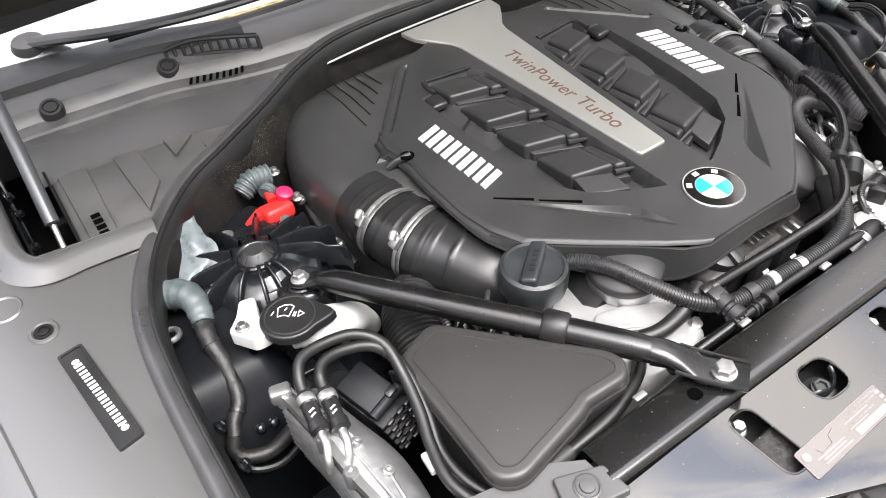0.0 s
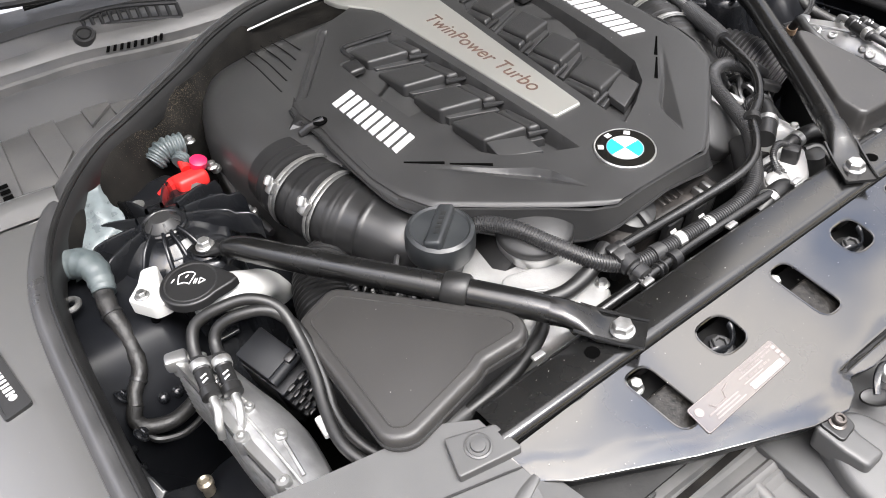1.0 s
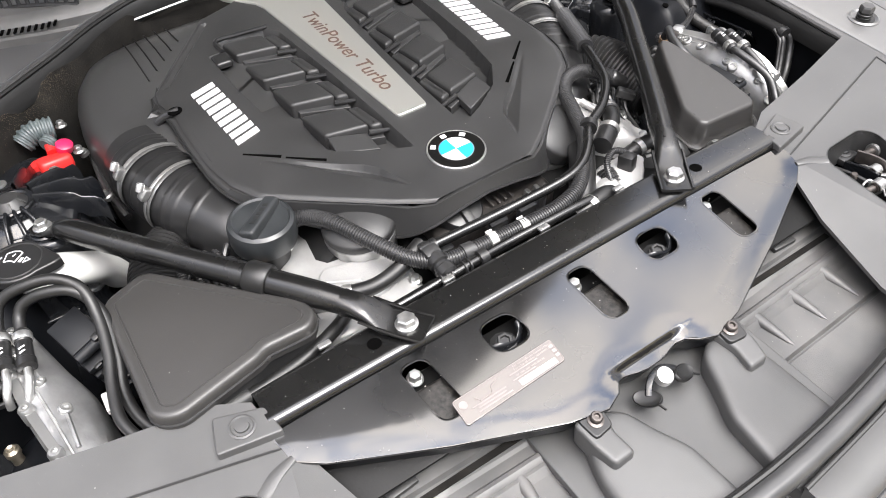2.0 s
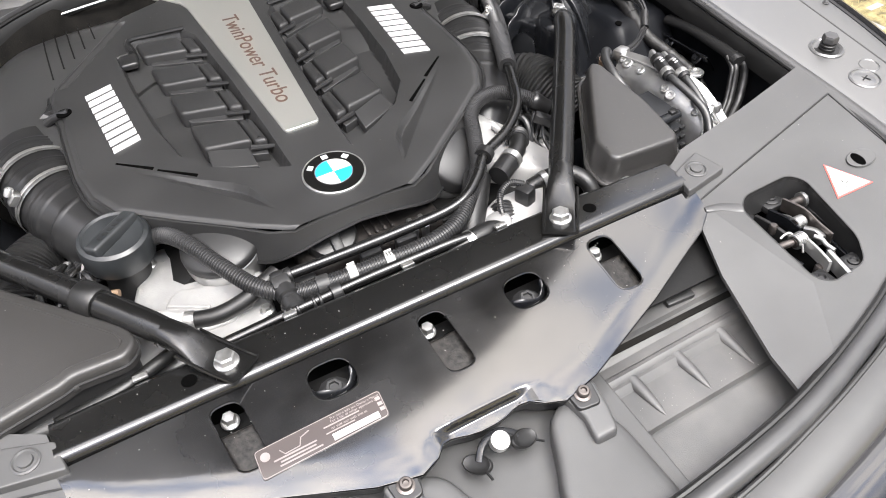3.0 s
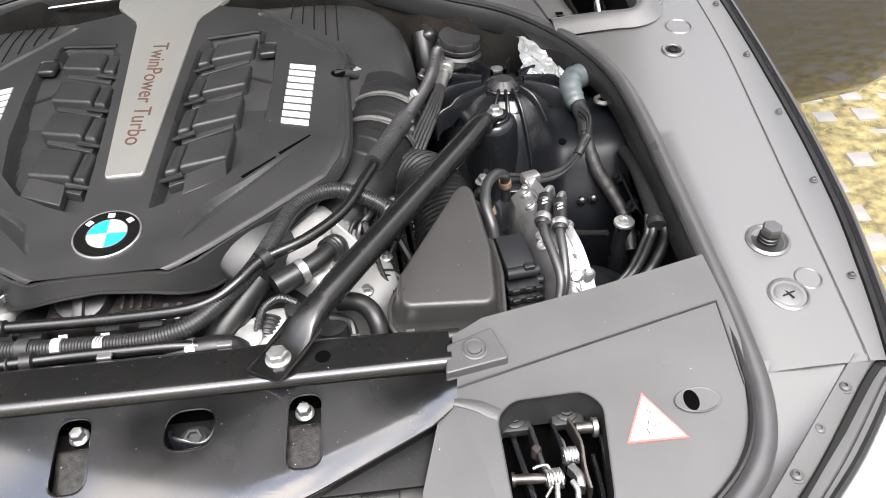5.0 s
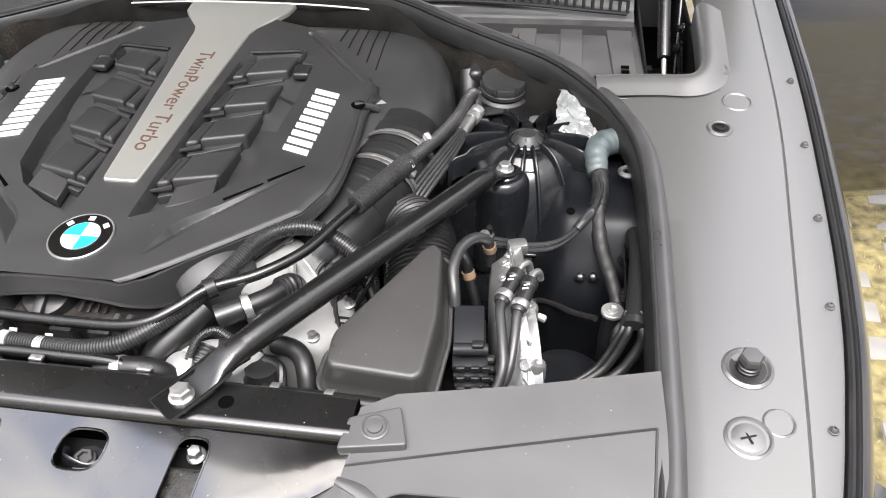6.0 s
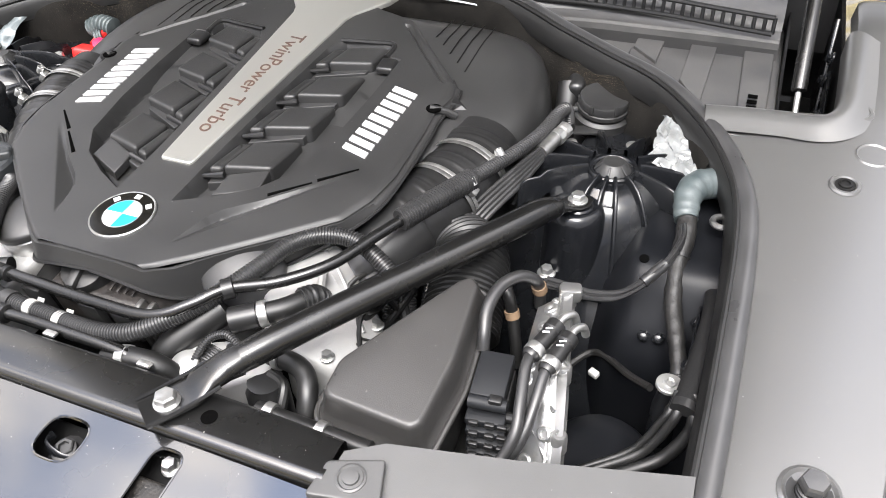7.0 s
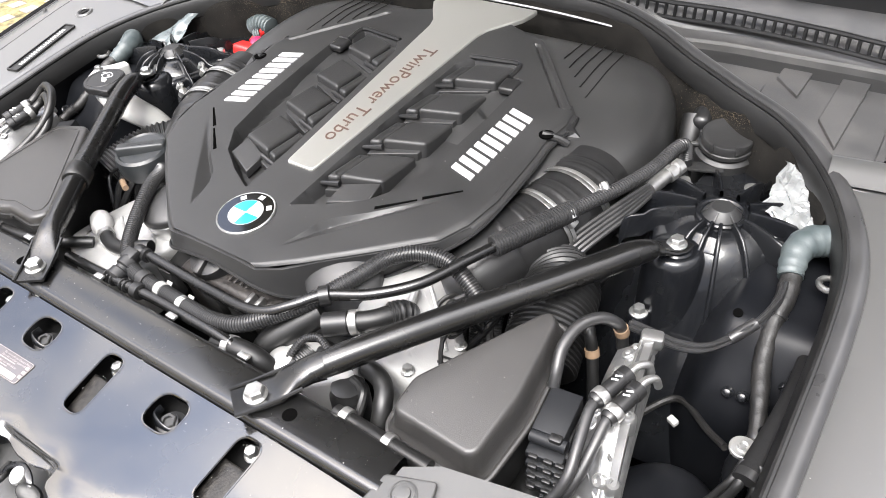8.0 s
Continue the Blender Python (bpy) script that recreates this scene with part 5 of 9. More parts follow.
        lines = [smooth_path([V(s * x, y, z) for x, y, z in q], 6) for q in (
            ((0.716, -0.270, 0.8605), (0.698, -0.345, 0.8470), (0.665, -0.398, 0.8400), (0.628, -0.430, 0.8340), (0.575, -0.460, 0.8280), (0.530, -0.480, 0.8240), (0.470, -0.502, 0.8190), (0.420, -0.520, 0.8150)),
            ((0.826, -0.275, 0.8585), (0.797, -0.301, 0.8550), (0.725, -0.370, 0.8480), (0.649, -0.442, 0.845), (0.593, -0.487, 0.844), (0.552, -0.520, 0.844), (0.520, -0.552, 0.826), (0.470, -0.572, 0.816)),
            ((0.852, -0.277, 0.8565), (0.825, -0.299, 0.8535), (0.735, -0.388, 0.844), (0.668, -0.446, 0.842), (0.600, -0.502, 0.840), (0.557, -0.534, 0.839)),
            ((0.857, -0.277, 0.846), (0.832, -0.299, 0.840), (0.754, -0.376, 0.836), (0.690, -0.436, 0.834), (0.626, -0.488, 0.832), (0.564, -0.538, 0.830)),
            ((0.884, -0.280, 0.845), (0.855, -0.307, 0.838), (0.785, -0.377, 0.832), (0.723, -0.430, 0.828), (0.663, -0.484, 0.823), (0.602, -0.536, 0.818)))]
        sheets = (("valley_sheet", FENDER_GREY, (0, 1), ((0, 0.0), (0.55, -0.0015), (0.96, 0.0), (1.0, 0.0025))),
                  ("screw_strip", FENDER_GREY, (1, 2), ((0, 0.0028), (0.06, 0.0022), (0.9, 0.0008), (1.0, -0.001), (1.02, -0.010))),
                  ("lamp_strip", PLASTIC_GREY, (3, 4), ((-0.1, -0.014), (0, -0.001), (0.1, 0.0), (0.55, 0.002), (0.62, -0.001), (0.68, 0.0015), (1.0, 0.0), (1.02, -0.02))))
        for name, mat, (p, q), prof in sheets:
            bm = bmesh.new()
            rows = [[bm.verts.new(u.lerp(w, f) + V(0, 0, h)) for f, h in prof] for u, w in zip(lines[p], lines[q])]
            for u, w in zip(rows, rows[1:]):
                for k in range(len(prof) - 1):
                    bm.faces.new((u[k], u[k + 1], w[k + 1], w[k]))
            part(name, bm, mat, flange, angle=40)
        # near-black tube in the gap paints in the shade of the groove
        bm = bmesh.new()
        sweep(bm, [u.lerp(w, 0.5) - V(0, 0, 0.012) for u, w in zip(lines[2], lines[3])], 0.009, 8)
        part("dark_groove", bm, VOID, flange)
        # closing sheet under the seal's front, down to the bumper
        bm = bmesh.new()
        low = [(0.64, -0.410), (0.55, -0.462), (0.42, -0.512), (0.25, -0.552), (0.02, -0.572)]
        rows = [[bm.verts.new((s * x, y, seal_z(y) - 0.012)), bm.verts.new((s * x, y - 0.03, seal_z(y) - 0.020)), bm.verts.new((s * x, y - 0.09, seal_z(y) - 0.045))] for x, y in low]
        for u, w in zip(rows, rows[1:]):
            for k in range(2):
                bm.faces.new((u[k], u[k + 1], w[k + 1], w[k]))
        part("closing_sheet", bm, PLASTIC, flange)
        for x, y, z in ((0.797, -0.312, 0.8535), (0.750, -0.355, 0.8475), (0.705, -0.402, 0.846), (0.656, -0.443, 0.845)):
            screw("screw", (s * x, y, z - 0.001), flange, r=0.0062, mat=PLASTIC_GREY)
        # rounded panel along the front of the seal, ending beside the flange
        panel = thing("nose_trim", "rounded grey plastic panel along the front of the weatherstrip", "plastic trim", "nose trims")
        inner = smooth_path([V(s * x, y, z) for x, y, z in ((0.484, -0.512, 0.829), (0.464, -0.520, 0.829), (0.378, -0.543, 0.823), (0.30, -0.560, 0.817), (0.18, -0.580, 0.810), (0.02, -0.592, 0.806))], 6)
        outer = smooth_path([V(s * x, y, z) for x, y, z in ((0.500, -0.540, 0.822), (0.484, -0.558, 0.818), (0.423, -0.578, 0.814), (0.35, -0.598, 0.808), (0.20, -0.626, 0.800), (0.02, -0.640, 0.796))], 6)
        bm = bmesh.new()
        rings = [[u - V(0, 0, 0.02), u - V(0, 0, 0.003), u.lerp(w, 0.1), u.lerp(w, 0.5) + V(0, 0, 0.003), u.lerp(w, 0.9) + V(0, 0, 0.001), w - V(0, 0, 0.004), w - V(0, 0, 0.022)] for u, w in zip(inner, outer)]
        rings_up(bm, rings)
        part("sheet", bm, PLASTIC_GREY, panel, angle=45)
        bm = sweep(bmesh.new(), [u.lerp(w, 0.03) - V(0, 0, 0.001) for u, w in zip(inner, outer)], 0.003, 8)
        part("rolled_edge", bm, PLASTIC, panel)


front_end()


def car_door():
    """The open door beside the wing."""
    door = thing("car_door", "dark glossy car door standing open beside the wing", "car door")
    a, b = V(0.96, 1.08, 0), V(2.02, 1.30, 0)
    bm = bmesh.new()
    rows = []
    n = (b - a).normalized()
    out = V(n.y, -n.x, 0)
    for i in range(13):
        t = i / 12
        p = a.lerp(b, t)
        lift = 0.16 * max(0, (t - 0.86) / 0.14) ** 2
        rows.append([bm.verts.new(p + out * d + V(0, 0, h + (lift if h < 0.5 else -lift * 0.3))) for h, d in ((0.26, -0.05), (0.27, 0.0), (0.32, 0.035), (0.5, 0.06), (0.72, 0.055), (0.86, 0.03), (0.93, 0.0), (0.95, -0.06))])
    for q, w in zip(rows, rows[1:]):
        for k in range(7):
            bm.faces.new((q[k], q[k + 1], w[k + 1], w[k]))
    geo = bmesh.ops.extrude_face_region(bm, geom=bm.faces[:])
    bmesh.ops.translate(bm, verts=[q for q in geo["geom"] if isinstance(q, bmesh.types.BMVert)], vec=out * -0.09)
    part("door_skin", bm, PAINT, door, angle=50)
    for h, d, nm in ((0.955, -0.10, "window_seal"), (0.255, -0.09, "sill_seal")):
        bm = bmesh.new()
        sweep(bm, [a.lerp(b, k / 6 * 0.86) + out * d + V(0, 0, h) for k in range(7)], 0.012, 8)
        part(nm, bm, RUBBER, door, "black rubber seal")


car_door()


def car_body():
    """The body behind the bay: sides, sills and the wells of the bonnet hinges."""
    shell = thing("car_body", "dark glossy painted car body behind the engine bay", "car body", kind="structure")
    for s in (1, -1):
        bm = bmesh.new()
        rows = []
        for i in range(12):
            y = 0.755 + 0.16 * i
            rows.append([bm.verts.new((s * x, y, z)) for x, z in ((0.80, 1.0), (0.90, 1.004), (0.955, 0.995), (0.972, 0.95), (0.980, 0.75), (0.975, 0.45), (0.90, 0.26), (0.5, 0.24))])
        for a, b in zip(rows, rows[1:]):
            for k in range(7):
                bm.faces.new((a[k], a[k + 1], b[k + 1], b[k]))
        part("side", bm, PAINT, shell, angle=60)
        well = thing("hinge_well", "dark well with the bonnet hinge beside the cowl", "hinge well", "hinge wells", kind="structure")
        # floor and walls are near-black, which paints in the well's shade
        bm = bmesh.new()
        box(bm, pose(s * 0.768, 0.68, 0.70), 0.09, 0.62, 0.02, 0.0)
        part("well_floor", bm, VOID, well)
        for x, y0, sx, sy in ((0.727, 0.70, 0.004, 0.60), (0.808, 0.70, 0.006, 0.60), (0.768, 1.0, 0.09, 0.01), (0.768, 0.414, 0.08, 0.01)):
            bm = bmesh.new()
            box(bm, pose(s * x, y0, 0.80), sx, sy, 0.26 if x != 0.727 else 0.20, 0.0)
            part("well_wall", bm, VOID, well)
        hinge = thing("hinge", "black steel bonnet hinge with bolts in its well", "hinge", "bonnet hinges")
        bm = bmesh.new()
        box(bm, pose(s * 0.795, 0.62, 0.86, 25, 0, 0), 0.006, 0.16, 0.035, 0.002)
        part("arm", bm, BODY_BLACK, hinge)
        bm = bmesh.new()
        box(bm, pose(s * 0.79, 0.70, 0.88, 60, 0, 0), 0.006, 0.20, 0.03, 0.002)
        part("arm", bm, BODY_BLACK, hinge)
        for y, z in ((0.56, 0.83), (0.62, 0.865), (0.68, 0.895), (0.66, 0.94)):
            bm = bmesh.new()
            hex_bolt(bm, (s * 0.790, y, z), (-s, 0, 0.2), 0.007, 0.011, 0.007)
            part("bolt", bm, BODY_BLACK, hinge)


car_body()


# ---- engine cover ----
COVER_EDGE = [(-0.086, 0.080), (-0.080, 0.092), (-0.055, 0.128), (0.0, 0.196), (0.058, 0.264), (0.100, 0.283), (0.152, 0.292), (0.245, 0.291),
              (0.285, 0.288), (0.335, 0.296), (0.361, 0.292), (0.43, 0.232), (0.517, 0.158), (0.535, 0.100), (0.540, 0.090)]
RECESS = [(0.042, 0.020), (0.090, 0.044), (0.135, 0.074), (0.166, 0.118), (0.180, 0.20), (0.186, 0.30), (0.187, 0.402), (0.160, 0.404), (0.159, 0.438), (0.078, 0.432), (0.061, 0.40), (0.050, 0.25), (0.044, 0.12)]
SCOOP = [(0.252, 0.146), (0.155, 0.057), (0.118, 0.028), (0.104, 0.010), (0.086, -0.048)]


def cover_z(x, y):
    return 0.928 + 0.105 * y - 0.02 * x * x


def cover_top(x, y):
    x = abs(x)
    z = cover_z(x, y)
    z -= 0.023 * depth_in(RECESS, x, y, 0.009)
    if inside(SCOOP, x, y) and from_edge(SCOOP, x, y) > 0.0002:
        # deepest under the slot, running out towards the edge of the cover
        ax, ay, bx, by = 0.252, 0.146, 0.086, -0.048
        d = abs((bx - ax) * (ay - y) - (ax - x) * (by - ay)) / math.hypot(bx - ax, by - ay)
        e = min(from_edge([p, q], x, y) for p, q in zip(SCOOP, SCOOP[1:]))
        f = min(1, e / 0.006)
        z -= min(0.019, 0.52 * d) * f * f * (3 - 2 * f)
    # fold lines
    if y > 0.36:
        edge = along([(0.36, 0.292), (0.43, 0.232), (0.517, 0.158)], y)
        z -= 0.006 * max(0, 1 - abs(edge - 0.018 - x) / 0.006) if y < 0.50 else 0
    side = along(COVER_EDGE, y)
    near = side - x
    z -= 0.004 * max(0, 1 - near / 0.010) ** 2
    return z


CREASES = [*zip(RECESS, RECESS[1:] + RECESS[:1]), *zip(SCOOP, SCOOP[1:])]


def on_edge(x, y):
    """The nearest point of a crease, where one runs close by."""
    best, out = 0.0019, (x, y)
    for (ax, ay), (bx, by) in CREASES:
        if min(ax, bx) - 0.002 < x < max(ax, bx) + 0.002 and min(ay, by) - 0.002 < y < max(ay, by) + 0.002:
            ux, uy = bx - ax, by - ay
            t = max(0, min(1, ((x - ax) * ux + (y - ay) * uy) / (ux * ux + uy * uy)))
            d = math.hypot(x - ax - t * ux, y - ay - t * uy)
            if d < best:
                best, out = d, (ax + t * ux, ay + t * uy)
    return out


def engine_cover():
    cover = thing("engine_cover", "matt black moulded engine cover with a silver strip and round badge", "engine cover")
    bm = bmesh.new()
    grid = []
    ys = [-0.086 + 0.626 * j / 250 for j in range(251)]
    for y in ys:
        w = along(COVER_EDGE, y)
        row = []
        for i in range(-105, 106):
            px, py = on_edge(abs(w * i / 105), y) if abs(i) < 104 and -0.08 < y < 0.53 else (abs(w * i / 105), y)
            row.append(bm.verts.new((math.copysign(px, i) if i else 0.0, py, cover_top(px, py))))
        grid.append(row)
    for a, b in zip(grid, grid[1:]):
        for k in range(210):
            bm.faces.new((a[k], a[k + 1], b[k + 1], b[k]))
    part("top_shell", bm, PLASTIC, cover, angle=28)
    # skirt: deep at the two front corners, shallow elsewhere
    low = [(0.0, -0.094, 0.898), (0.05, -0.096, 0.894), (0.085, -0.092, 0.884), (0.112, -0.078, 0.872), (0.130, -0.060, 0.866), (0.160, -0.030, 0.868), (0.205, 0.004, 0.880),
           (0.262, 0.050, 0.908), (0.292, 0.098, 0.922), (0.300, 0.152, 0.932), (0.299, 0.245, 0.940), (0.297, 0.285, 0.945), (0.303, 0.335, 0.950), (0.299, 0.363, 0.953)]
    top = [(0.0, -0.086), (0.045, -0.086), (0.080, -0.086), (0.092, -0.080), (0.106, -0.072), (0.145, -0.041), (0.196, 0.0), (0.264, 0.058), (0.283, 0.100), (0.292, 0.152), (0.291, 0.245), (0.288, 0.285), (0.296, 0.335), (0.292, 0.361)]
    bm = bmesh.new()
    for s in (1, -1):
        rows = []
        for (x, y, z), (a, b) in zip(low, top):
            zt = cover_top(a * 0.999, b) + 0.0004
            rows.append([bm.verts.new((s * p[0], p[1], p[2])) for p in ((a * 0.985, b + (0.003 if abs(a) < 0.09 else 0.001), zt - 0.0025), (a + (x - a) * 0.25, b + (y - b) * 0.25 - 0.001, zt - 0.003), (a + (x - a) * 0.6, b + (y - b) * 0.6, zt + (z - zt) * 0.5), (x, y, z), (x * 0.985, y + 0.004, z - 0.001), (x * 0.95, y + 0.010, z + 0.012))])
        for p, q in zip(rows, rows[1:]):
            for k in range(5):
                bm.faces.new((p[k], p[k + 1], q[k + 1], q[k]))
    bmesh.ops.remove_doubles(bm, verts=bm.verts, dist=0.0004)
    part("skirt", bm, PLASTIC, cover, angle=40)
    bm = bmesh.new()
    for s in (1, -1):
        sweep(bm, smooth_path([V(s * x, y - 0.001, z + 0.001) for x, y, z in low], 3), 0.0022, 6)
    part("skirt_bead", bm, PLASTIC_SMOOTH, cover)
    # silver strip
    edge = [(0.088, 0.0215), (0.090, 0.024), (0.095, 0.0258), (0.30, 0.0385), (0.485, 0.050), (0.505, 0.056), (0.535, 0.078), (0.560, 0.094), (0.585, 0.098), (0.600, 0.098)]
    outline = [V(x, y) for y, x in edge] + [V(-x, y) for y, x in reversed(edge)]
    bm = bmesh.new()
    slab(bm, outline, lambda x, y: cover_z(x, y) + 0.0035 - 0.10 * max(0, y - 0.55), 0.008, 0.002)
    strip = part("silver_strip", bm, STRIP, cover, "brushed silver trim strip with engraved words")
    y = 0.288
    axis_x, axis_y = V(0, -1, -0.105).normalized(), V(1, 0, 0)
    m = Matrix((axis_x, axis_y, axis_x.cross(axis_y))).transposed().to_4x4()
    lettering("inscription", "TwinPower Turbo", COPPER, strip, Matrix.Translation((0.0, y, cover_z(0, y) + 0.0037)) @ m, 0.268, 0.0004, 0.12, "brown engraved words")
    # a row of slanted silver bars on each bank
    for s in (1, -1):
        for n in range(9):
            y0 = 0.177 + 0.0176 * n
            bm = bmesh.new()
            xa, xb = 0.202 + 0.0010 * n, 0.241 + 0.0011 * n
            q = [V(s * xa, y0 + 0.002), V(s * xb, y0 - 0.010), V(s * xb, y0 + 0.001), V(s * xa, y0 + 0.013)]
            slab(bm, q, lambda x, y: cover_z(x, y) + 0.0022, 0.004, 0.0005)
            part("emblem_bar", bm, LETTER, cover, "slanted satin silver bar")
    # round badge: dark ring, quartered disc
    badge_at, up = V(0, -0.020, cover_z(0, -0.02)), V(0, -0.105, 1).normalized()
    bm = bmesh.new()
    lathe(bm, [(0.0415, -0.002), (0.0415, 0.0022), (0.0405, 0.0032), (0.0392, 0.0030), (0.0392, 0.002)], badge_at, up, 56)
    badge = part("round_badge", bm, CHROME, cover, "chrome-rimmed round badge with blue and white quarters")
    bm = bmesh.new()
    lathe(bm, [(0.0393, 0.0), (0.0393, 0.0026), (0.0245, 0.0026), (0.0245, 0.001)], badge_at, up, 56)
    part("badge_ring", bm, BLACK_ENAMEL, badge)
    bm = bmesh.new()
    lathe(bm, [(0.0250, 0.0), (0.0250, 0.0030), (0.0238, 0.0031), (0.0238, 0.002)], badge_at, up, 56)
    part("badge_inner_rim", bm, CHROME, badge)
    q = Vector((0, 0, 1)).rotation_difference(up)
    for k in range(4):
        bm = bmesh.new()
        fan = [Vector((0, 0, 0.003))] + [Vector((0.0239 * math.cos(a), 0.0239 * math.sin(a), 0.0028)) for a in [math.pi / 2 * (k + i / 12) for i in range(13)]]
        vs = [bm.verts.new(badge_at + q @ p) for p in fan]
        for a, b in zip(vs[1:], vs[2:]):
            bm.faces.new((vs[0], a, b))
        part("badge_quarter", bm, WHITE_ENAMEL if k % 2 == 0 else BLUE_ENAMEL, badge)
    for deg in (140, 90, 40):
        a = radians(deg)
        bm = bmesh.new()
        box(bm, Matrix.Translation(badge_at + q @ V(0.032 * math.cos(a), 0.032 * math.sin(a), 0.0029)) @ q.to_matrix().to_4x4() @ pose(0, 0, 0, 0, 0, deg - 90), 0.0085, 0.0075, 0.0008, 0.0002)
        part("ring_mark", bm, LETTER, badge)
    # fins in the two recesses: four rows of slabs, each parted near its inner end
    rows = [((0.066, 0.412), (0.152, 0.446), (0.150, 0.378), (0.064, 0.352)), ((0.062, 0.326), (0.148, 0.358), (0.145, 0.288), (0.060, 0.262)),
            ((0.057, 0.244), (0.141, 0.274), (0.139, 0.206), (0.056, 0.178)), ((0.053, 0.158), (0.135, 0.188), (0.133, 0.112), (0.051, 0.088))]
    for s in (1, -1):
        for a, b, c, d in rows:
            a, b, c, d = V(*a), V(*b), V(*c), V(*d)
            for t0, t1, low, name in ((0.24, 1.0, 0.0, "fin"), (0.0, 0.215, 0.001, "fin_foot")):
                q = [d.lerp(c, t0), d.lerp(c, t1), a.lerp(b, t1), a.lerp(b, t0)]
                mid = sum((p.y for p in q)) / 4
                bm = bmesh.new()
                slab(bm, [V(s * p.x, p.y) for p in q], lambda x, y, m=mid, low=low: cover_z(x, y) - 0.0020 - low + 0.15 * (m - y), 0.026, 0.0050, 0.006)
                part(name, bm, PLASTIC, cover)
            # stepped block and peg in the gap before each fin
            e = d.lerp(c, 0.5)
            bm = bmesh.new()
            slab(bm, [V(s * p.x, p.y) for p in (d + V(0.006, -0.013), c + V(-0.008, -0.010), c + V(-0.006, 0.003), d + V(0.004, 0.003))], lambda x, y: cover_z(x, y) - 0.0105, 0.012, 0.0015)
            part("fin_gap_block", bm, PLASTIC, cover)
            p, r = d + V(-0.006, -0.006), d.lerp(c, 0.30) + V(0, -0.007)
            bm = bmesh.new()
            sweep(bm, [V(s * p.x, p.y, cover_z(p.x, p.y) - 0.0075), V(s * r.x, r.y, cover_z(r.x, r.y) - 0.0035)], lambda i, n: 0.0030 + 0.0012 * i, 8)
            part("fin_peg", bm, PLASTIC_SMOOTH, cover)
        # ramp at the front end and hook at the rear end of the row
        bm = bmesh.new()
        slab(bm, [V(s * x, y) for x, y in ((0.078, 0.054), (0.134, 0.078), (0.130, 0.114), (0.078, 0.092))], lambda x, y: cover_z(x, y) - 0.005 + 0.09 * (y - 0.09), 0.012, 0.002)
        part("ramp", bm, PLASTIC, cover)
        bm = bmesh.new()
        box(bm, pose(s * 0.172, 0.384, cover_z(0.172, 0.384) - 0.004, 6, 0, s * 4), 0.028, 0.032, 0.012, 0.005, 3)
        part("hook", bm, PLASTIC_SMOOTH, cover)
        bm = bmesh.new()
        sweep(bm, smooth_path([V(s * x, y, cover_z(x, y) + 0.001) for x, y in ((0.163, 0.400), (0.160, 0.436), (0.120, 0.434), (0.072, 0.428))], 4), 0.004, 8)
        part("recess_bead", bm, PLASTIC_SMOOTH, cover)
        # slots: uncut, black slabs give the shade inside them
        for (ax, ay), (bx, by) in (((0.2445, 0.1445), (0.204, 0.1075)), ((0.199, 0.103), (0.157, 0.064))):
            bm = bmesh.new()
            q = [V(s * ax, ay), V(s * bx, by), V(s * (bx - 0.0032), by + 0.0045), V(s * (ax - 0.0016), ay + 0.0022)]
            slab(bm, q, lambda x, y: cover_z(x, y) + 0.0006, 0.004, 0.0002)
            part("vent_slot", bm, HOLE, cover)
        # mounting pin and cut-out at the side; the cut-out's shade is a black disc
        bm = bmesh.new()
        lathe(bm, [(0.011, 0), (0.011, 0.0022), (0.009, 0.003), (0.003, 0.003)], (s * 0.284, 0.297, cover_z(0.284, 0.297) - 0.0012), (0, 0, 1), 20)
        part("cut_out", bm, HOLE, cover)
        bm = bmesh.new()
        sweep(bm, [V(s * 0.278, 0.296, 0.957), V(s * 0.300, 0.303, 0.952), V(s * 0.312, 0.308, 0.944)], 0.006, 10)
        part("mounting_pin", bm, PLASTIC_SMOOTH, cover)
    return cover


engine_cover()


PLENUM = material("satin_black_plenum", (0.026, 0.026, 0.0262), 0.36, bump=0.12, fine=1200, scale=10, spec=0.7)


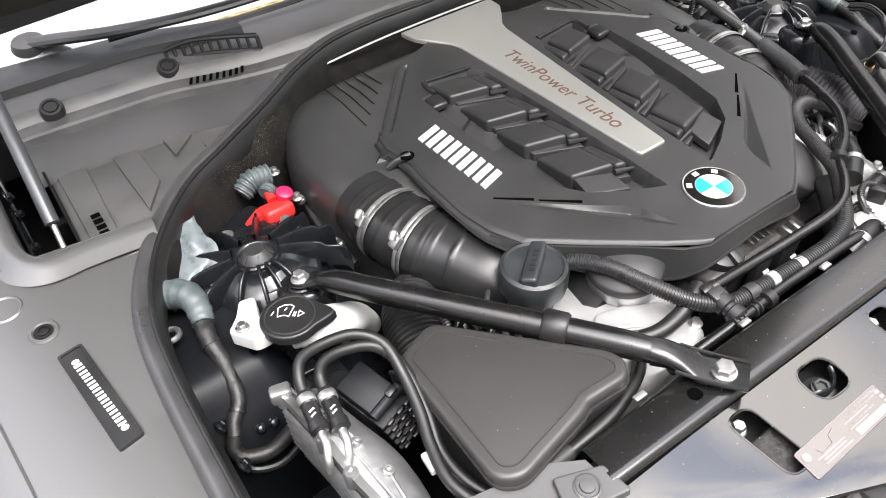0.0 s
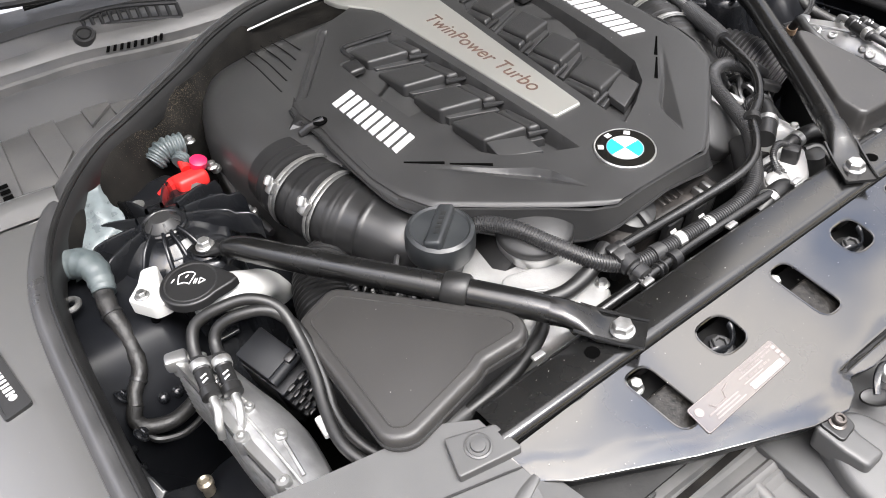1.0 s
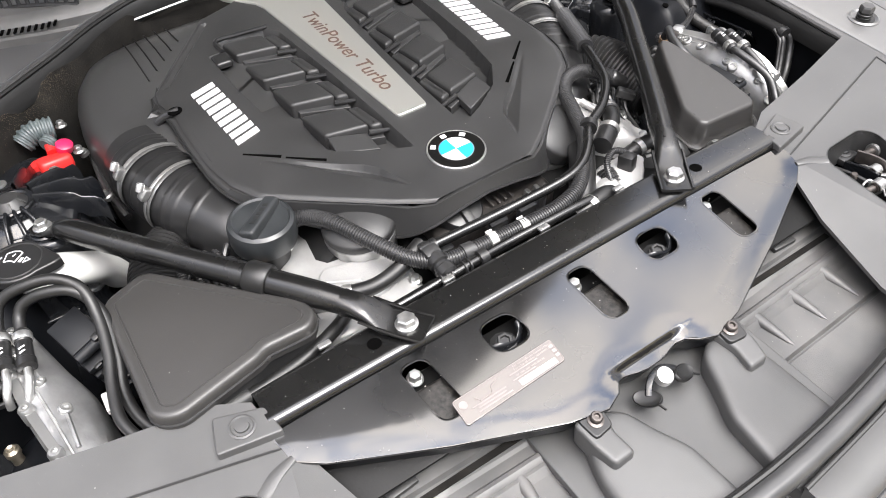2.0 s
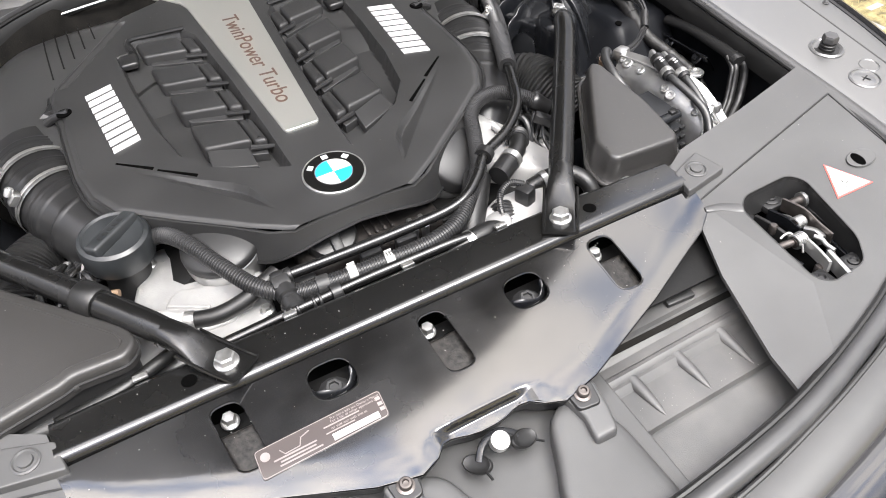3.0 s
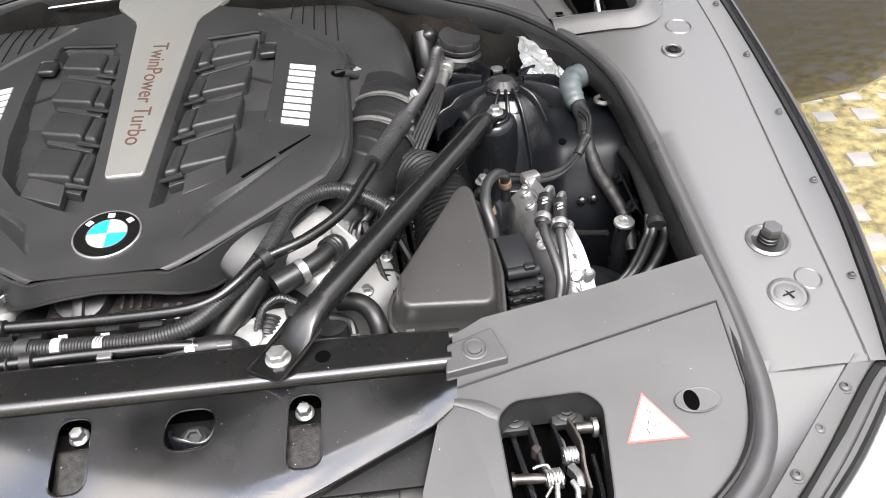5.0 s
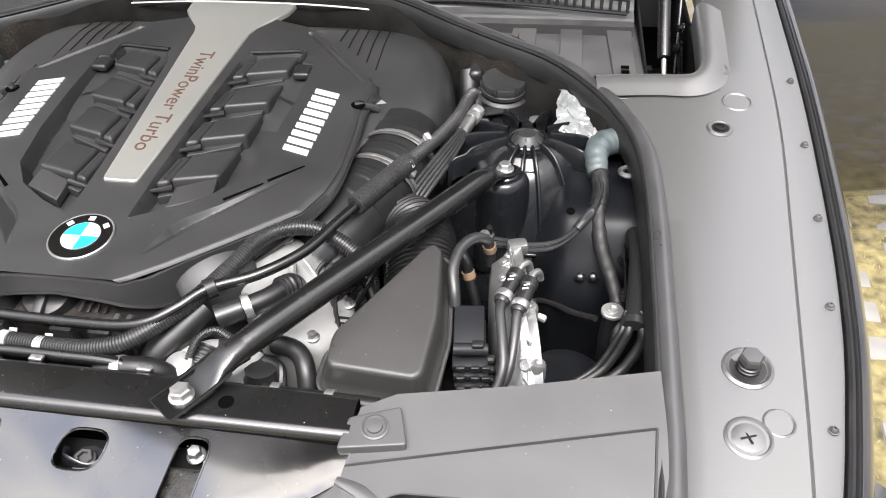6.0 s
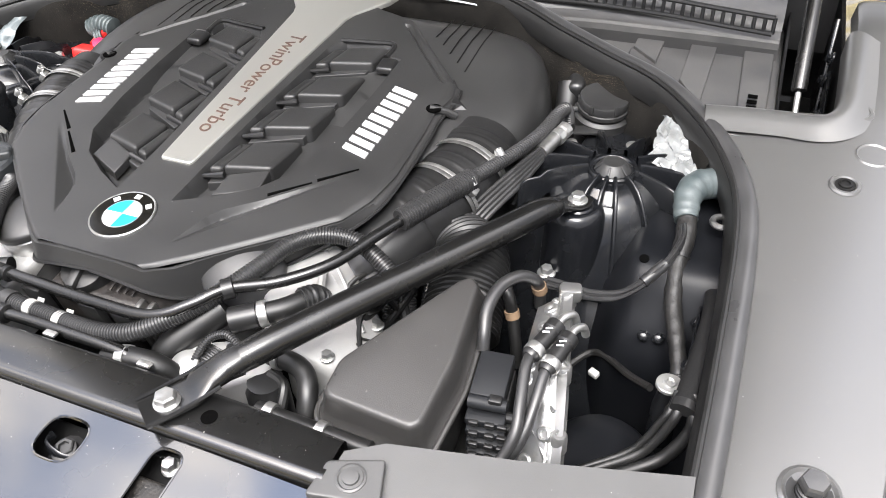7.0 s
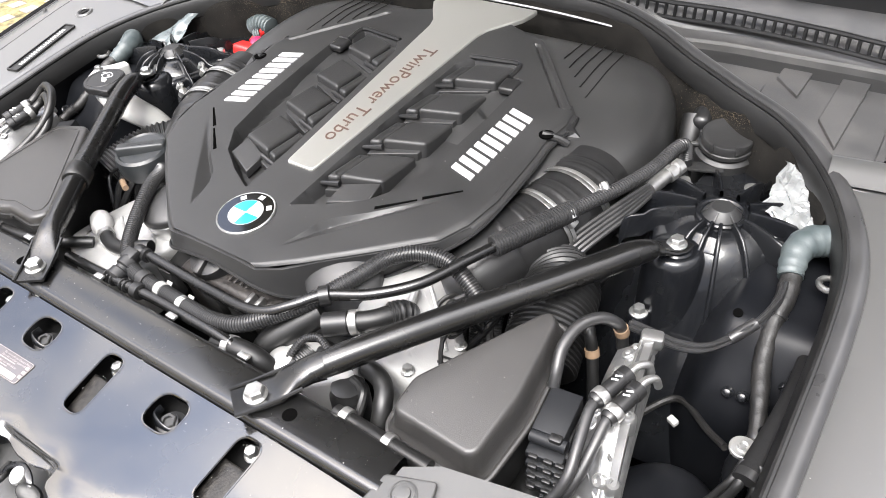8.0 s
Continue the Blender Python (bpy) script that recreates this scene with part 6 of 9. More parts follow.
def intake_plenum():
    """The rounded shroud behind and under the cover, from which the intake hoses leave."""
    shroud = thing("intake_plenum", "smooth black plastic intake plenum with fine lines behind the engine cover", "intake plenum")
    half = [(0.0, 0.625), (0.20, 0.625), (0.30, 0.612), (0.362, 0.575), (0.398, 0.50), (0.408, 0.42), (0.400, 0.33), (0.375, 0.26), (0.33, 0.215), (0.27, 0.19), (0.0, 0.19)]
    pts = smooth_path([V(x, y, 0) for x, y in half] + [V(-x, y, 0) for x, y in half[-2:0:-1]], 5, closed=True)
    rings = []
    for d, drop in ((-0.004, 0.20), (-0.002, 0.12), (0.0, 0.08), (0.004, 0.055), (0.012, 0.034), (0.026, 0.018), (0.045, 0.008), (0.07, 0.002)):
        ring = []
        for p in inset(pts, d):
            y = p.y
            ring.append(V(p.x, y, along([(0.19, 0.925), (0.36, 0.952), (0.50, 0.966), (0.625, 0.962)], y) - drop))
        rings.append(ring)
    for f in (0.85, 0.7, 0.5, 0.3, 0.1):
        rings.append([V(p.x * f, 0.41 + (p.y - 0.41) * f, along([(0.19, 0.925), (0.36, 0.952), (0.50, 0.966), (0.625, 0.962)], 0.41 + (p.y - 0.41) * f) - 0.001) for p in rings[7]])
    bm = bmesh.new()
    rings_up(bm, rings, top=True, bottom=False)
    part("shroud", bm, PLENUM, shroud, angle=80)
    for s in (1, -1):
        for k in range(5):
            a = V(s * (0.204 + 0.019 * k), 0.578 - 0.003 * k, 0)
            b = V(s * (0.204 + 0.020 * k), 0.500 - 0.021 * k, 0)
            z = lambda p: along([(0.19, 0.925), (0.36, 0.952), (0.50, 0.966), (0.625, 0.962)], p.y) - along([(0.20, 0.001), (0.26, 0.0015), (0.30, 0.003), (0.36, 0.02)], abs(p.x)) - 0.012 * max(0, p.y - 0.575) / 0.03 + 0.0016
            bm = bmesh.new()
            sweep(bm, [V(p.x, p.y, z(p)) for p in [a.lerp(b, t / 8) for t in range(9)]], 0.0013, 5, flat=0.5)
            part("fine_line", bm, VOID, shroud)
        # raised spear beside the cover
        bm = bmesh.new()
        rings_up(bm, [[V(s * x, y, z) for x, y, z in q] for q in (((0.296, 0.345, 0.95), (0.296, 0.318, 0.94), (0.345, 0.322, 0.93)), ((0.298, 0.340, 0.958), (0.299, 0.325, 0.955), (0.312, 0.330, 0.95)))])
        part("spear", bm, PLASTIC_SMOOTH, shroud)
        # stay bracket at the shroud's flank
        bm = bmesh.new()
        sweep(bm, smooth_path([V(s * 0.405, 0.44, 0.86), V(s * 0.412, 0.36, 0.845), V(s * 0.405, 0.28, 0.83)], 6), 0.006, 8)
        part("flange_bead", bm, PLASTIC, shroud)
        for y, z in ((0.42, 0.875), (0.30, 0.86)):
            bm = bmesh.new()
            lathe(bm, [(0.008, 0), (0.008, 0.006), (0.005, 0.008), (0.004, 0.016), (0.002, 0.017)], (s * 0.416, y, z), (s * 0.3, 0, 1), 12)
            part("stud", bm, STEEL, shroud)
    # bright strip of metal along the rear edge
    bm = bmesh.new()
    sweep(bm, smooth_path([V(-0.24, 0.627, 0.972), V(-0.10, 0.632, 0.977), V(0.10, 0.632, 0.977), V(0.24, 0.627, 0.972)], 6), 0.0022, 6)
    part("metal_edge", bm, CHROME, shroud, "thin bright metal edge")


intake_plenum()


def intake_hose(s):
    hose = thing("intake_hose", "black rubber intake hose with two steel hose clamps", "intake hose", "intake hoses")
    path = even(smooth_path([V(s * x, y, z) for x, y, z in ((0.345, 0.320, 0.890), (0.345, 0.26, 0.886), (0.330, 0.195, 0.878), (0.300, 0.128, 0.866), (0.284, 0.094, 0.853), (0.262, 0.066, 0.815), (0.250, 0.05, 0.765))], 10), 0.003)
    n = len(path)

    def radius(i, count):
        t = i / (n - 1)
        r = 0.060 - 0.010 * t
        for at in (0.085, 0.105, 0.125, 0.245, 0.265, 0.285, 0.405, 0.425, 0.445, 0.53, 0.76):
            r += 0.0022 * math.exp(-((t - at) / 0.006) ** 2)
        return r
    bm = bmesh.new()
    sweep(bm, path, radius, 36, flat=0.92)
    part("hose", bm, PLASTIC_SMOOTH, hose, angle=60)
    for at in (0.185, 0.345):
        i = int(at * (n - 1))
        clamp = None
        for off in (-1, 1):
            bm = bmesh.new()
            sweep(bm, [path[i + off - 1], path[i + off], path[i + off + 1]], lambda k, c: 0.0620 - 0.010 * at + (0.0016 if k == 1 else 0.0008), 36, flat=0.92, caps=False)
            band = part("clamp_band", bm, CHROME if off < 0 else STEEL, clamp or hose, "bright steel clamp band")
            clamp = clamp or band
        d = (path[i + 1] - path[i]).normalized()
        side = d.cross(V(0, 0, 1)).normalized()
        side = side if side.x * s > 0 else -side
        out = (side * 0.80 + V(0, 0, 0.60)).normalized()
        at_p = path[i] + out * 0.0625
        turn = V(0, 0, 1).rotation_difference(out).to_matrix().to_4x4()
        bm = bmesh.new()
        box(bm, Matrix.Translation(at_p) @ turn, 0.020, 0.014, 0.011, 0.003)
        part("clamp_housing", bm, CHROME, clamp)
        bm = bmesh.new()
        lathe(bm, [(0.0058, 0), (0.0058, 0.010), (0.0048, 0.0115), (0.003, 0.0115), (0.0025, 0.009)], at_p + out * 0.006 + V(0, 0, 0.004), (side * -0.5 + V(0, 0, 0.8)), 12)
        part("clamp_screw", bm, CHROME, clamp)
    return hose


for side in (1, -1):
    intake_hose(side)


def turbo_inlet(s):
    """Round dome under the cover's front corner with a bright band below it."""
    dome = thing("inlet_dome", "round black plastic inlet dome with a bright metal band", "inlet dome", "inlet domes")
    at = V(0.174, -0.030, 0.892) if s > 0 else V(-0.166, -0.026, 0.893)
    axis = (V(0.28, -0.52, 0.80) if s > 0 else V(-0.10, -0.16, 1.0)).normalized()
    bm = bmesh.new()
    skirt = -0.024 if s > 0 else -0.010
    lathe(bm, [(0.050, skirt), (0.050, -0.004), (0.0492, -0.001), (0.047, 0.001), (0.041, 0.0045), (0.030, 0.009), (0.018, 0.012), (0.003, 0.0135)], at, axis, 48)
    part("cap", bm, PLASTIC, dome, angle=40)
    bm = bmesh.new()
    lathe(bm, [(0.046, -0.060), (0.0485, skirt - 0.020), (0.0495, skirt - 0.017), (0.0495, skirt - 0.003), (0.047, skirt)], at, axis, 48)
    part("band", bm, ALLOY_BRIGHT, dome, "bright printed metal band")


for side in (1, -1):
    turbo_inlet(side)


ALLOY_CAST = material("pale_matt_cast_alloy", (0.33, 0.328, 0.322), 0.42, metal=0.35, bump=0.5, fine=420, scale=22, vary=0.18)


ALLOY_PALE = material("pale_blasted_alloy", (0.38, 0.376, 0.37), 0.5, metal=0.2, bump=0.3, fine=500, scale=18, vary=0.08)


def casting(s):
    """Bright alloy housings in front of each bank."""
    cast = thing("alloy_housing", "pale cast aluminium housing with bolted edges", "alloy housing", "alloy housings")
    if s < 0:
        poly, deep = [(-0.262, 0.050), (-0.180, 0.062), (-0.128, 0.012), (-0.130, -0.070), (-0.138, -0.140), (-0.185, -0.168), (-0.262, -0.156), (-0.312, -0.130), (-0.306, -0.070), (-0.286, -0.015)], 0.09
        level = lambda x, y: 0.856 + 0.06 * y - 0.10 * max(0, -x - 0.25)
    else:
        poly, deep = [(0.190, 0.040), (0.225, 0.068), (0.256, 0.066), (0.300, 0.034), (0.338, 0.002), (0.348, -0.040), (0.322, -0.088), (0.270, -0.100), (0.205, -0.05)], 0.10
        level = lambda x, y: 0.884 - 0.62 * max(0, x - 0.255) + 0.10 * min(0, y)
    bm = bmesh.new()
    out = rounded([V(*p) for p in poly], 0.016, 4)
    rings = []
    for d, h in ((0.0, -deep), (0.0, -0.016), (0.001, -0.008), (0.004, -0.003), (0.009, -0.0005), (0.020, 0.0), (0.034, 0.002)):
        rings.append([V(p.x, p.y, level(p.x, p.y) + h + 0.0012 * noise.noise(V(p.x * 40, p.y * 40, h * 30))) for p in inset(out, d)])
    rings_up(bm, rings)
    part("body", bm, ALLOY_CAST if s < 0 else ALLOY_PALE, cast, angle=45)
    bm = bmesh.new()
    if s < 0:
        slab(bm, [V(*p) for p in ((-0.264, -0.100), (-0.254, -0.062), (-0.236, -0.042), (-0.190, -0.056), (-0.150, -0.080), (-0.152, -0.112), (-0.190, -0.128), (-0.235, -0.122))], lambda x, y: level(x, y) + 0.006, 0.012, 0.004, 0.012)
        sweep(bm, [V(-0.250, -0.066, 0.8580), V(-0.205, -0.094, 0.8568)], 0.0024, 8)
    else:
        sweep(bm, smooth_path([V(0.235, 0.052, 0.885), V(0.275, 0.022, 0.872), V(0.325, -0.025, 0.838)], 5), 0.0028, 8)
        sweep(bm, smooth_path([V(0.262, -0.06, 0.876), V(0.268, -0.025, 0.875), V(0.258, 0.012, 0.884)], 5), 0.006, 10)
    part("raised_casting", bm, ALLOY_CAST, cast)
    for x, y, z in (((-0.252, 0.026, 0.856), (-0.146, -0.128, 0.847)) if s < 0 else ((0.332, -0.006, 0.834), (0.306, -0.078, 0.843), (0.238, 0.054, 0.884))):
        bm = bmesh.new()
        hex_bolt(bm, (x, y, z), (0, 0, 1), 0.006, 0.009, 0.006)
        part("bolt", bm, CHROME, cast)
    if s > 0:
        for r in range(2):
            bm = bmesh.new()
            box(bm, pose(0.334 - 0.004 * r, -0.030 - 0.010 * r, 0.834, 0, 32, 35), 0.022 - 0.006 * r, 0.0035, 0.001, 0.0)
            part("stamped_bar", bm, PLASTIC, cast)
    else:
        # brown-banded hose stub on the housing
        bm = bmesh.new()
        sweep(bm, smooth_path([V(-0.232, -0.107, 0.860), V(-0.200, -0.118, 0.862), V(-0.165, -0.118, 0.868), V(-0.138, -0.112, 0.877), V(-0.12, -0.105, 0.879)], 6), 0.0105, 14)
        part("hose_stub", bm, RUBBER, cast)
        bm = bmesh.new()
        lathe(bm, [(0.015, -0.012), (0.0165, 0.0), (0.0165, 0.016), (0.013, 0.024), (0.012, 0.034), (0.009, 0.036)], V(-0.268, -0.090, 0.858), V(0.85, -0.42, 0.05), 20)
        part("nozzle", bm, ALLOY_PALE, cast)
        bm = bmesh.new()
        sweep(bm, [V(-0.236, -0.105, 0.860), V(-0.226, -0.109, 0.860)], 0.0122, 16)
        part("hose_clip", bm, CHROME, cast)


for side in (1, -1):
    casting(side)


CASE_BROWN = material("grimy_brown_black_plastic", (0.012, 0.0105, 0.0098), 0.42, bump=0.9, fine=260, scale=45, vary=0.5, tint=(0.024, 0.021, 0.0195))


def front_of_engine():
    """Belt cover, filler cap and alloy legs seen below the cover's front edge."""
    gear = thing("front_engine_case", "black plastic front engine case with a ribbed round cap", "engine case")
    bm = bmesh.new()
    box(bm, pose(0.015, -0.045, 0.812, 8), 0.20, 0.10, 0.10, 0.012, 3)
    part("case", bm, CASE_BROWN, gear)
    bm = bmesh.new()
    lathe(bm, [(0.034, 0), (0.034, 0.018), (0.031, 0.024), (0.022, 0.026), (0.004, 0.026)], (-0.035, -0.062, 0.856), (0, -0.5, 1), 26)
    part("round_cap", bm, PLASTIC_SMOOTH, gear)
    bm = bmesh.new()
    box(bm, pose(-0.035, -0.078, 0.878, 28), 0.014, 0.056, 0.012, 0.004)
    part("cap_grip", bm, PLASTIC, gear)
    for k in range(4):
        bm = bmesh.new()
        box(bm, pose(0.012 + 0.011 * k, -0.074, 0.8655, 14, 0, 0), 0.004, 0.026, 0.002, 0.0006)
        part("raised_bar", bm, CASE_BROWN, gear)
    for x in (0.066, 0.082):
        bm = bmesh.new()
        box(bm, pose(x, -0.094, 0.826, 10), 0.008, 0.026, 0.08, 0.003)
        part("alloy_leg", bm, STEEL, gear)
    for x in (-0.09, 0.0, 0.05):
        bm = bmesh.new()
        box(bm, pose(x, -0.108, 0.835, 10), 0.030, 0.012, 0.05, 0.004)
        part("rib_block", bm, PLASTIC, gear)


front_of_engine()


# ---- pipes along the front of the engine ----
def front_pipes():
    upper = thing("coolant_pipe", "satin black coolant pipe running along the front of the engine", "pipe", "front pipes")
    pts = [(-0.122, -0.118, 0.880), (-0.037, -0.122, 0.881), (0.033, -0.127, 0.885), (0.100, -0.131, 0.891), (0.135, -0.125, 0.897), (0.162, -0.107, 0.905), (0.190, -0.079, 0.912), (0.240, -0.052, 0.915), (0.285, -0.010, 0.92), (0.312, 0.045, 0.925), (0.330, 0.088, 0.926)]
    part("pipe", tube([V(*p) for p in pts], 0.0072, 12), TUBE_BLACK, upper)
    sleeve = [(0.328, 0.084, 0.926), (0.345, 0.120, 0.927), (0.378, 0.195, 0.926)]
    part("ribbed_sleeve", ribbed([V(*p) for p in sleeve], 0.0145, 0.0016, 0.004, 16), HOSE, upper)
    tail = [(0.378, 0.195, 0.926), (0.41, 0.270, 0.926), (0.430, 0.330, 0.928), (0.440, 0.375, 0.934), (0.446, 0.400, 0.930), (0.448, 0.410, 0.90)]
    part("ribbed_tail", ribbed([V(*p) for p in tail], 0.0098, 0.0012, 0.004, 14), HOSE, upper)
    bm = bmesh.new()
    lathe(bm, [(0.0125, 0), (0.0125, 0.012), (0.010, 0.013)], V(0.186, -0.082, 0.911), V(0.75, 0.65, 0.05), 16)
    part("pipe_clip", bm, PLASTIC_SMOOTH, upper)

    line = thing("braided_line", "grey braided hose bundle with a bright union behind the intake hose", "hose")
    for k in range(5):
        o = 0.0042 * (k - 2)
        pts = [(0.446 + o * 0.3, 0.322, 0.918 - o * 0.4), (0.425 + o * 0.7, 0.262, 0.905 - o), (0.395 + o, 0.195, 0.885 - o), (0.372 + o, 0.15, 0.86 - o)]
        part("line", tube([V(*p) for p in pts], 0.0036, 8), HOSE, line)
    bm = bmesh.new()
    sweep(bm, [V(0.438, 0.302, 0.914), V(0.449, 0.335, 0.921)], 0.0105, 14)
    part("sleeve", bm, STEEL, line)
    bm = bmesh.new()
    lathe(bm, [(0.008, 0), (0.012, 0.002), (0.012, 0.011), (0.009, 0.013), (0.009, 0.016), (0.0115, 0.018), (0.0115, 0.027), (0.006, 0.029)], V(0.449, 0.332, 0.920), V(0.35, 1, 0.2), 10)
    part("union", bm, CHROME, line, "bright threaded union")

    lower = thing("coolant_pipe", "satin black lower coolant pipe with a ribbed joint", "pipe", "front pipes")
    pts = [(-0.235, -0.168, 0.862), (-0.163, -0.170, 0.868), (-0.111, -0.171, 0.872), (-0.035, -0.168, 0.872), (0.032, -0.170, 0.874), (0.095, -0.172, 0.875), (0.122, -0.174, 0.870), (0.125, -0.178, 0.85)]
    part("pipe", tube([V(*p) for p in pts], 0.0072, 12), TUBE_BLACK, lower)
    bm = bmesh.new()
    lathe(bm, [(0.0115, 0), (0.0115, 0.012), (0.009, 0.013)], V(-0.075, -0.170, 0.872), V(1, 0.02, 0), 14)
    part("pipe_clip", bm, PLASTIC_SMOOTH, lower)
    for x in (-0.135, -0.1275, -0.12, -0.1, -0.092):
        bm = bmesh.new()
        lathe(bm, [(0.0075, 0), (0.0095, 0.001), (0.0095, 0.003), (0.0075, 0.004)], V(x, -0.171, 0.8715), V(1, 0, 0), 12)
        part("joint_ring", bm, PLASTIC_SMOOTH, lower)
    # quick connector between the two pipes
    tee = thing("quick_connector", "black plastic quick connector joining the two coolant pipes", "pipe connector")
    bm = bmesh.new()
    lathe(bm, [(0.010, 0), (0.0135, 0.003), (0.0135, 0.014), (0.011, 0.016), (0.011, 0.020), (0.014, 0.022), (0.014, 0.034), (0.010, 0.038), (0.008, 0.046)], V(-0.120, -0.172, 0.872), V(-0.02, 1, 0.22), 18)
    part("barrel", bm, PLASTIC_SMOOTH, tee)
    bm = bmesh.new()
    lathe(bm, [(0.0095, 0), (0.0105, 0.004), (0.0105, 0.012), (0.009, 0.016), (0.010, 0.018), (0.010, 0.024), (0.007, 0.025)], V(-0.130, -0.119, 0.880), V(1, -0.05, 0.02), 16)
    part("elbow_end", bm, PLASTIC_SMOOTH, tee)
    bm = bmesh.new()
    box(bm, pose(-0.122, -0.135, 0.888, 12), 0.022, 0.018, 0.010, 0.003)
    part("latch", bm, PLASTIC, tee)

    loom = thing("corrugated_conduit", "corrugated black cable conduit with white tape bands round the engine front", "cable conduit")
    pts = [(-0.250, 0.018, 0.898), (-0.225, 0.010, 0.906), (-0.202, -0.028, 0.910), (-0.176, -0.078, 0.897), (-0.147, -0.122, 0.882), (-0.112, -0.145, 0.874), (-0.075, -0.151, 0.873), (-0.022, -0.154, 0.873),
           (0.032, -0.158, 0.875), (0.072, -0.158, 0.878), (0.110, -0.148, 0.883), (0.146, -0.118, 0.892), (0.177, -0.084, 0.903), (0.203, -0.030, 0.911), (0.220, 0.008, 0.917), (0.248, 0.034, 0.919), (0.284, 0.045, 0.914), (0.316, 0.038, 0.902), (0.340, 0.030, 0.888)]
    part("conduit", ribbed([V(*p) for p in pts], 0.0108, 0.0013, 0.0036, 16), HOSE, loom)
    for x, y in ((-0.040, -0.1525), (0.008, -0.1565)):
        bm = bmesh.new()
        sweep(bm, [V(x - 0.0055, y, 0.8735), V(x + 0.0055, y - 0.001, 0.8737)], 0.0109, 16)
        part("white_tape", bm, TAPE_PALE, loom, "white tape band")
        bm = bmesh.new()
        box(bm, pose(x + 0.003, y + 0.0115, 0.8775, 50, 0, 0), 0.010, 0.0055, 0.0014, 0.0004)
        part("tape_end", bm, TAPE_PALE, loom, "white tape end")
    bm = bmesh.new()
    sweep(bm, [V(-0.085, -0.150, 0.8735), V(-0.070, -0.1515, 0.8735)], 0.0122, 16)
    part("holder", bm, PLASTIC, loom)
    bm = bmesh.new()
    lathe(bm, [(0.012, 0), (0.014, 0.003), (0.014, 0.012), (0.012, 0.02), (0.012, 0.03)], V(0.336, 0.032, 0.890), V(0.7, -0.3, -0.5), 12)
    part("plug", bm, PLASTIC_SMOOTH, loom)


front_pipes()


CAP_GREY = material("weathered_black_cap", (0.0165, 0.0185, 0.020), 0.36, bump=0.15, fine=900, scale=30, tint=(0.023, 0.025, 0.0265))


def oil_filler():
    cap = thing("oil_filler_cap", "black ribbed oil filler cap with a raised grip", "oil cap")
    at, ax = V(-0.278, 0.023, 0.902), V(0.02, -0.12, 1).normalized()
    bm = bmesh.new()
    lathe(bm, [(0.038, -0.016), (0.043, -0.012), (0.0445, -0.004), (0.0445, 0.015), (0.0425, 0.0215), (0.038, 0.0245), (0.0355, 0.022), (0.004, 0.021)], at, ax, 48)
    part("body", bm, CAP_GREY, cap)
    bm = bmesh.new()
    box(bm, Matrix.Translation(at + ax * 0.024) @ pose(0, 0, 0, -6, 0, 40), 0.076, 0.021, 0.016, 0.004, 3)
    grip = part("grip", bm, CAP_GREY, cap)
    for k in range(5):
        bm = bmesh.new()
        p = at + ax * 0.0323 + V(math.cos(radians(40)), math.sin(radians(40)), 0) * (0.009 * (k - 2))
        box(bm, Matrix.Translation(p) @ pose(0, 0, 0, -6, 0, 40), 0.005, 0.007, 0.0008, 0.0)
        part("moulded_bar", bm, PLASTIC_SMOOTH, grip)
    bm = bmesh.new()
    lathe(bm, [(0.030, -0.09), (0.030, -0.02), (0.036, -0.014), (0.036, -0.010)], at, ax, 30)
    part("neck", bm, PLASTIC, cap)
    bm = bmesh.new()
    sweep(bm, [V(-0.318, -0.01, 0.868), V(-0.296, -0.02, 0.868)], 0.005, 8)
    part("strap", bm, BROWN_CLIP, cap)


oil_filler()


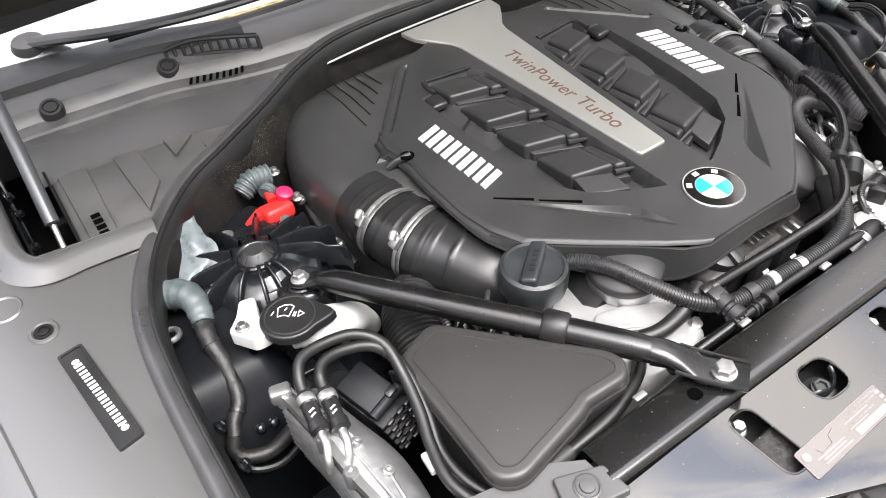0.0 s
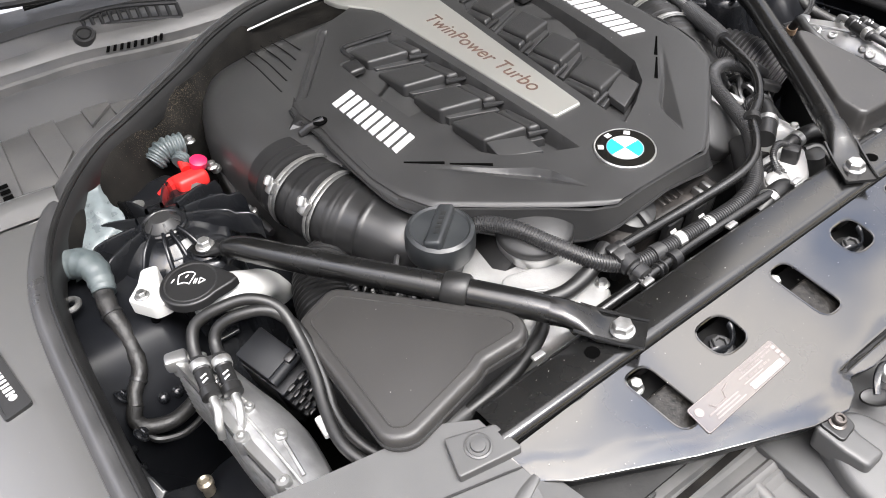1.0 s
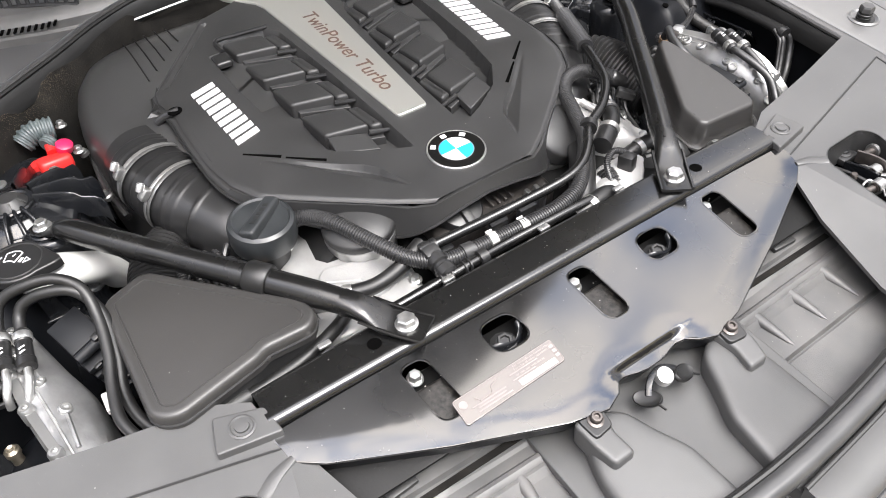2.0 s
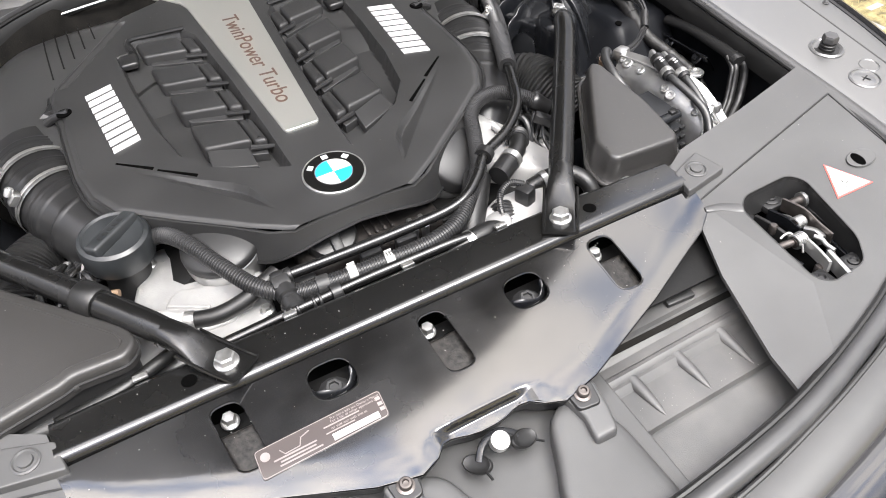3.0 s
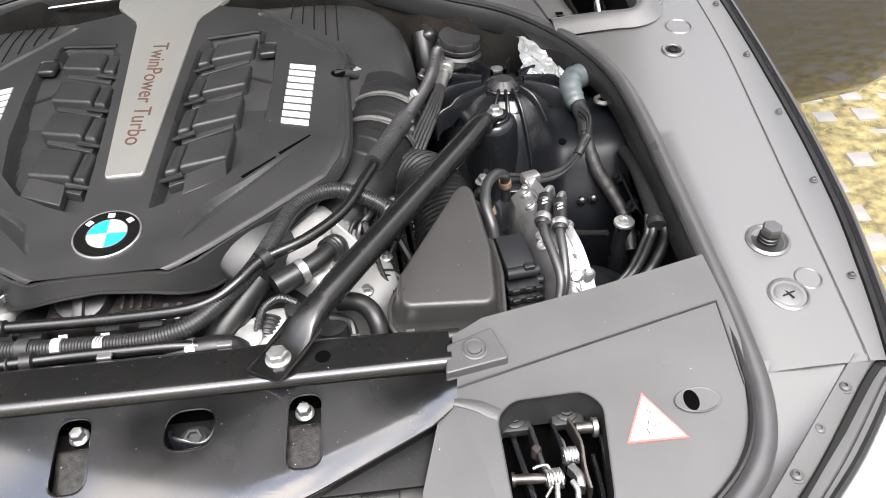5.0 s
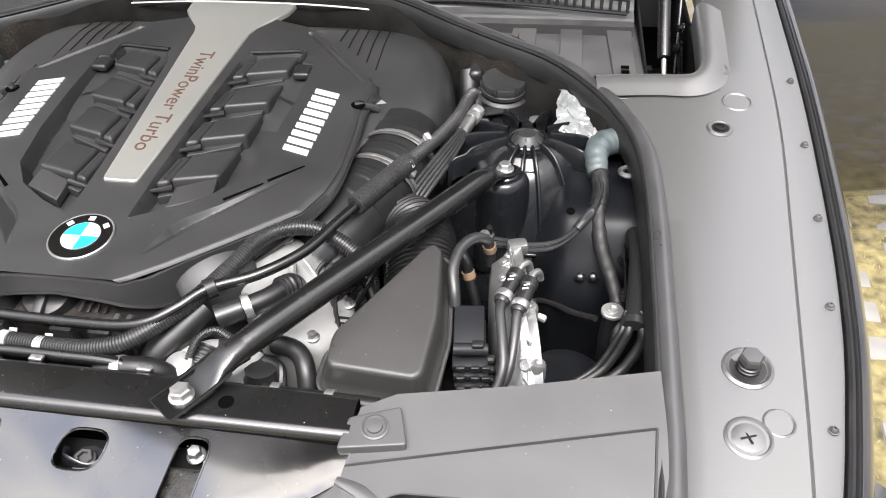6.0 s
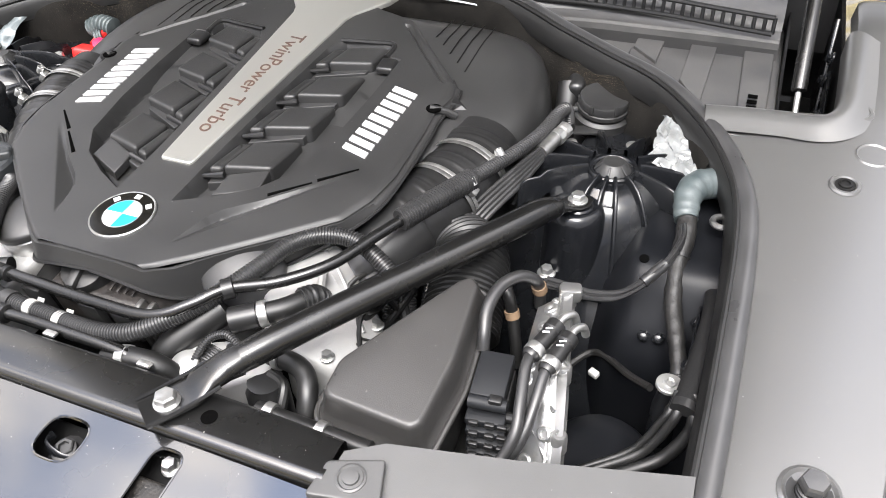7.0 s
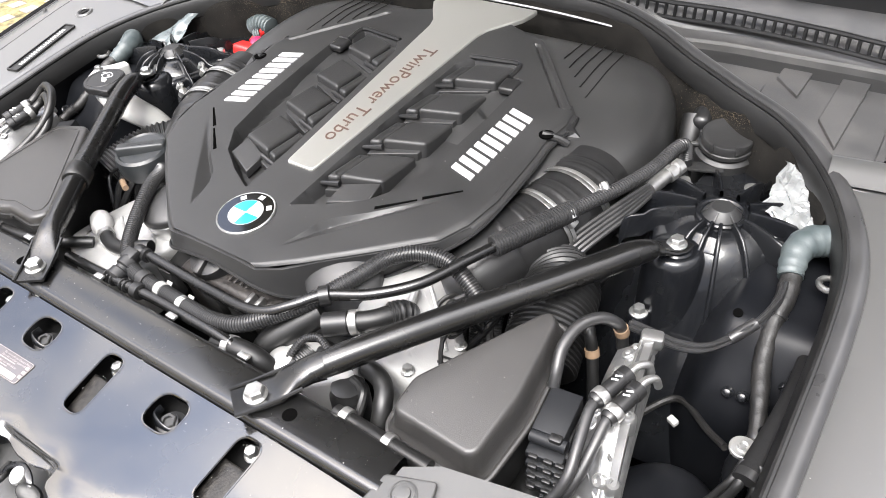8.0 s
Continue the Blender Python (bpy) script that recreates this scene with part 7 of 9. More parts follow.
# ---- strut braces and towers ----
def strut_brace(s):
    brace = thing("strut_brace", "satin black tubular strut brace " + ("with a foam ring" if s < 0 else "bolted at both ends"), "strut brace", "strut braces")
    path = smooth_path([V(s * x, y, z) for x, y, z in ((0.252, -0.165, 0.902), (0.285, -0.120, 0.908), (0.340, -0.045, 0.915), (0.405, 0.045, 0.921), (0.455, 0.115, 0.926), (0.480, 0.155, 0.926), (0.496, 0.180, 0.921))], 8)
    bm = bmesh.new()
    n = len(path)
    sweep(bm, path, lambda i, c: 0.0165 - 0.006 * max(0, (i / c - 0.78) / 0.22) ** 1.5 - 0.002 * max(0, 0.12 - i / c) / 0.12, 20, flat=1.0)
    part("tube", bm, TUBE_BLACK, brace)
    # front foot: pinched tube opening into a lipped plate
    d = (V(s * 0.285, -0.120, 0) - V(s * 0.213, -0.222, 0)).normalized()
    nrm = V(-d.y, d.x, 0)
    foot = V(s * 0.213, -0.222, 0.888)
    bm = bmesh.new()
    rings = []
    for t, half, z0, tall in ((-0.026, 0.021, 0.8865, 0.004), (0.0, 0.021, 0.8868, 0.004), (0.024, 0.021, 0.887, 0.006), (0.045, 0.018, 0.889, 0.020), (0.062, 0.0165, 0.890, 0.026), (0.078, 0.0155, 0.888, 0.031)):
        c = foot + d * t
        ring = []
        for k in range(16):
            a = 2 * math.pi * k / 16
            sx, sz = math.cos(a), math.sin(a)
            pw = 0.35 if t < 0.03 else 0.8
            ring.append(V(c.x, c.y, 0) + nrm * half * math.copysign(abs(sx) ** pw, sx) + V(0, 0, z0 + tall / 2 + tall / 2 * math.copysign(abs(sz) ** pw, sz)))
        rings.append(ring)
    rings_up(bm, rings)
    part("front_foot", bm, TUBE_BLACK, brace, angle=80)
    for e in (1, -1):
        bm = bmesh.new()
        sweep(bm, [foot + nrm * e * 0.0205 + d * t + V(0, 0, h) for t, h in ((-0.026, 0.003), (0.0, 0.004), (0.03, 0.008), (0.05, 0.012))], 0.0022, 6)
        part("foot_lip", bm, TUBE_BLACK, brace)
    bm = bmesh.new()
    hex_bolt(bm, foot + V(0, 0, 0.0025), (0, 0, 1), 0.0112, 0.0138, 0.009)
    part("front_bolt", bm, CHROME, brace, "zinc-plated flange bolt")
    # rear ear on the tower
    bm = bmesh.new()
    ear = V(s * 0.5125, 0.2105, 0.912)
    e = (ear - path[-1])
    rings = []
    for t, half, z, tall in ((0.0, 0.011, 0.921, 0.018), (0.35, 0.014, 0.917, 0.010), (0.7, 0.0165, 0.913, 0.005), (1.1, 0.0165, 0.911, 0.004), (1.5, 0.011, 0.911, 0.004)):
        c = path[-1] + V(e.x, e.y, 0) * t
        nn = V(-e.y, e.x, 0).normalized()
        rings.append([V(c.x, c.y, z) + nn * half * math.cos(2 * math.pi * k / 14) + V(0, 0, tall / 2 * math.sin(2 * math.pi * k / 14)) for k in range(14)])
    rings_up(bm, rings)
    part("rear_ear", bm, TUBE_BLACK, brace, angle=50)
    bm = bmesh.new()
    hex_bolt(bm, ear + V(0, 0, 0.0015), (0, 0, 1), 0.0085, 0.0125, 0.008)
    part("rear_bolt", bm, CHROME, brace, "zinc-plated flange bolt")
    if s < 0:
        a, b = V(-0.331, -0.058, 0.9155), V(-0.313, -0.082, 0.9125)
        bm = bmesh.new()
        sweep(bm, [a, a.lerp(b, 0.1), a.lerp(b, 0.9), b], lambda i, c: 0.0205 if i in (1, 2) else 0.0185, 24)
        part("foam_ring", bm, RUBBER, brace, "black ribbed foam ring")


for side in (1, -1):
    strut_brace(side)


def strut_tower(s):
    tower = thing("strut_tower", "gloss black cast strut tower with radial fins and a domed cap", "strut tower", "strut towers")
    at = V(s * 0.538, 0.295, 0.013)
    bm = bmesh.new()
    rings = []
    n = 72
    prof = [(0.20, 0.62), (0.170, 0.70), (0.142, 0.742), (0.128, 0.764), (0.121, 0.772), (0.113, 0.790), (0.103, 0.815), (0.092, 0.842), (0.080, 0.866), (0.068, 0.882), (0.056, 0.891), (0.046, 0.896), (0.040, 0.898)]
    for r, z in prof:
        ring = []
        for k in range(n):
            a = 2 * math.pi * k / n
            lobe = 1 + 0.03 * math.cos(3 * a - s * 0.4) * min(1, (r - 0.04) / 0.05)
            ring.append(at + V(r * lobe * math.cos(a), r * lobe * math.sin(a), z))
        rings.append(ring)
    rings_up(bm, rings, bottom=False)
    part("dome", bm, BODY_BLACK, tower, angle=60)
    # shoulder plate round the rear and sides, on which the long fins stand
    bm = bmesh.new()
    slab(bm, [V(s * x, y) for x, y in ((0.478, 0.222), (0.452, 0.290), (0.446, 0.355), (0.470, 0.378), (0.550, 0.388), (0.612, 0.352), (0.632, 0.300), (0.602, 0.258), (0.570, 0.246), (0.530, 0.252), (0.500, 0.240))], lambda x, y: 0.895 - 0.06 * max(0, math.hypot(x - at.x, y - at.y) - 0.05), 0.03, 0.008, 0.02)
    part("shoulder", bm, BODY_BLACK, tower)
    # upright fins from the hub: steep in front, long and level elsewhere
    steep = [(0.034, 0.911), (0.048, 0.908), (0.060, 0.902), (0.072, 0.890), (0.084, 0.872), (0.096, 0.848), (0.106, 0.822), (0.115, 0.797), (0.121, 0.782)]
    level = [(0.034, 0.912), (0.052, 0.911), (0.074, 0.908), (0.088, 0.904), (0.096, 0.896), (0.112, 0.893), (0.120, 0.888)]
    for deg, far in ((8, 0.120), (38, 0.118), (75, 0.112), (112, 0.112), (150, 0.112), (178, 0.112), (205, 0.120), (250, 0.084), (268, 0.096), (286, 0.121), (314, 0.115), (340, 0.120)):
        a = radians(deg)
        if s < 0:
            a = math.pi - a
        u, w = V(math.cos(a), math.sin(a), 0), V(-math.sin(a), math.cos(a), 0)
        bm = bmesh.new()
        line = [q for q in (steep if 240 < deg < 320 else level) if q[0] <= far]
        edge = ((-0.0042, -0.034), (-0.0024, -0.0020), (-0.0013, 0.0), (0.0013, 0.0), (0.0024, -0.0020), (0.0042, -0.034))
        rows = [[bm.verts.new(at + u * r + w * e + V(0, 0, z + h)) for e, h in edge] for r, z in line]
        rows.append([bm.verts.new(at + u * (line[-1][0] + 0.005) + w * e + V(0, 0, line[-1][1] + h - 0.012)) for e, h in edge])
        for p, q in zip(rows, rows[1:]):
            for k in range(5):
                bm.faces.new((p[k], p[k + 1], q[k + 1], q[k]))
        part("fin", bm, BODY_BLACK, tower, angle=60)
    # webs between fins
    for d0, d1 in ((250, 268), (268, 286)):
        poly = []
        for deg, r in ((d0 + 2.5, 0.050), (d0 + 2.5, 0.066), (d1 - 2.5, 0.066), (d1 - 2.5, 0.050)):
            a = radians(deg)
            if s < 0:
                a = math.pi - a
            poly.append(V(at.x + r * math.cos(a), at.y + r * math.sin(a)))
        bm = bmesh.new()
        slab(bm, poly, lambda x, y: along([(0.04, 0.917), (0.05, 0.9125), (0.07, 0.894)], math.hypot(x - at.x, y - at.y)), 0.012, 0.0015)
        part("web", bm, BODY_BLACK, tower)
    bm = bmesh.new()
    lathe(bm, [(0.033, 0.0), (0.033, 0.006), (0.031, 0.008), (0.028, 0.0075), (0.0255, 0.005)], at + V(0, 0, 0.896), (0, 0, 1), 36)
    part("hub_ring", bm, BODY_BLACK, tower)
    bm = bmesh.new()
    lathe(bm, [(0.0260, 0.0), (0.0260, 0.006), (0.0245, 0.0085), (0.0150, 0.0190), (0.0136, 0.0200), (0.002, 0.0203)], at + V(0, 0, 0.892), (0, 0, 1), 32)
    cap = part("cap", bm, PLASTIC, tower, angle=28)
    for k in range(6):
        a = radians(60 * k + 25)
        bm = bmesh.new()
        box(bm, Matrix.Translation(at + V(0.0200 * math.cos(a), 0.0200 * math.sin(a), 0.9064)) @ pose(0, 0, 0, 0, 0, 60 * k + 25) @ pose(0, 0, 0, 0, 39, 0), 0.013, 0.003, 0.002, 0.0006)
        part("cap_rib", bm, PLASTIC, cap)
    for x, y, z in ((0.600, 0.318, 0.899), (0.468, 0.352, 0.897)):
        bm = bmesh.new()
        lathe(bm, [(0.021, -0.03), (0.019, -0.002), (0.017, 0.0)], (s * x, y, z), (0, 0, 1), 22)
        part("boss", bm, BODY_BLACK, tower)
        bm = bmesh.new()
        hex_bolt(bm, (s * x, y, z), (0, 0, 1), 0.0085, 0.0125, 0.010)
        part("flange_bolt", bm, CHROME, tower, "zinc-plated flange bolt")
    bm = bmesh.new()
    lathe(bm, [(0.022, -0.022), (0.020, -0.002), (0.018, 0.0)], (s * 0.5125, 0.2105, 0.9085), (0, 0, 1), 22)
    part("boss", bm, BODY_BLACK, tower)
    # smooth round pillar under the brace's ear, and the bead at the dome's foot
    bm = bmesh.new()
    lathe(bm, [(0.062, -0.150), (0.054, -0.138), (0.046, -0.128), (0.0425, -0.112), (0.040, -0.060), (0.037, -0.018), (0.033, -0.008), (0.026, -0.004)], (s * 0.510, 0.216, 0.9085), (0, 0, 1), 40)
    part("pillar", bm, BODY_BLACK, tower, angle=70)
    bm = bmesh.new()
    turns = [radians(262 + 5 * k) for k in range(15)]
    sweep(bm, [at + V(s * 0.126 * math.cos(a), 0.126 * math.sin(a), 0.7705 + 0.012 * math.sin(3 * a)) for a in turns], 0.0042, 8)
    part("foot_bead", bm, BODY_BLACK, tower, angle=70)
    # sloping panel from the tower out to the wing, with a small hole and two studs
    apron = thing("tower_apron", "gloss black sheet apron between strut tower and wing", "sheet metal apron", "tower aprons")
    bm = bmesh.new()
    rows = []
    for i in range(25):
        x = 0.528 + 0.0072 * i
        d = min(1, max(0, (0.606 - x) / 0.075))
        drop = 0.10 * d * d * (3 - 2 * d)
        line = smooth_path([V(0, y, z) for y, z in ((0.36, 0.884), (0.27, 0.884), (0.20, 0.8825), (0.168, 0.8785), (0.150, 0.866), (0.130, 0.840), (0.110, 0.811), (0.100, 0.782), (0.096, 0.74), (0.094, 0.62))], 3)
        rows.append([bm.verts.new((s * x, q.y + 0.10 * d * d * (q.y < 0.2) * (1 - (0.2 - q.y) / 0.4), max(0.60, q.z - drop) + 0.0016 * noise.noise(V(x * 22, q.y * 22, s)))) for q in line])
    for p, q in zip(rows, rows[1:]):
        for k in range(len(p) - 1):
            bm.faces.new((p[k], p[k + 1], q[k + 1], q[k]))
    part("sheet", bm, APRON_BLACK, apron, angle=70)
    for x, y, z in ((0.626, 0.109, 0.811), (0.643, 0.109, 0.813)):
        bm = bmesh.new()
        lathe(bm, [(0.0075, -0.004), (0.0075, 0.003), (0.005, 0.005), (0.0045, 0.010), (0.002, 0.011)], (s * x, y, z), (0, -0.75, 0.6), 14)
        part("stud", bm, BODY_BLACK, apron)
    # small hole shown by a black disc on the uncut sheet, as its shade
    bm = bmesh.new()
    lathe(bm, [(0.0058, -0.001), (0.0058, 0.0008), (0.002, 0.0008)], (s * 0.607, 0.168, 0.8795), (0, -0.3, 1), 16)
    part("hole", bm, HOLE, apron)
    bm = bmesh.new()
    lathe(bm, [(0.016, -0.05), (0.014, -0.002), (0.013, 0.0)], (s * 0.488, 0.172, 0.818), (0, 0, 1), 18)
    part("foot_boss", bm, BODY_BLACK, tower)
    bm = bmesh.new()
    hex_bolt(bm, (s * 0.488, 0.172, 0.818), (0, 0, 1), 0.008, 0.012, 0.008)
    part("flange_bolt", bm, CHROME, tower, "zinc-plated flange bolt")
    # shelf behind the tower
    shelf = thing("tower_shelf", "black pressed shelf behind the strut tower with a bright plug", "sheet metal shelf", "tower shelves")
    bm = bmesh.new()
    slab(bm, [V(s * x, y) for x, y in ((0.47, 0.38), (0.60, 0.36), (0.615, 0.40), (0.58, 0.45), (0.48, 0.46))], lambda x, y: 0.884, 0.02, 0.006, 0.015)
    part("sheet", bm, BODY_BLACK, shelf)
    bm = bmesh.new()
    lathe(bm, [(0.0115, 0), (0.0115, 0.002), (0.009, 0.003), (0.006, 0.0022), (0.002, 0.0022)], (s * 0.546, 0.407, 0.8845), (0, 0, 1), 20)
    part("plug", bm, CHROME, shelf, "bright round plug")


for side in (1, -1):
    strut_tower(side)


# ---- air filter boxes ----
def filter_box_left():
    box_l = thing("air_filter_box", "dark grey plastic air filter box with a broad flat lid", "air filter box", "air filter boxes")
    poly = [V(*p) for p in ((-0.487, 0.004), (-0.432, 0.026), (-0.298, -0.128), (-0.292, -0.150), (-0.305, -0.166), (-0.360, -0.164), (-0.372, -0.170), (-0.470, -0.192), (-0.492, -0.178))]
    top = lambda x, y: 0.912 + 0.075 * (y + 0.08)
    bm = bmesh.new()
    out = rounded(poly, 0.014, 4)
    rings = [[V(p.x, p.y, top(p.x, p.y) + h) for p in inset(out, d)] for d, h in ((0.006, -0.15), (0.002, -0.026), (-0.003, -0.024), (-0.004, -0.018), (-0.0037, -0.008), (-0.0030, -0.0042), (-0.0014, -0.0016), (0.0010, -0.0004), (0.0040, 0.0002))]
    rings_up(bm, rings[:3], top=False)
    part("base", bm, PLASTIC, box_l)
    bm = bmesh.new()
    rings_up(bm, rings[2:], bottom=False)
    part("lid", bm, LID, box_l, "dark grey grained lid", angle=60)
    bm = bmesh.new()
    sweep(bm, [V(p.x, p.y, top(p.x, p.y) - 0.0145) for p in inset(out, -0.003)], 0.0022, 6, closed=True)
    part("lid_bead", bm, PLASTIC, box_l)
    bm = bmesh.new()
    sweep(bm, [V(p.x, p.y, top(p.x, p.y) + 0.0004) for p in rounded(inset(poly, 0.0105), 0.008, 4)], 0.0011, 6, closed=True)
    part("lid_line", bm, LID, box_l)
    bm = bmesh.new()
    lathe(bm, [(0.004, -0.002), (0.004, 0.001), (0.002, 0.002)], (-0.362, -0.169, top(0, -0.169) - 0.016), (0, -1, 0.2), 12)
    part("lid_peg", bm, LID, box_l)
    # snorkel towards the turbo
    duct = thing("intake_bellows", "ribbed black rubber bellows between filter box and intake hose", "bellows", "intake bellows")
    part("bellows", ribbed([V(-0.43, 0.03, 0.815), V(-0.418, 0.085, 0.828), V(-0.40, 0.13, 0.832), V(-0.372, 0.16, 0.828)], 0.044, 0.0032, 0.0068, 28), RUBBER, duct)


def filter_box_right():
    box_r = thing("air_filter_box", "dark grey plastic air filter box with a high sloping lid", "air filter box", "air filter boxes")
    rim = [V(*p) for p in ((0.336, -0.148), (0.344, -0.160), (0.450, -0.168), (0.464, -0.157), (0.471, -0.082), (0.460, 0.029), (0.445, 0.041), (0.427, 0.031), (0.336, -0.116))]
    crown = [V(*p) for p in ((0.347, -0.148), (0.354, -0.156), (0.447, -0.162), (0.456, -0.154), (0.461, -0.080), (0.452, 0.017), (0.442, 0.027), (0.430, 0.018), (0.347, -0.112))]
    n_out, n_in = rounded(rim, 0.010, 4), rounded(crown, 0.008, 4)
    zr = lambda p: 0.847 + 0.195 * (p.y + 0.15)
    zc = lambda p: 0.886 + 0.195 * (p.y + 0.15)
    bm = bmesh.new()
    rings_up(bm, [[V(p.x, p.y, 0.72) for p in inset(n_out, 0.010)], [V(p.x, p.y, zr(p) - 0.012) for p in inset(n_out, 0.006)], [V(p.x, p.y, zr(p) - 0.010) for p in inset(n_out, -0.004)], [V(p.x, p.y, zr(p)) for p in inset(n_out, -0.004)]])
    part("base", bm, PLASTIC, box_r)
    bm = bmesh.new()
    rings = [[V(p.x, p.y, zr(p) + 0.001) for p in n_out]]
    for t in (0.0, 0.3, 0.6, 0.80):
        rings.append([V(a.x + (b.x - a.x) * t, a.y + (b.y - a.y) * t, zr(a) + 0.004 + (zc(b) - zr(a) - 0.004) * t) for a, b in zip(inset(n_out, 0.003), n_in)])
    for d, h in ((-0.0004, -0.0046), (0.0006, -0.0024), (0.0020, -0.0009), (0.0038, -0.0002), (0.0054, 0.0)):
        rings.append([V(b.x, b.y, zc(b) + h) for b in inset(n_in, d)])
    rings_up(bm, rings, bottom=False)
    part("lid", bm, LID, box_r, "dark grey grained lid", angle=60)
    bm = bmesh.new()
    sweep(bm, [V(p.x, p.y, zr(p) - 0.001) for p in inset(n_out, -0.003)], 0.0034, 8, closed=True)
    part("lid_bead", bm, LID, box_r)
    duct = thing("intake_bellows", "ribbed black rubber bellows between filter box and intake hose", "bellows", "intake bellows")
    part("bellows", ribbed([V(0.425, 0.02, 0.825), V(0.412, 0.085, 0.845), V(0.400, 0.13, 0.85), V(0.372, 0.16, 0.84)], 0.049, 0.0032, 0.0068, 28), RUBBER, duct)
    # side duct
    bm = bmesh.new()
    sweep(bm, smooth_path([V(0.478, -0.05, 0.76), V(0.486, -0.10, 0.77), V(0.485, -0.16, 0.77)], 6), 0.022, 14)
    part("side_duct", bm, RUBBER, box_r)


LID = material("grained_dark_grey_lid", (0.031, 0.030, 0.0292), 0.33, bump=0.35, fine=1400, scale=7, vary=0.1)
filter_box_left()
filter_box_right()


# ---- control units and oil coolers beside the filter boxes ----
UNIT_ALLOY = material("worn_die_cast_alloy", (0.32, 0.32, 0.32), 0.34, metal=0.8, bump=0.6, fine=160, scale=30, vary=0.22)


def cooler(s):
    unit = thing("control_unit", "bright die-cast aluminium control unit with ribs and lugs", "control unit", "control units")
    if s > 0:
        outer = [V(0.541, 0.075, 0.884), V(0.556, 0.0, 0.889), V(0.571, -0.066, 0.882), V(0.581, -0.112, 0.850), V(0.588, -0.155, 0.805)]
        inner = [V(0.510, 0.055, 0.868), V(0.516, 0.0, 0.868), V(0.528, -0.065, 0.858), V(0.540, -0.110, 0.828), V(0.548, -0.150, 0.785)]
        joints = ((V(0.532, -0.045, 0.900), V(0.548, 0.006, 0.905)), (V(0.552, -0.056, 0.897), V(0.563, -0.006, 0.902)))
    else:
        outer = [V(-0.614, 0.058, 0.905), V(-0.606, -0.010, 0.903), V(-0.601, -0.075, 0.893), V(-0.588, -0.150, 0.878)]
        inner = [V(-0.575, 0.050, 0.892), V(-0.560, -0.010, 0.884), V(-0.542, -0.075, 0.868), V(-0.545, -0.150, 0.852)]
        joints = ((V(-0.598, 0.022, 0.920), V(-0.606, -0.034, 0.910)), (V(-0.577, 0.014, 0.917), V(-0.586, -0.042, 0.906)))
    po, pi = smooth_path(outer, 5), smooth_path(inner, 5)
    bm = bmesh.new()
    rings = []
    for k, (a, b) in enumerate(zip(po, pi)):
        t = k / (len(po) - 1)
        swell = 0.012 * math.sin(math.pi * t)
        rings.append([a - V(0, 0, 0.12), a - V(0, 0, 0.006), a.lerp(b, 0.12), a.lerp(b, 0.22) + V(0, 0, 0.3 * swell), a.lerp(b, 0.5) + V(0, 0, swell), a.lerp(b, 0.8) + V(0, 0, 0.6 * swell), b, b.lerp(a, -0.1) - V(0, 0, 0.02), b.lerp(a, -0.12) - V(0, 0, 0.10)])
    rings_up(bm, rings)
    part("case", bm, UNIT_ALLOY, unit, angle=38)
    bm = bmesh.new()
    rows = []
    for a, b in zip(po, pi):
        d = (a - b).normalized()
        rows.append([a + d * 0.004 - V(0, 0, 0.012), a + d * 0.004 + V(0, 0, 0.002), a - d * 0.007 + V(0, 0, 0.002), a - d * 0.007 - V(0, 0, 0.012)])
    rings_up(bm, rows)
    part("edge_flange", bm, ALLOY_BRIGHT, unit)
    bm = bmesh.new()
    sweep(bm, [a.lerp(b, 0.30) + V(0, 0, 0.0055) for a, b in zip(po, pi)], 0.0016, 6)
    part("wire_bail", bm, CHROME, unit)
    for t in (0.03, 0.40, 0.72, 0.97):
        k = int(t * (len(po) - 1))
        p = po[k] - V(0, 0, 0.002)
        bm = bmesh.new()
        lathe(bm, [(0.0085, -0.016), (0.0085, 0.004), (0.0065, 0.007), (0.0035, 0.0072), (0.003, 0.003)], p, (0, 0, 1), 14)
        part("lug", bm, ALLOY_BRIGHT, unit)
    bm = bmesh.new()
    box(bm, Matrix.Translation(po[0] + V(0, 0.002, -0.002)) @ pose(0, 0, 0, 0, 0, 15 * s), 0.026, 0.020, 0.018, 0.005)
    part("corner_block", bm, ALLOY_BRIGHT, unit)
    # cast bosses and webs over the face
    rng = random.Random(31 + s)
    for k in range(11 if s > 0 else 4):
        i = int((0.06 + (0.085 if s > 0 else 0.24) * k) * (len(po) - 1))
        f = rng.uniform(0.34, 0.86)
        nrm = (po[i] - pi[i]).cross(po[min(i + 1, len(po) - 1)] - po[i - 1]).normalized()
        nrm = nrm if nrm.z > 0 else -nrm
        swell = 0.012 * math.sin(math.pi * i / (len(po) - 1))
        p = po[i].lerp(pi[i], f) + V(0, 0, swell * (1 - 2 * abs(f - 0.5)) - 0.001)
        q = rng.uniform(0.0045, 0.0085)
        bm = bmesh.new()
        lathe(bm, [(q * 1.25, -0.004), (q * 1.1, 0.001), (q, 0.0035), (q * 0.8, 0.0046), (q * 0.45, 0.0044), (q * 0.38, 0.0024)], p, nrm, 16)
        part("boss", bm, ALLOY_BRIGHT, unit)
        if k % 2:
            j = min(len(po) - 1, i + 3)
            bm = bmesh.new()
            sweep(bm, [p + V(0, 0, 0.0005), po[j].lerp(pi[j], 1 - f) + V(0, 0, 0.004)], 0.0026, 6)
            part("cast_web", bm, UNIT_ALLOY, unit)
    for k in range(9):
        bm = bmesh.new()
        sweep(bm, [a + V(s * 0.004 if s > 0 else -0.004, 0, -0.02 - 0.008 * k) for a in po], 0.0028, 4)
        part("cooling_fin", bm, STEEL, unit)
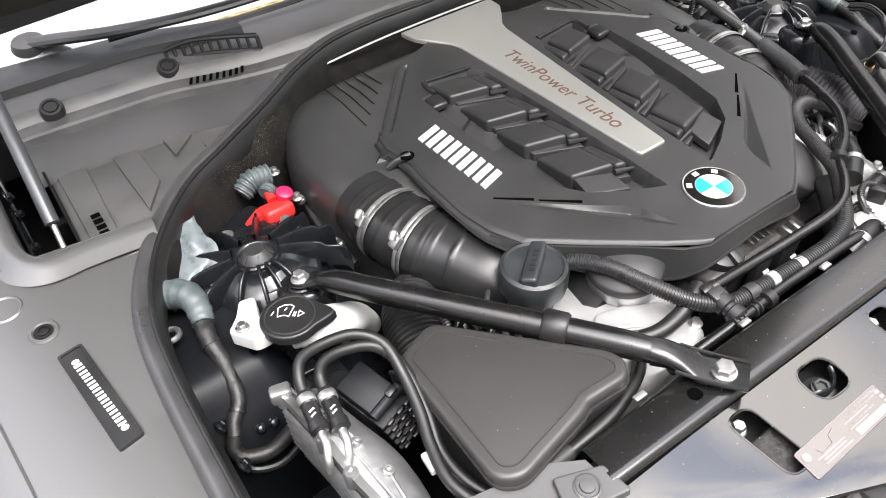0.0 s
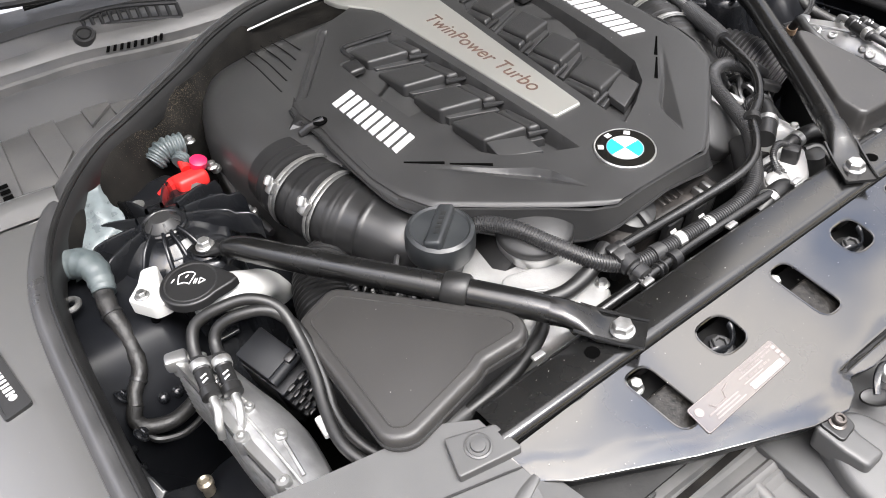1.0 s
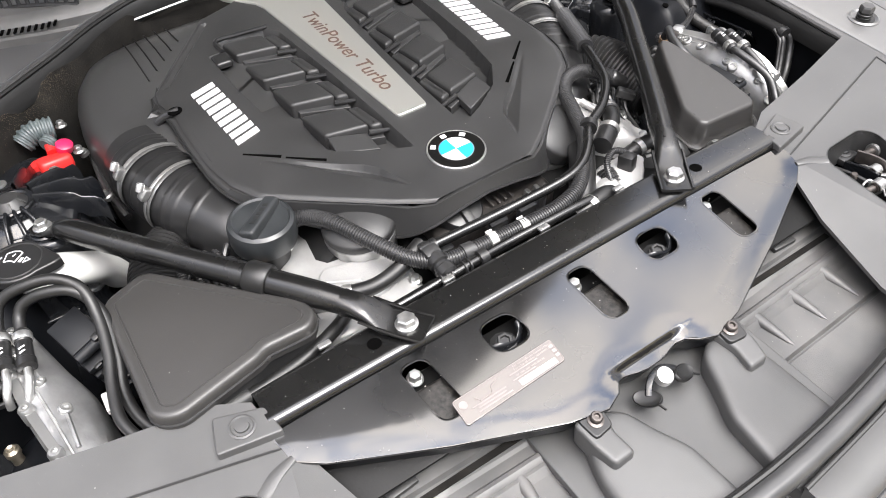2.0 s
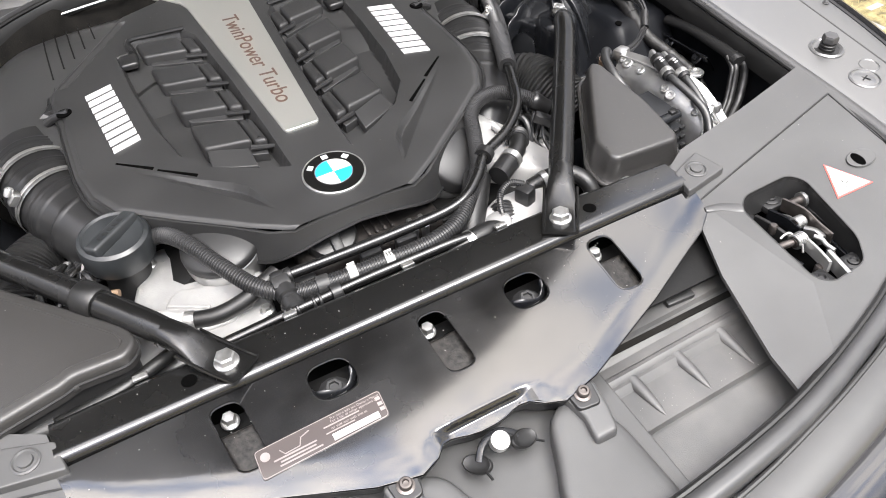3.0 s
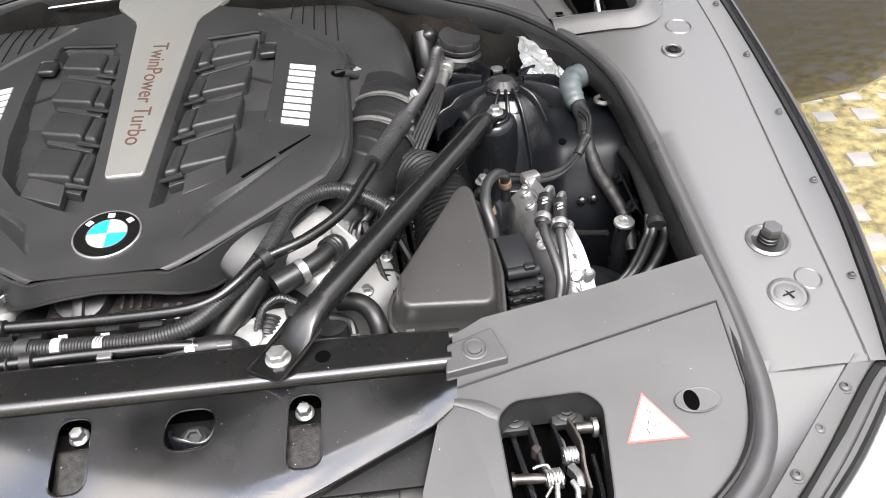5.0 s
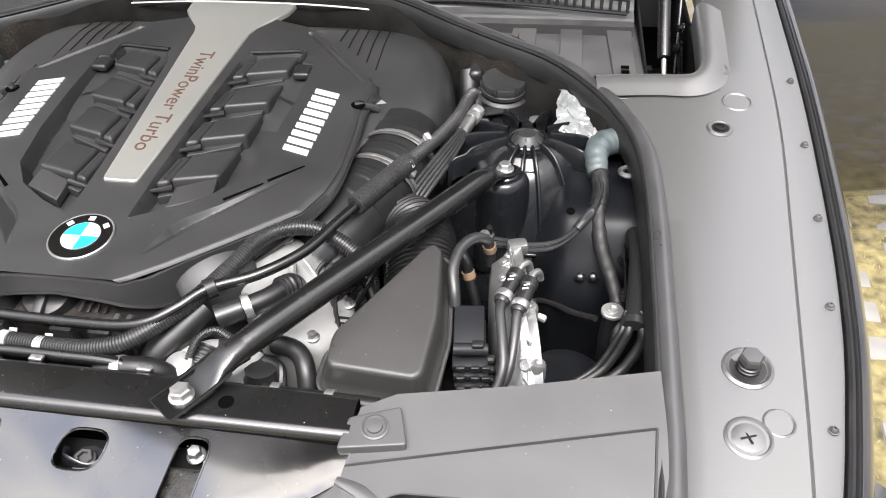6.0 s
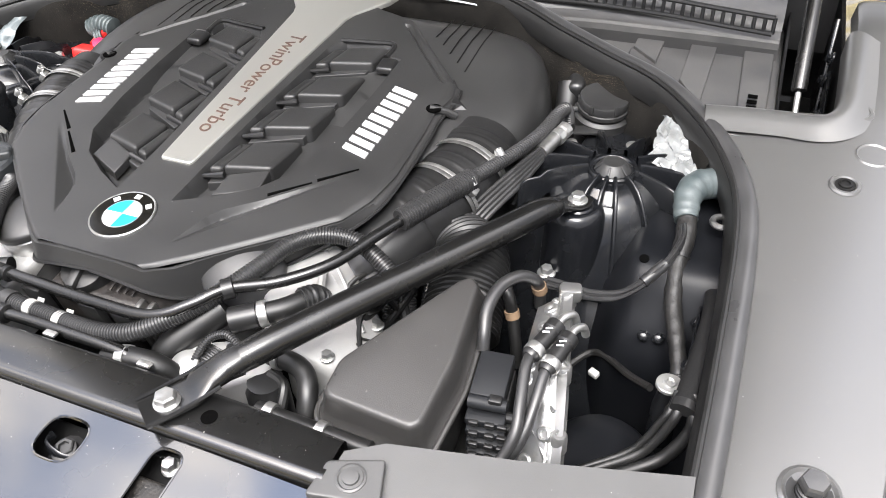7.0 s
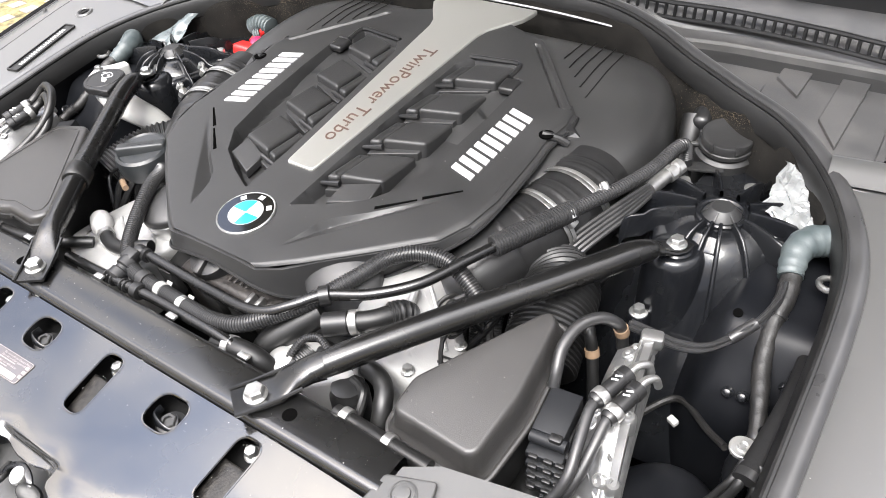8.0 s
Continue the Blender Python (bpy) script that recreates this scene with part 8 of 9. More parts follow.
    for ring, end in joints:
        ax = (end - ring).normalized()
        bm = bmesh.new()
        lathe(bm, [(0.0075, -0.006), (0.0098, -0.002), (0.0098, 0.010), (0.0085, 0.012), (0.0092, 0.016), (0.0092, 0.034), (0.0108, 0.036), (0.0108, 0.046), (0.007, 0.048)], ring, ax, 16)
        joint = part("hose_joint", bm, PLASTIC_SMOOTH, unit, "black quick joint")
        bm = bmesh.new()
        lathe(bm, [(0.0104, 0.0), (0.0108, 0.001), (0.0108, 0.009), (0.0104, 0.010)], ring, ax, 20)
        part("steel_ring", bm, CHROME, joint)
        bm = bmesh.new()
        sweep(bm, smooth_path([ring + ax * 0.044, end + ax * 0.006, end + ax * 0.018 + V(0.004 * s, 0, -0.006), end + ax * 0.022 + V(0.006 * s, 0, -0.02)], 5), 0.0046, 12)
        part("metal_elbow", bm, CHROME, joint)
        for e in (-0.003, 0.003):
            bm = bmesh.new()
            p = ring + ax * (0.028 + e) + V(0, 0, 0.0088)
            box(bm, Matrix.Translation(p) @ pose(0, 0, 0, 0, 0, 20 + 900 * e), 0.007, 0.002, 0.0014, 0.0)
            part("white_mark", bm, WHITE, joint)
    return unit


for side in (1, -1):
    cooler(side)


HOSE_GREY = material("grey_rubber_hose", (0.02, 0.02, 0.0205), 0.36, bump=0.1, fine=700, scale=40, spec=0.6)


def cooler_hoses():
    left = thing("cooler_hoses", "pair of black rubber hoses arching from the control unit", "hoses", "cooler hoses")
    one = [(-0.598, 0.022, 0.920), (-0.594, 0.040, 0.930), (-0.582, 0.052, 0.944), (-0.556, 0.046, 0.955), (-0.522, 0.034, 0.957), (-0.500, 0.012, 0.945), (-0.498, -0.020, 0.922), (-0.505, -0.060, 0.902), (-0.516, -0.095, 0.888), (-0.522, -0.140, 0.876), (-0.505, -0.185, 0.862)]
    two = [(-0.577, 0.014, 0.917), (-0.573, 0.032, 0.926), (-0.562, 0.038, 0.938), (-0.538, 0.030, 0.947), (-0.508, 0.014, 0.944), (-0.492, -0.012, 0.920), (-0.497, -0.060, 0.895), (-0.508, -0.100, 0.876), (-0.504, -0.140, 0.864), (-0.485, -0.170, 0.856), (-0.449, -0.178, 0.854)]
    for pts in (one, two):
        part("hose", tube([V(*p) for p in pts], 0.0068, 12), RUBBER, left)
    bm = bmesh.new()
    sweep(bm, [V(-0.452, -0.178, 0.858), V(-0.436, -0.178, 0.857)], 0.0088, 14)
    part("ferrule", bm, CHROME, left, "bright ferrule")
    bm = bmesh.new()
    sweep(bm, [V(-0.436, -0.178, 0.857), V(-0.395, -0.175, 0.856)], 0.0115, 14)
    part("coupling", bm, PLASTIC, left)
    bm = bmesh.new()
    sweep(bm, smooth_path([V(-0.40, -0.176, 0.856), V(-0.33, -0.172, 0.862), V(-0.27, -0.150, 0.862), V(-0.24, -0.125, 0.855)], 5), 0.0085, 12)
    part("hose", bm, RUBBER, left)
    bm = bmesh.new()
    slab(bm, [V(x - 0.5255, y - 0.108) for x, y in ((-0.006, -0.010), (0.007, -0.012), (0.008, 0.002), (0.003, 0.003), (0.003, 0.012), (-0.005, 0.012))], lambda x, y: 0.882 + 0.3 * (y + 0.108), 0.006, 0.0012, 0.002)
    part("clip", bm, TAPE_PALE, left, "pale plastic clip")

    right = thing("cooler_hoses", "grey rubber hoses with tan clips looping beside the control unit", "hoses", "cooler hoses")
    for pts, mat in ((((0.474, -0.030, 0.870), (0.472, -0.020, 0.885), (0.468, 0.002, 0.900), (0.473, 0.030, 0.910), (0.488, 0.051, 0.912), (0.502, 0.064, 0.900), (0.505, 0.075, 0.880), (0.507, 0.077, 0.85)), HOSE_GREY),
                     (((0.466, 0.064, 0.872), (0.470, 0.062, 0.878), (0.475, 0.056, 0.872), (0.4805, 0.0525, 0.85), (0.489, 0.040, 0.82), (0.495, 0.030, 0.79)), RUBBER)):
        part("hose", tube([V(*p) for p in pts], 0.0072, 12), mat, right)
    for a, b in (((0.5045, 0.073, 0.885), (0.5058, 0.0757, 0.875)), ((0.479, 0.0534, 0.855), (0.4815, 0.0515, 0.846))):
        bm = bmesh.new()
        sweep(bm, [V(*a), V(*b)], 0.0088, 14)
        part("tan_clip", bm, BROWN_CLIP, right, "tan hose clip")
    for pts in (((0.532, -0.045, 0.900), (0.531, -0.062, 0.898), (0.537, -0.097, 0.885), (0.540, -0.122, 0.870), (0.533, -0.142, 0.850), (0.515, -0.165, 0.835)), ((0.552, -0.056, 0.897), (0.5505, -0.066, 0.895), (0.550, -0.092, 0.882), (0.547, -0.116, 0.864), (0.538, -0.133, 0.846), (0.512, -0.158, 0.828), (0.49, -0.165, 0.825))):
        part("hose", tube([V(*p) for p in pts], 0.0060, 12), HOSE_GREY, right)


cooler_hoses()


def fuse_carrier(s):
    carrier = thing("relay_carrier", "black plastic relay carrier with a smooth lid and stacked plugs", "relay box", "relay carriers")
    if s > 0:
        a, b, d = V(0.472, -0.033, 0.874), V(0.508, -0.029, 0.874), V(0.482, -0.089, 0.868)
    else:
        a, b, d = V(-0.552, 0.042, 0.888), V(-0.512, 0.052, 0.898), V(-0.548, -0.008, 0.874)
    u, v = (b - a).normalized(), (a - d)
    v = (v - u * v.dot(u)).normalized()
    w = u.cross(v)
    base = Matrix((u, v, w)).transposed().to_4x4()
    base.translation = (b + d) / 2
    lx, ly = (b - a).length, (a - d).length
    bm = bmesh.new()
    box(bm, base @ pose(0, 0, -0.012), lx, ly, 0.024, 0.002)
    lid = part("lid", bm, CARRIER, carrier)
    bm = bmesh.new()
    sweep(bm, [base @ V(-lx / 2, -ly / 2 - 0.003, -0.009), base @ V(lx / 2 + 0.004, -ly / 2 - 0.003, -0.009)], 0.007, 16)
    part("hinge_roll", bm, CARRIER, carrier)
    bm = bmesh.new()
    box(bm, base @ pose(lx / 2 - 0.008, -ly / 2 - 0.002, -0.004), 0.014, 0.010, 0.012, 0.002)
    part("latch", bm, PLASTIC_SMOOTH, lid)
    # tiers of plugs stepping down in front of the lid
    for k in range(5):
        o, h = -ly / 2 - 0.002 - 0.004 * k, -0.028 - 0.014 * k
        bm = bmesh.new()
        box(bm, base @ pose(0.001 + 0.001 * k, o, h), lx + 0.006, 0.030, 0.0105, 0.0025)
        tier = part("plug_tier", bm, CARRIER, carrier)
        for e in (-0.014, 0.003, 0.016):
            bm = bmesh.new()
            box(bm, base @ pose(0.004 + e, o - 0.0155, h + 0.002), 0.010, 0.005, 0.0065, 0.001)
            part("plug_tab", bm, PLASTIC_SMOOTH, tier)
        bm = bmesh.new()
        lathe(bm, [(0.0055, 0), (0.0055, 0.007), (0.004, 0.009)], base @ V(lx / 2 + 0.003, o, h), u, 10)
        part("plug_end", bm, PLASTIC, tier)
    bm = bmesh.new()
    box(bm, base @ pose(0, 0, -0.07), lx + 0.004, ly, 0.09, 0.003)
    part("body", bm, PLASTIC, carrier)
    for k in range(4):
        part("wire", tube([base @ V(lx / 2 + 0.02, -ly / 2 - 0.01, -0.03 - 0.015 * k), base @ V(lx / 2 + 0.035, -ly / 2, -0.05 - 0.015 * k), base @ V(lx / 2 + 0.03, 0.02, -0.09 - 0.01 * k)], 0.003, 8), HOSE, carrier)


CARRIER = material("smooth_dark_lid", (0.012, 0.0128, 0.0145), 0.5, spec=0.25, scale=20, vary=0.08)
for side in (1, -1):
    fuse_carrier(side)


# ---- washer bottle, reservoir ----
def washer_bottle():
    bottle = thing("washer_bottle", "milky white washer bottle neck with a black printed cap", "washer bottle")
    bm = bmesh.new()
    path = smooth_path([V(-0.560, 0.150, 0.896), V(-0.535, 0.146, 0.890), V(-0.510, 0.142, 0.884), V(-0.490, 0.150, 0.870), V(-0.470, 0.166, 0.848), V(-0.455, 0.18, 0.815)], 6)
    sweep(bm, path, lambda i, n: 0.026 + 0.003 * math.sin(3.0 * i / n), 18, flat=0.75)
    part("neck", bm, WHITE_PLASTIC, bottle, angle=60)
    bm = bmesh.new()
    slab(bm, [V(*p) for p in ((-0.626, 0.180), (-0.607, 0.200), (-0.594, 0.224), (-0.574, 0.219), (-0.585, 0.180), (-0.575, 0.165), (-0.585, 0.145), (-0.606, 0.146))], lambda x, y: 0.9155, 0.02, 0.003, 0.006)
    part("bracket", bm, WHITE_PLASTIC, bottle)
    bm = bmesh.new()
    hex_bolt(bm, (-0.609, 0.174, 0.9155), (0, 0, 1), 0.006, 0.009, 0.005)
    part("bracket_screw", bm, STEEL, bottle)
    c, up = V(-0.555, 0.149, 0.916), V(0.05, -0.10, 1).normalized()
    bm = bmesh.new()
    poly = [V(c.x + 0.038 * math.cos(a), c.y + 0.038 * math.sin(a)) for a in [math.pi * (0.28 + k * 1.36 / 24) for k in range(25)]] + [V(-0.516, 0.117), V(-0.507, 0.121), V(-0.508, 0.130)]
    slab(bm, poly, lambda x, y: c.z + 0.006 - 0.10 * (y - c.y) * -1 * 0.5, 0.012, 0.003)
    cap = part("cap", bm, PLASTIC_SMOOTH, bottle, "black cap with white pictogram")
    z = lambda x, y: c.z + 0.0066 + 0.05 * (y - c.y)
    bm = bmesh.new()
    sweep(bm, [V(c.x + 0.031 * math.cos(a), c.y + 0.031 * math.sin(a), z(c.x, c.y + 0.031 * math.sin(a)) - 0.001) for a in [2 * math.pi * k / 40 for k in range(40)]], 0.0014, 5, closed=True)
    part("cap_ring", bm, PLASTIC, cap)
    # windscreen pictogram: two arcs, two sides, spray dashes
    strokes = [[(-0.018, 0.010), (-0.010, 0.017), (0.0, 0.019), (0.006, 0.016)], [(-0.013, -0.008), (-0.006, -0.004), (0.0, -0.004), (0.004, -0.006)], [(-0.018, 0.010), (-0.013, -0.008)], [(0.006, 0.016), (0.004, -0.006)],
               [(-0.022, 0.002), (-0.024, -0.006)], [(-0.006, 0.006), (-0.004, 0.012)], [(0.010, 0.006), (0.010, -0.004)], [(0.013, 0.006), (0.013, -0.004)], [(0.017, 0.008), (0.026, 0.004), (0.018, -0.004), (0.017, 0.008)]]
    for q in strokes:
        bm = bmesh.new()
        r = [V(c.x + 0.80 * (a * 0.72 + b * 0.70) - 0.002, c.y + 0.80 * (b * 0.72 - a * 0.70) + 0.003, z(c.x, c.y + 0.80 * (b * 0.72 - a * 0.70)) + 0.0002) for a, b in q]
        sweep(bm, r, 0.00065, 5)
        part("pictogram_stroke", bm, WHITE, cap)


washer_bottle()


def fluid_reservoir():
    pot = thing("fluid_reservoir", "black fluid reservoir with a broad round screw cap", "fluid reservoir")
    at, ax = V(0.487, 0.458, 0.907), V(0.08, -0.12, 1).normalized()
    bm = bmesh.new()
    lathe(bm, [(0.040, -0.15), (0.040, -0.03), (0.043, -0.026), (0.043, -0.004), (0.040, -0.002), (0.038, 0.0)], at, ax, 40)
    part("pot", bm, PLASTIC, pot)
    bm = bmesh.new()
    lathe(bm, [(0.036, 0.002), (0.0385, 0.004), (0.0385, 0.010), (0.0365, 0.011), (0.0365, 0.0215), (0.035, 0.024), (0.030, 0.0245), (0.028, 0.0238), (0.003, 0.0238)], at, ax, 40)
    part("cap", bm, PLASTIC, pot)
    bm = bmesh.new()
    box(bm, Matrix.Translation(at + V(-0.012, -0.046, -0.012)) @ pose(0, 0, 0, 0, 0, 20), 0.05, 0.022, 0.004, 0.001)
    part("lip", bm, PLASTIC, pot)
    for k in range(6):
        a = radians(60 * k + 12)
        bm = bmesh.new()
        box(bm, Matrix.Translation(at + ax * 0.016 + V(0.0368 * math.cos(a), 0.0368 * math.sin(a), 0)) @ pose(0, 0, 0, 0, 0, 60 * k + 12), 0.004, 0.008, 0.014, 0.0012)
        part("grip_rib", bm, PLASTIC, pot)
    bm = bmesh.new()
    box(bm, Matrix.Translation(at + V(-0.040, -0.018, 0.004)) @ pose(0, 0, 0, 0, 0, 25), 0.016, 0.006, 0.005, 0.001)
    part("pointer", bm, STEEL, pot)
    # black pipes beside it
    pipes = thing("vacuum_pipes", "black moulded pipes and a duct beside the intake plenum", "pipes")
    part("pipe", tube([V(0.450, 0.405, 0.905), V(0.448, 0.40, 0.86), V(0.44, 0.39, 0.80)], 0.009, 10), PLASTIC_SMOOTH, pipes)
    part("pipe", tube([V(0.425, 0.50, 0.92), V(0.43, 0.47, 0.88), V(0.435, 0.44, 0.80)], 0.018, 12), RUBBER, pipes)
    bm = bmesh.new()
    box(bm, pose(0.436, 0.505, 0.880, 12, 0, 8), 0.030, 0.042, 0.11, 0.013, 3)
    part("duct", bm, PLASTIC_SMOOTH, pipes)


fluid_reservoir()


# ---- battery lead, boots, films and wiring ----
def red_terminal():
    term = thing("terminal_cover", "bright red plastic terminal cover with a pink tab", "terminal cover")
    bm = bmesh.new()
    c = V(-0.462, 0.412, 0.883)
    box(bm, Matrix.Translation(c) @ pose(0, 0, 0, -12, 6, 10), 0.050, 0.040, 0.026, 0.008, 3)
    part("hood", bm, RED_PLASTIC, term)
    bm = bmesh.new()
    rings_up(bm, [[V(-0.486, 0.405, 0.878), V(-0.486, 0.425, 0.878), V(-0.486, 0.425, 0.894), V(-0.486, 0.405, 0.894)], [V(-0.512, 0.408, 0.880), V(-0.512, 0.416, 0.880), V(-0.512, 0.416, 0.884), V(-0.512, 0.408, 0.884)]])
    part("tongue", bm, RED_PLASTIC, term)
    bm = bmesh.new()
    lathe(bm, [(0.012, 0), (0.013, 0.003), (0.013, 0.012), (0.010, 0.014)], c + V(0.022, 0.012, 0.010), (0.2, -0.3, 1), 16)
    part("pink_tab", bm, PINK_PLASTIC, term, "pink round tab")
    part("red_lead", tube([V(-0.458, 0.425, 0.895), V(-0.455, 0.455, 0.905), V(-0.448, 0.49, 0.90)], 0.008, 10), RED_PLASTIC, term)
    part("ribbed_boot", ribbed([V(-0.492, 0.462, 0.905), V(-0.470, 0.468, 0.915), V(-0.440, 0.468, 0.912)], 0.019, 0.003, 0.008, 16), GREY_BOOT, term)
    part("ribbed_boot", ribbed([V(-0.462, 0.438, 0.902), V(-0.452, 0.446, 0.904)], 0.014, 0.002, 0.005, 14), GREY_BOOT, term)
    for x, y, z in ((-0.428, 0.478, 0.905), (-0.422, 0.418, 0.885)):
        bm = bmesh.new()
        hex_bolt(bm, (x, y, z), (0, 0, 1), 0.006, 0.009, 0.007)
        part("bolt", bm, CHROME, term)


red_terminal()


def loom(s):
    """Grey boot, cloth-taped loom and the film stuffed behind it."""
    boot = thing("wiring_loom", "cloth-taped wiring loom leaving a grey rubber boot at the wing wall", "wiring loom", "wiring looms")
    pts = [V(s * x, y, z) for x, y, z in ((0.676, 0.300, 0.914), (0.655, 0.290, 0.919), (0.640, 0.268, 0.918), (0.640, 0.243, 0.908), (0.643, 0.230, 0.902))]
    bm = bmesh.new()
    sweep(bm, smooth_path(pts, 6), lambda i, n: 0.0175 + 0.002 * math.sin(6 * i / n) + 0.0008 * math.sin(i * 1.9) - 0.003 * max(0, i / n - 0.75) / 0.25, 18)
    part("boot", bm, GREY_BOOT, boot, "grey-green rubber boot", angle=70)
    taped = [V(s * x, y, z) for x, y, z in ((0.643, 0.236, 0.904), (0.647, 0.205, 0.893), (0.645, 0.175, 0.876), (0.650, 0.135, 0.852), (0.664, 0.090, 0.834), (0.676, 0.045, 0.815), (0.675, 0.01, 0.79))]
    if s < 0:
        taped = taped[:4] + [V(-0.668, 0.116, 0.838), V(-0.675, 0.102, 0.829)]
    path = even(smooth_path(taped, 10), 0.004)
    bm = bmesh.new()
    sweep(bm, path, lambda i, n: 0.0122 - 0.0042 * i / n + 0.0006 * noise.noise(V(i * 0.5, s, 0)) + (0.0005 if i % 5 < 2 else 0), 12)
    part("taped_run", bm, TAPE, boot, angle=50)
    for t in (0.22, 0.78):
        i = int(t * len(path))
        bm = bmesh.new()
        sweep(bm, [path[i], path[i + 1]], 0.0138 - 0.004 * t, 14)
        part("cable_tie", bm, PLASTIC_SMOOTH, boot)
    branch = [V(s * x, y, z) for x, y, z in ((0.640, 0.205, 0.906), (0.643, 0.170, 0.912), (0.634, 0.135, 0.905), (0.615, 0.110, 0.892), (0.590, 0.100, 0.872), (0.558, 0.098, 0.864), (0.532, 0.095, 0.869), (0.506, 0.090, 0.876))]
    if s > 0:
        for k in range(4):
            part("wire", tube([p + V(0.003 * (k % 2), 0.003 * (k // 2), 0.003 * k - 0.004) for p in branch], 0.0028, 6), HOSE, boot)
        bm = bmesh.new()
        sweep(bm, smooth_path(branch[2:4], 4), 0.0068, 12)
        part("sleeve", bm, HOSE_GREY, boot)
    else:
        low = [V(*p) for p in ((-0.674, 0.104, 0.831), (-0.682, 0.096, 0.818), (-0.674, 0.087, 0.806), (-0.646, 0.080, 0.801), (-0.615, 0.091, 0.800), (-0.590, 0.108, 0.80))]
        part("taped_branch", tube(low, 0.0095, 16), TAPE, boot)
        part("thin_cable", tube([p + V(0.004, -0.012, -0.016) for p in low[1:]], 0.0045, 8), RUBBER, boot)
    # crumpled film
    film = thing("plastic_film", "crumpled clear plastic film tucked behind the weatherstrip", "plastic film", "plastic films")
    bm = bmesh.new()
    rows = []
    for i in range(27):
        row = []
        for j in range(27):
            u, v = i / 26, j / 26
            p = V(s * (0.578 + 0.074 * u), 0.405 - 0.080 * v - 0.025 * u, 0.942 - 0.032 * v - 0.008 * u) + (V(-0.016 * u, -0.012 * v, -0.012 * v) if s < 0 else V(0, 0, 0))
            for size, much in (((4, 0.009), (9, 0.004), (19, 0.0012)) if s > 0 else ((2.5, 0.010), (6, 0.0022), (17, 0.0006))):
                p += V(noise.noise(V(u * size, v * size, s * 3)), noise.noise(V(u * size, v * size, 9)), abs(noise.noise(V(u * size, v * size, 17)))) * much
            row.append(bm.verts.new(p))
        rows.append(row)
    for a, b in zip(rows, rows[1:]):
        for k in range(26):
            bm.faces.new((a[k], a[k + 1], b[k + 1], b[k]))
    part("film", bm, FOIL if s > 0 else FILM_GREY, film, angle=22)
    # hook plate beside the boot
    eye = thing("lifting_eye", "small dark steel eye on the wing wall", "steel eye", "steel eyes")
    bm = bmesh.new()
    sweep(bm, [V(s * (0.684 + 0.011 * math.cos(a)), 0.235 + 0.011 * math.sin(a), 0.905) for a in [2 * math.pi * k / 20 for k in range(20)]], 0.004, 8, closed=True)
    part("eye", bm, STEEL, eye)


FILM_GREY = material("crumpled_grey_film", (0.12, 0.14, 0.145), 0.3, scale=60, vary=0.2, metal=0.1)
for side in (1, -1):
    loom(side)


CLOTH = material("black_woven_sleeve", (0.006, 0.006, 0.0062), 0.75, bump=0.5, fine=500, scale=60, spec=0.2)


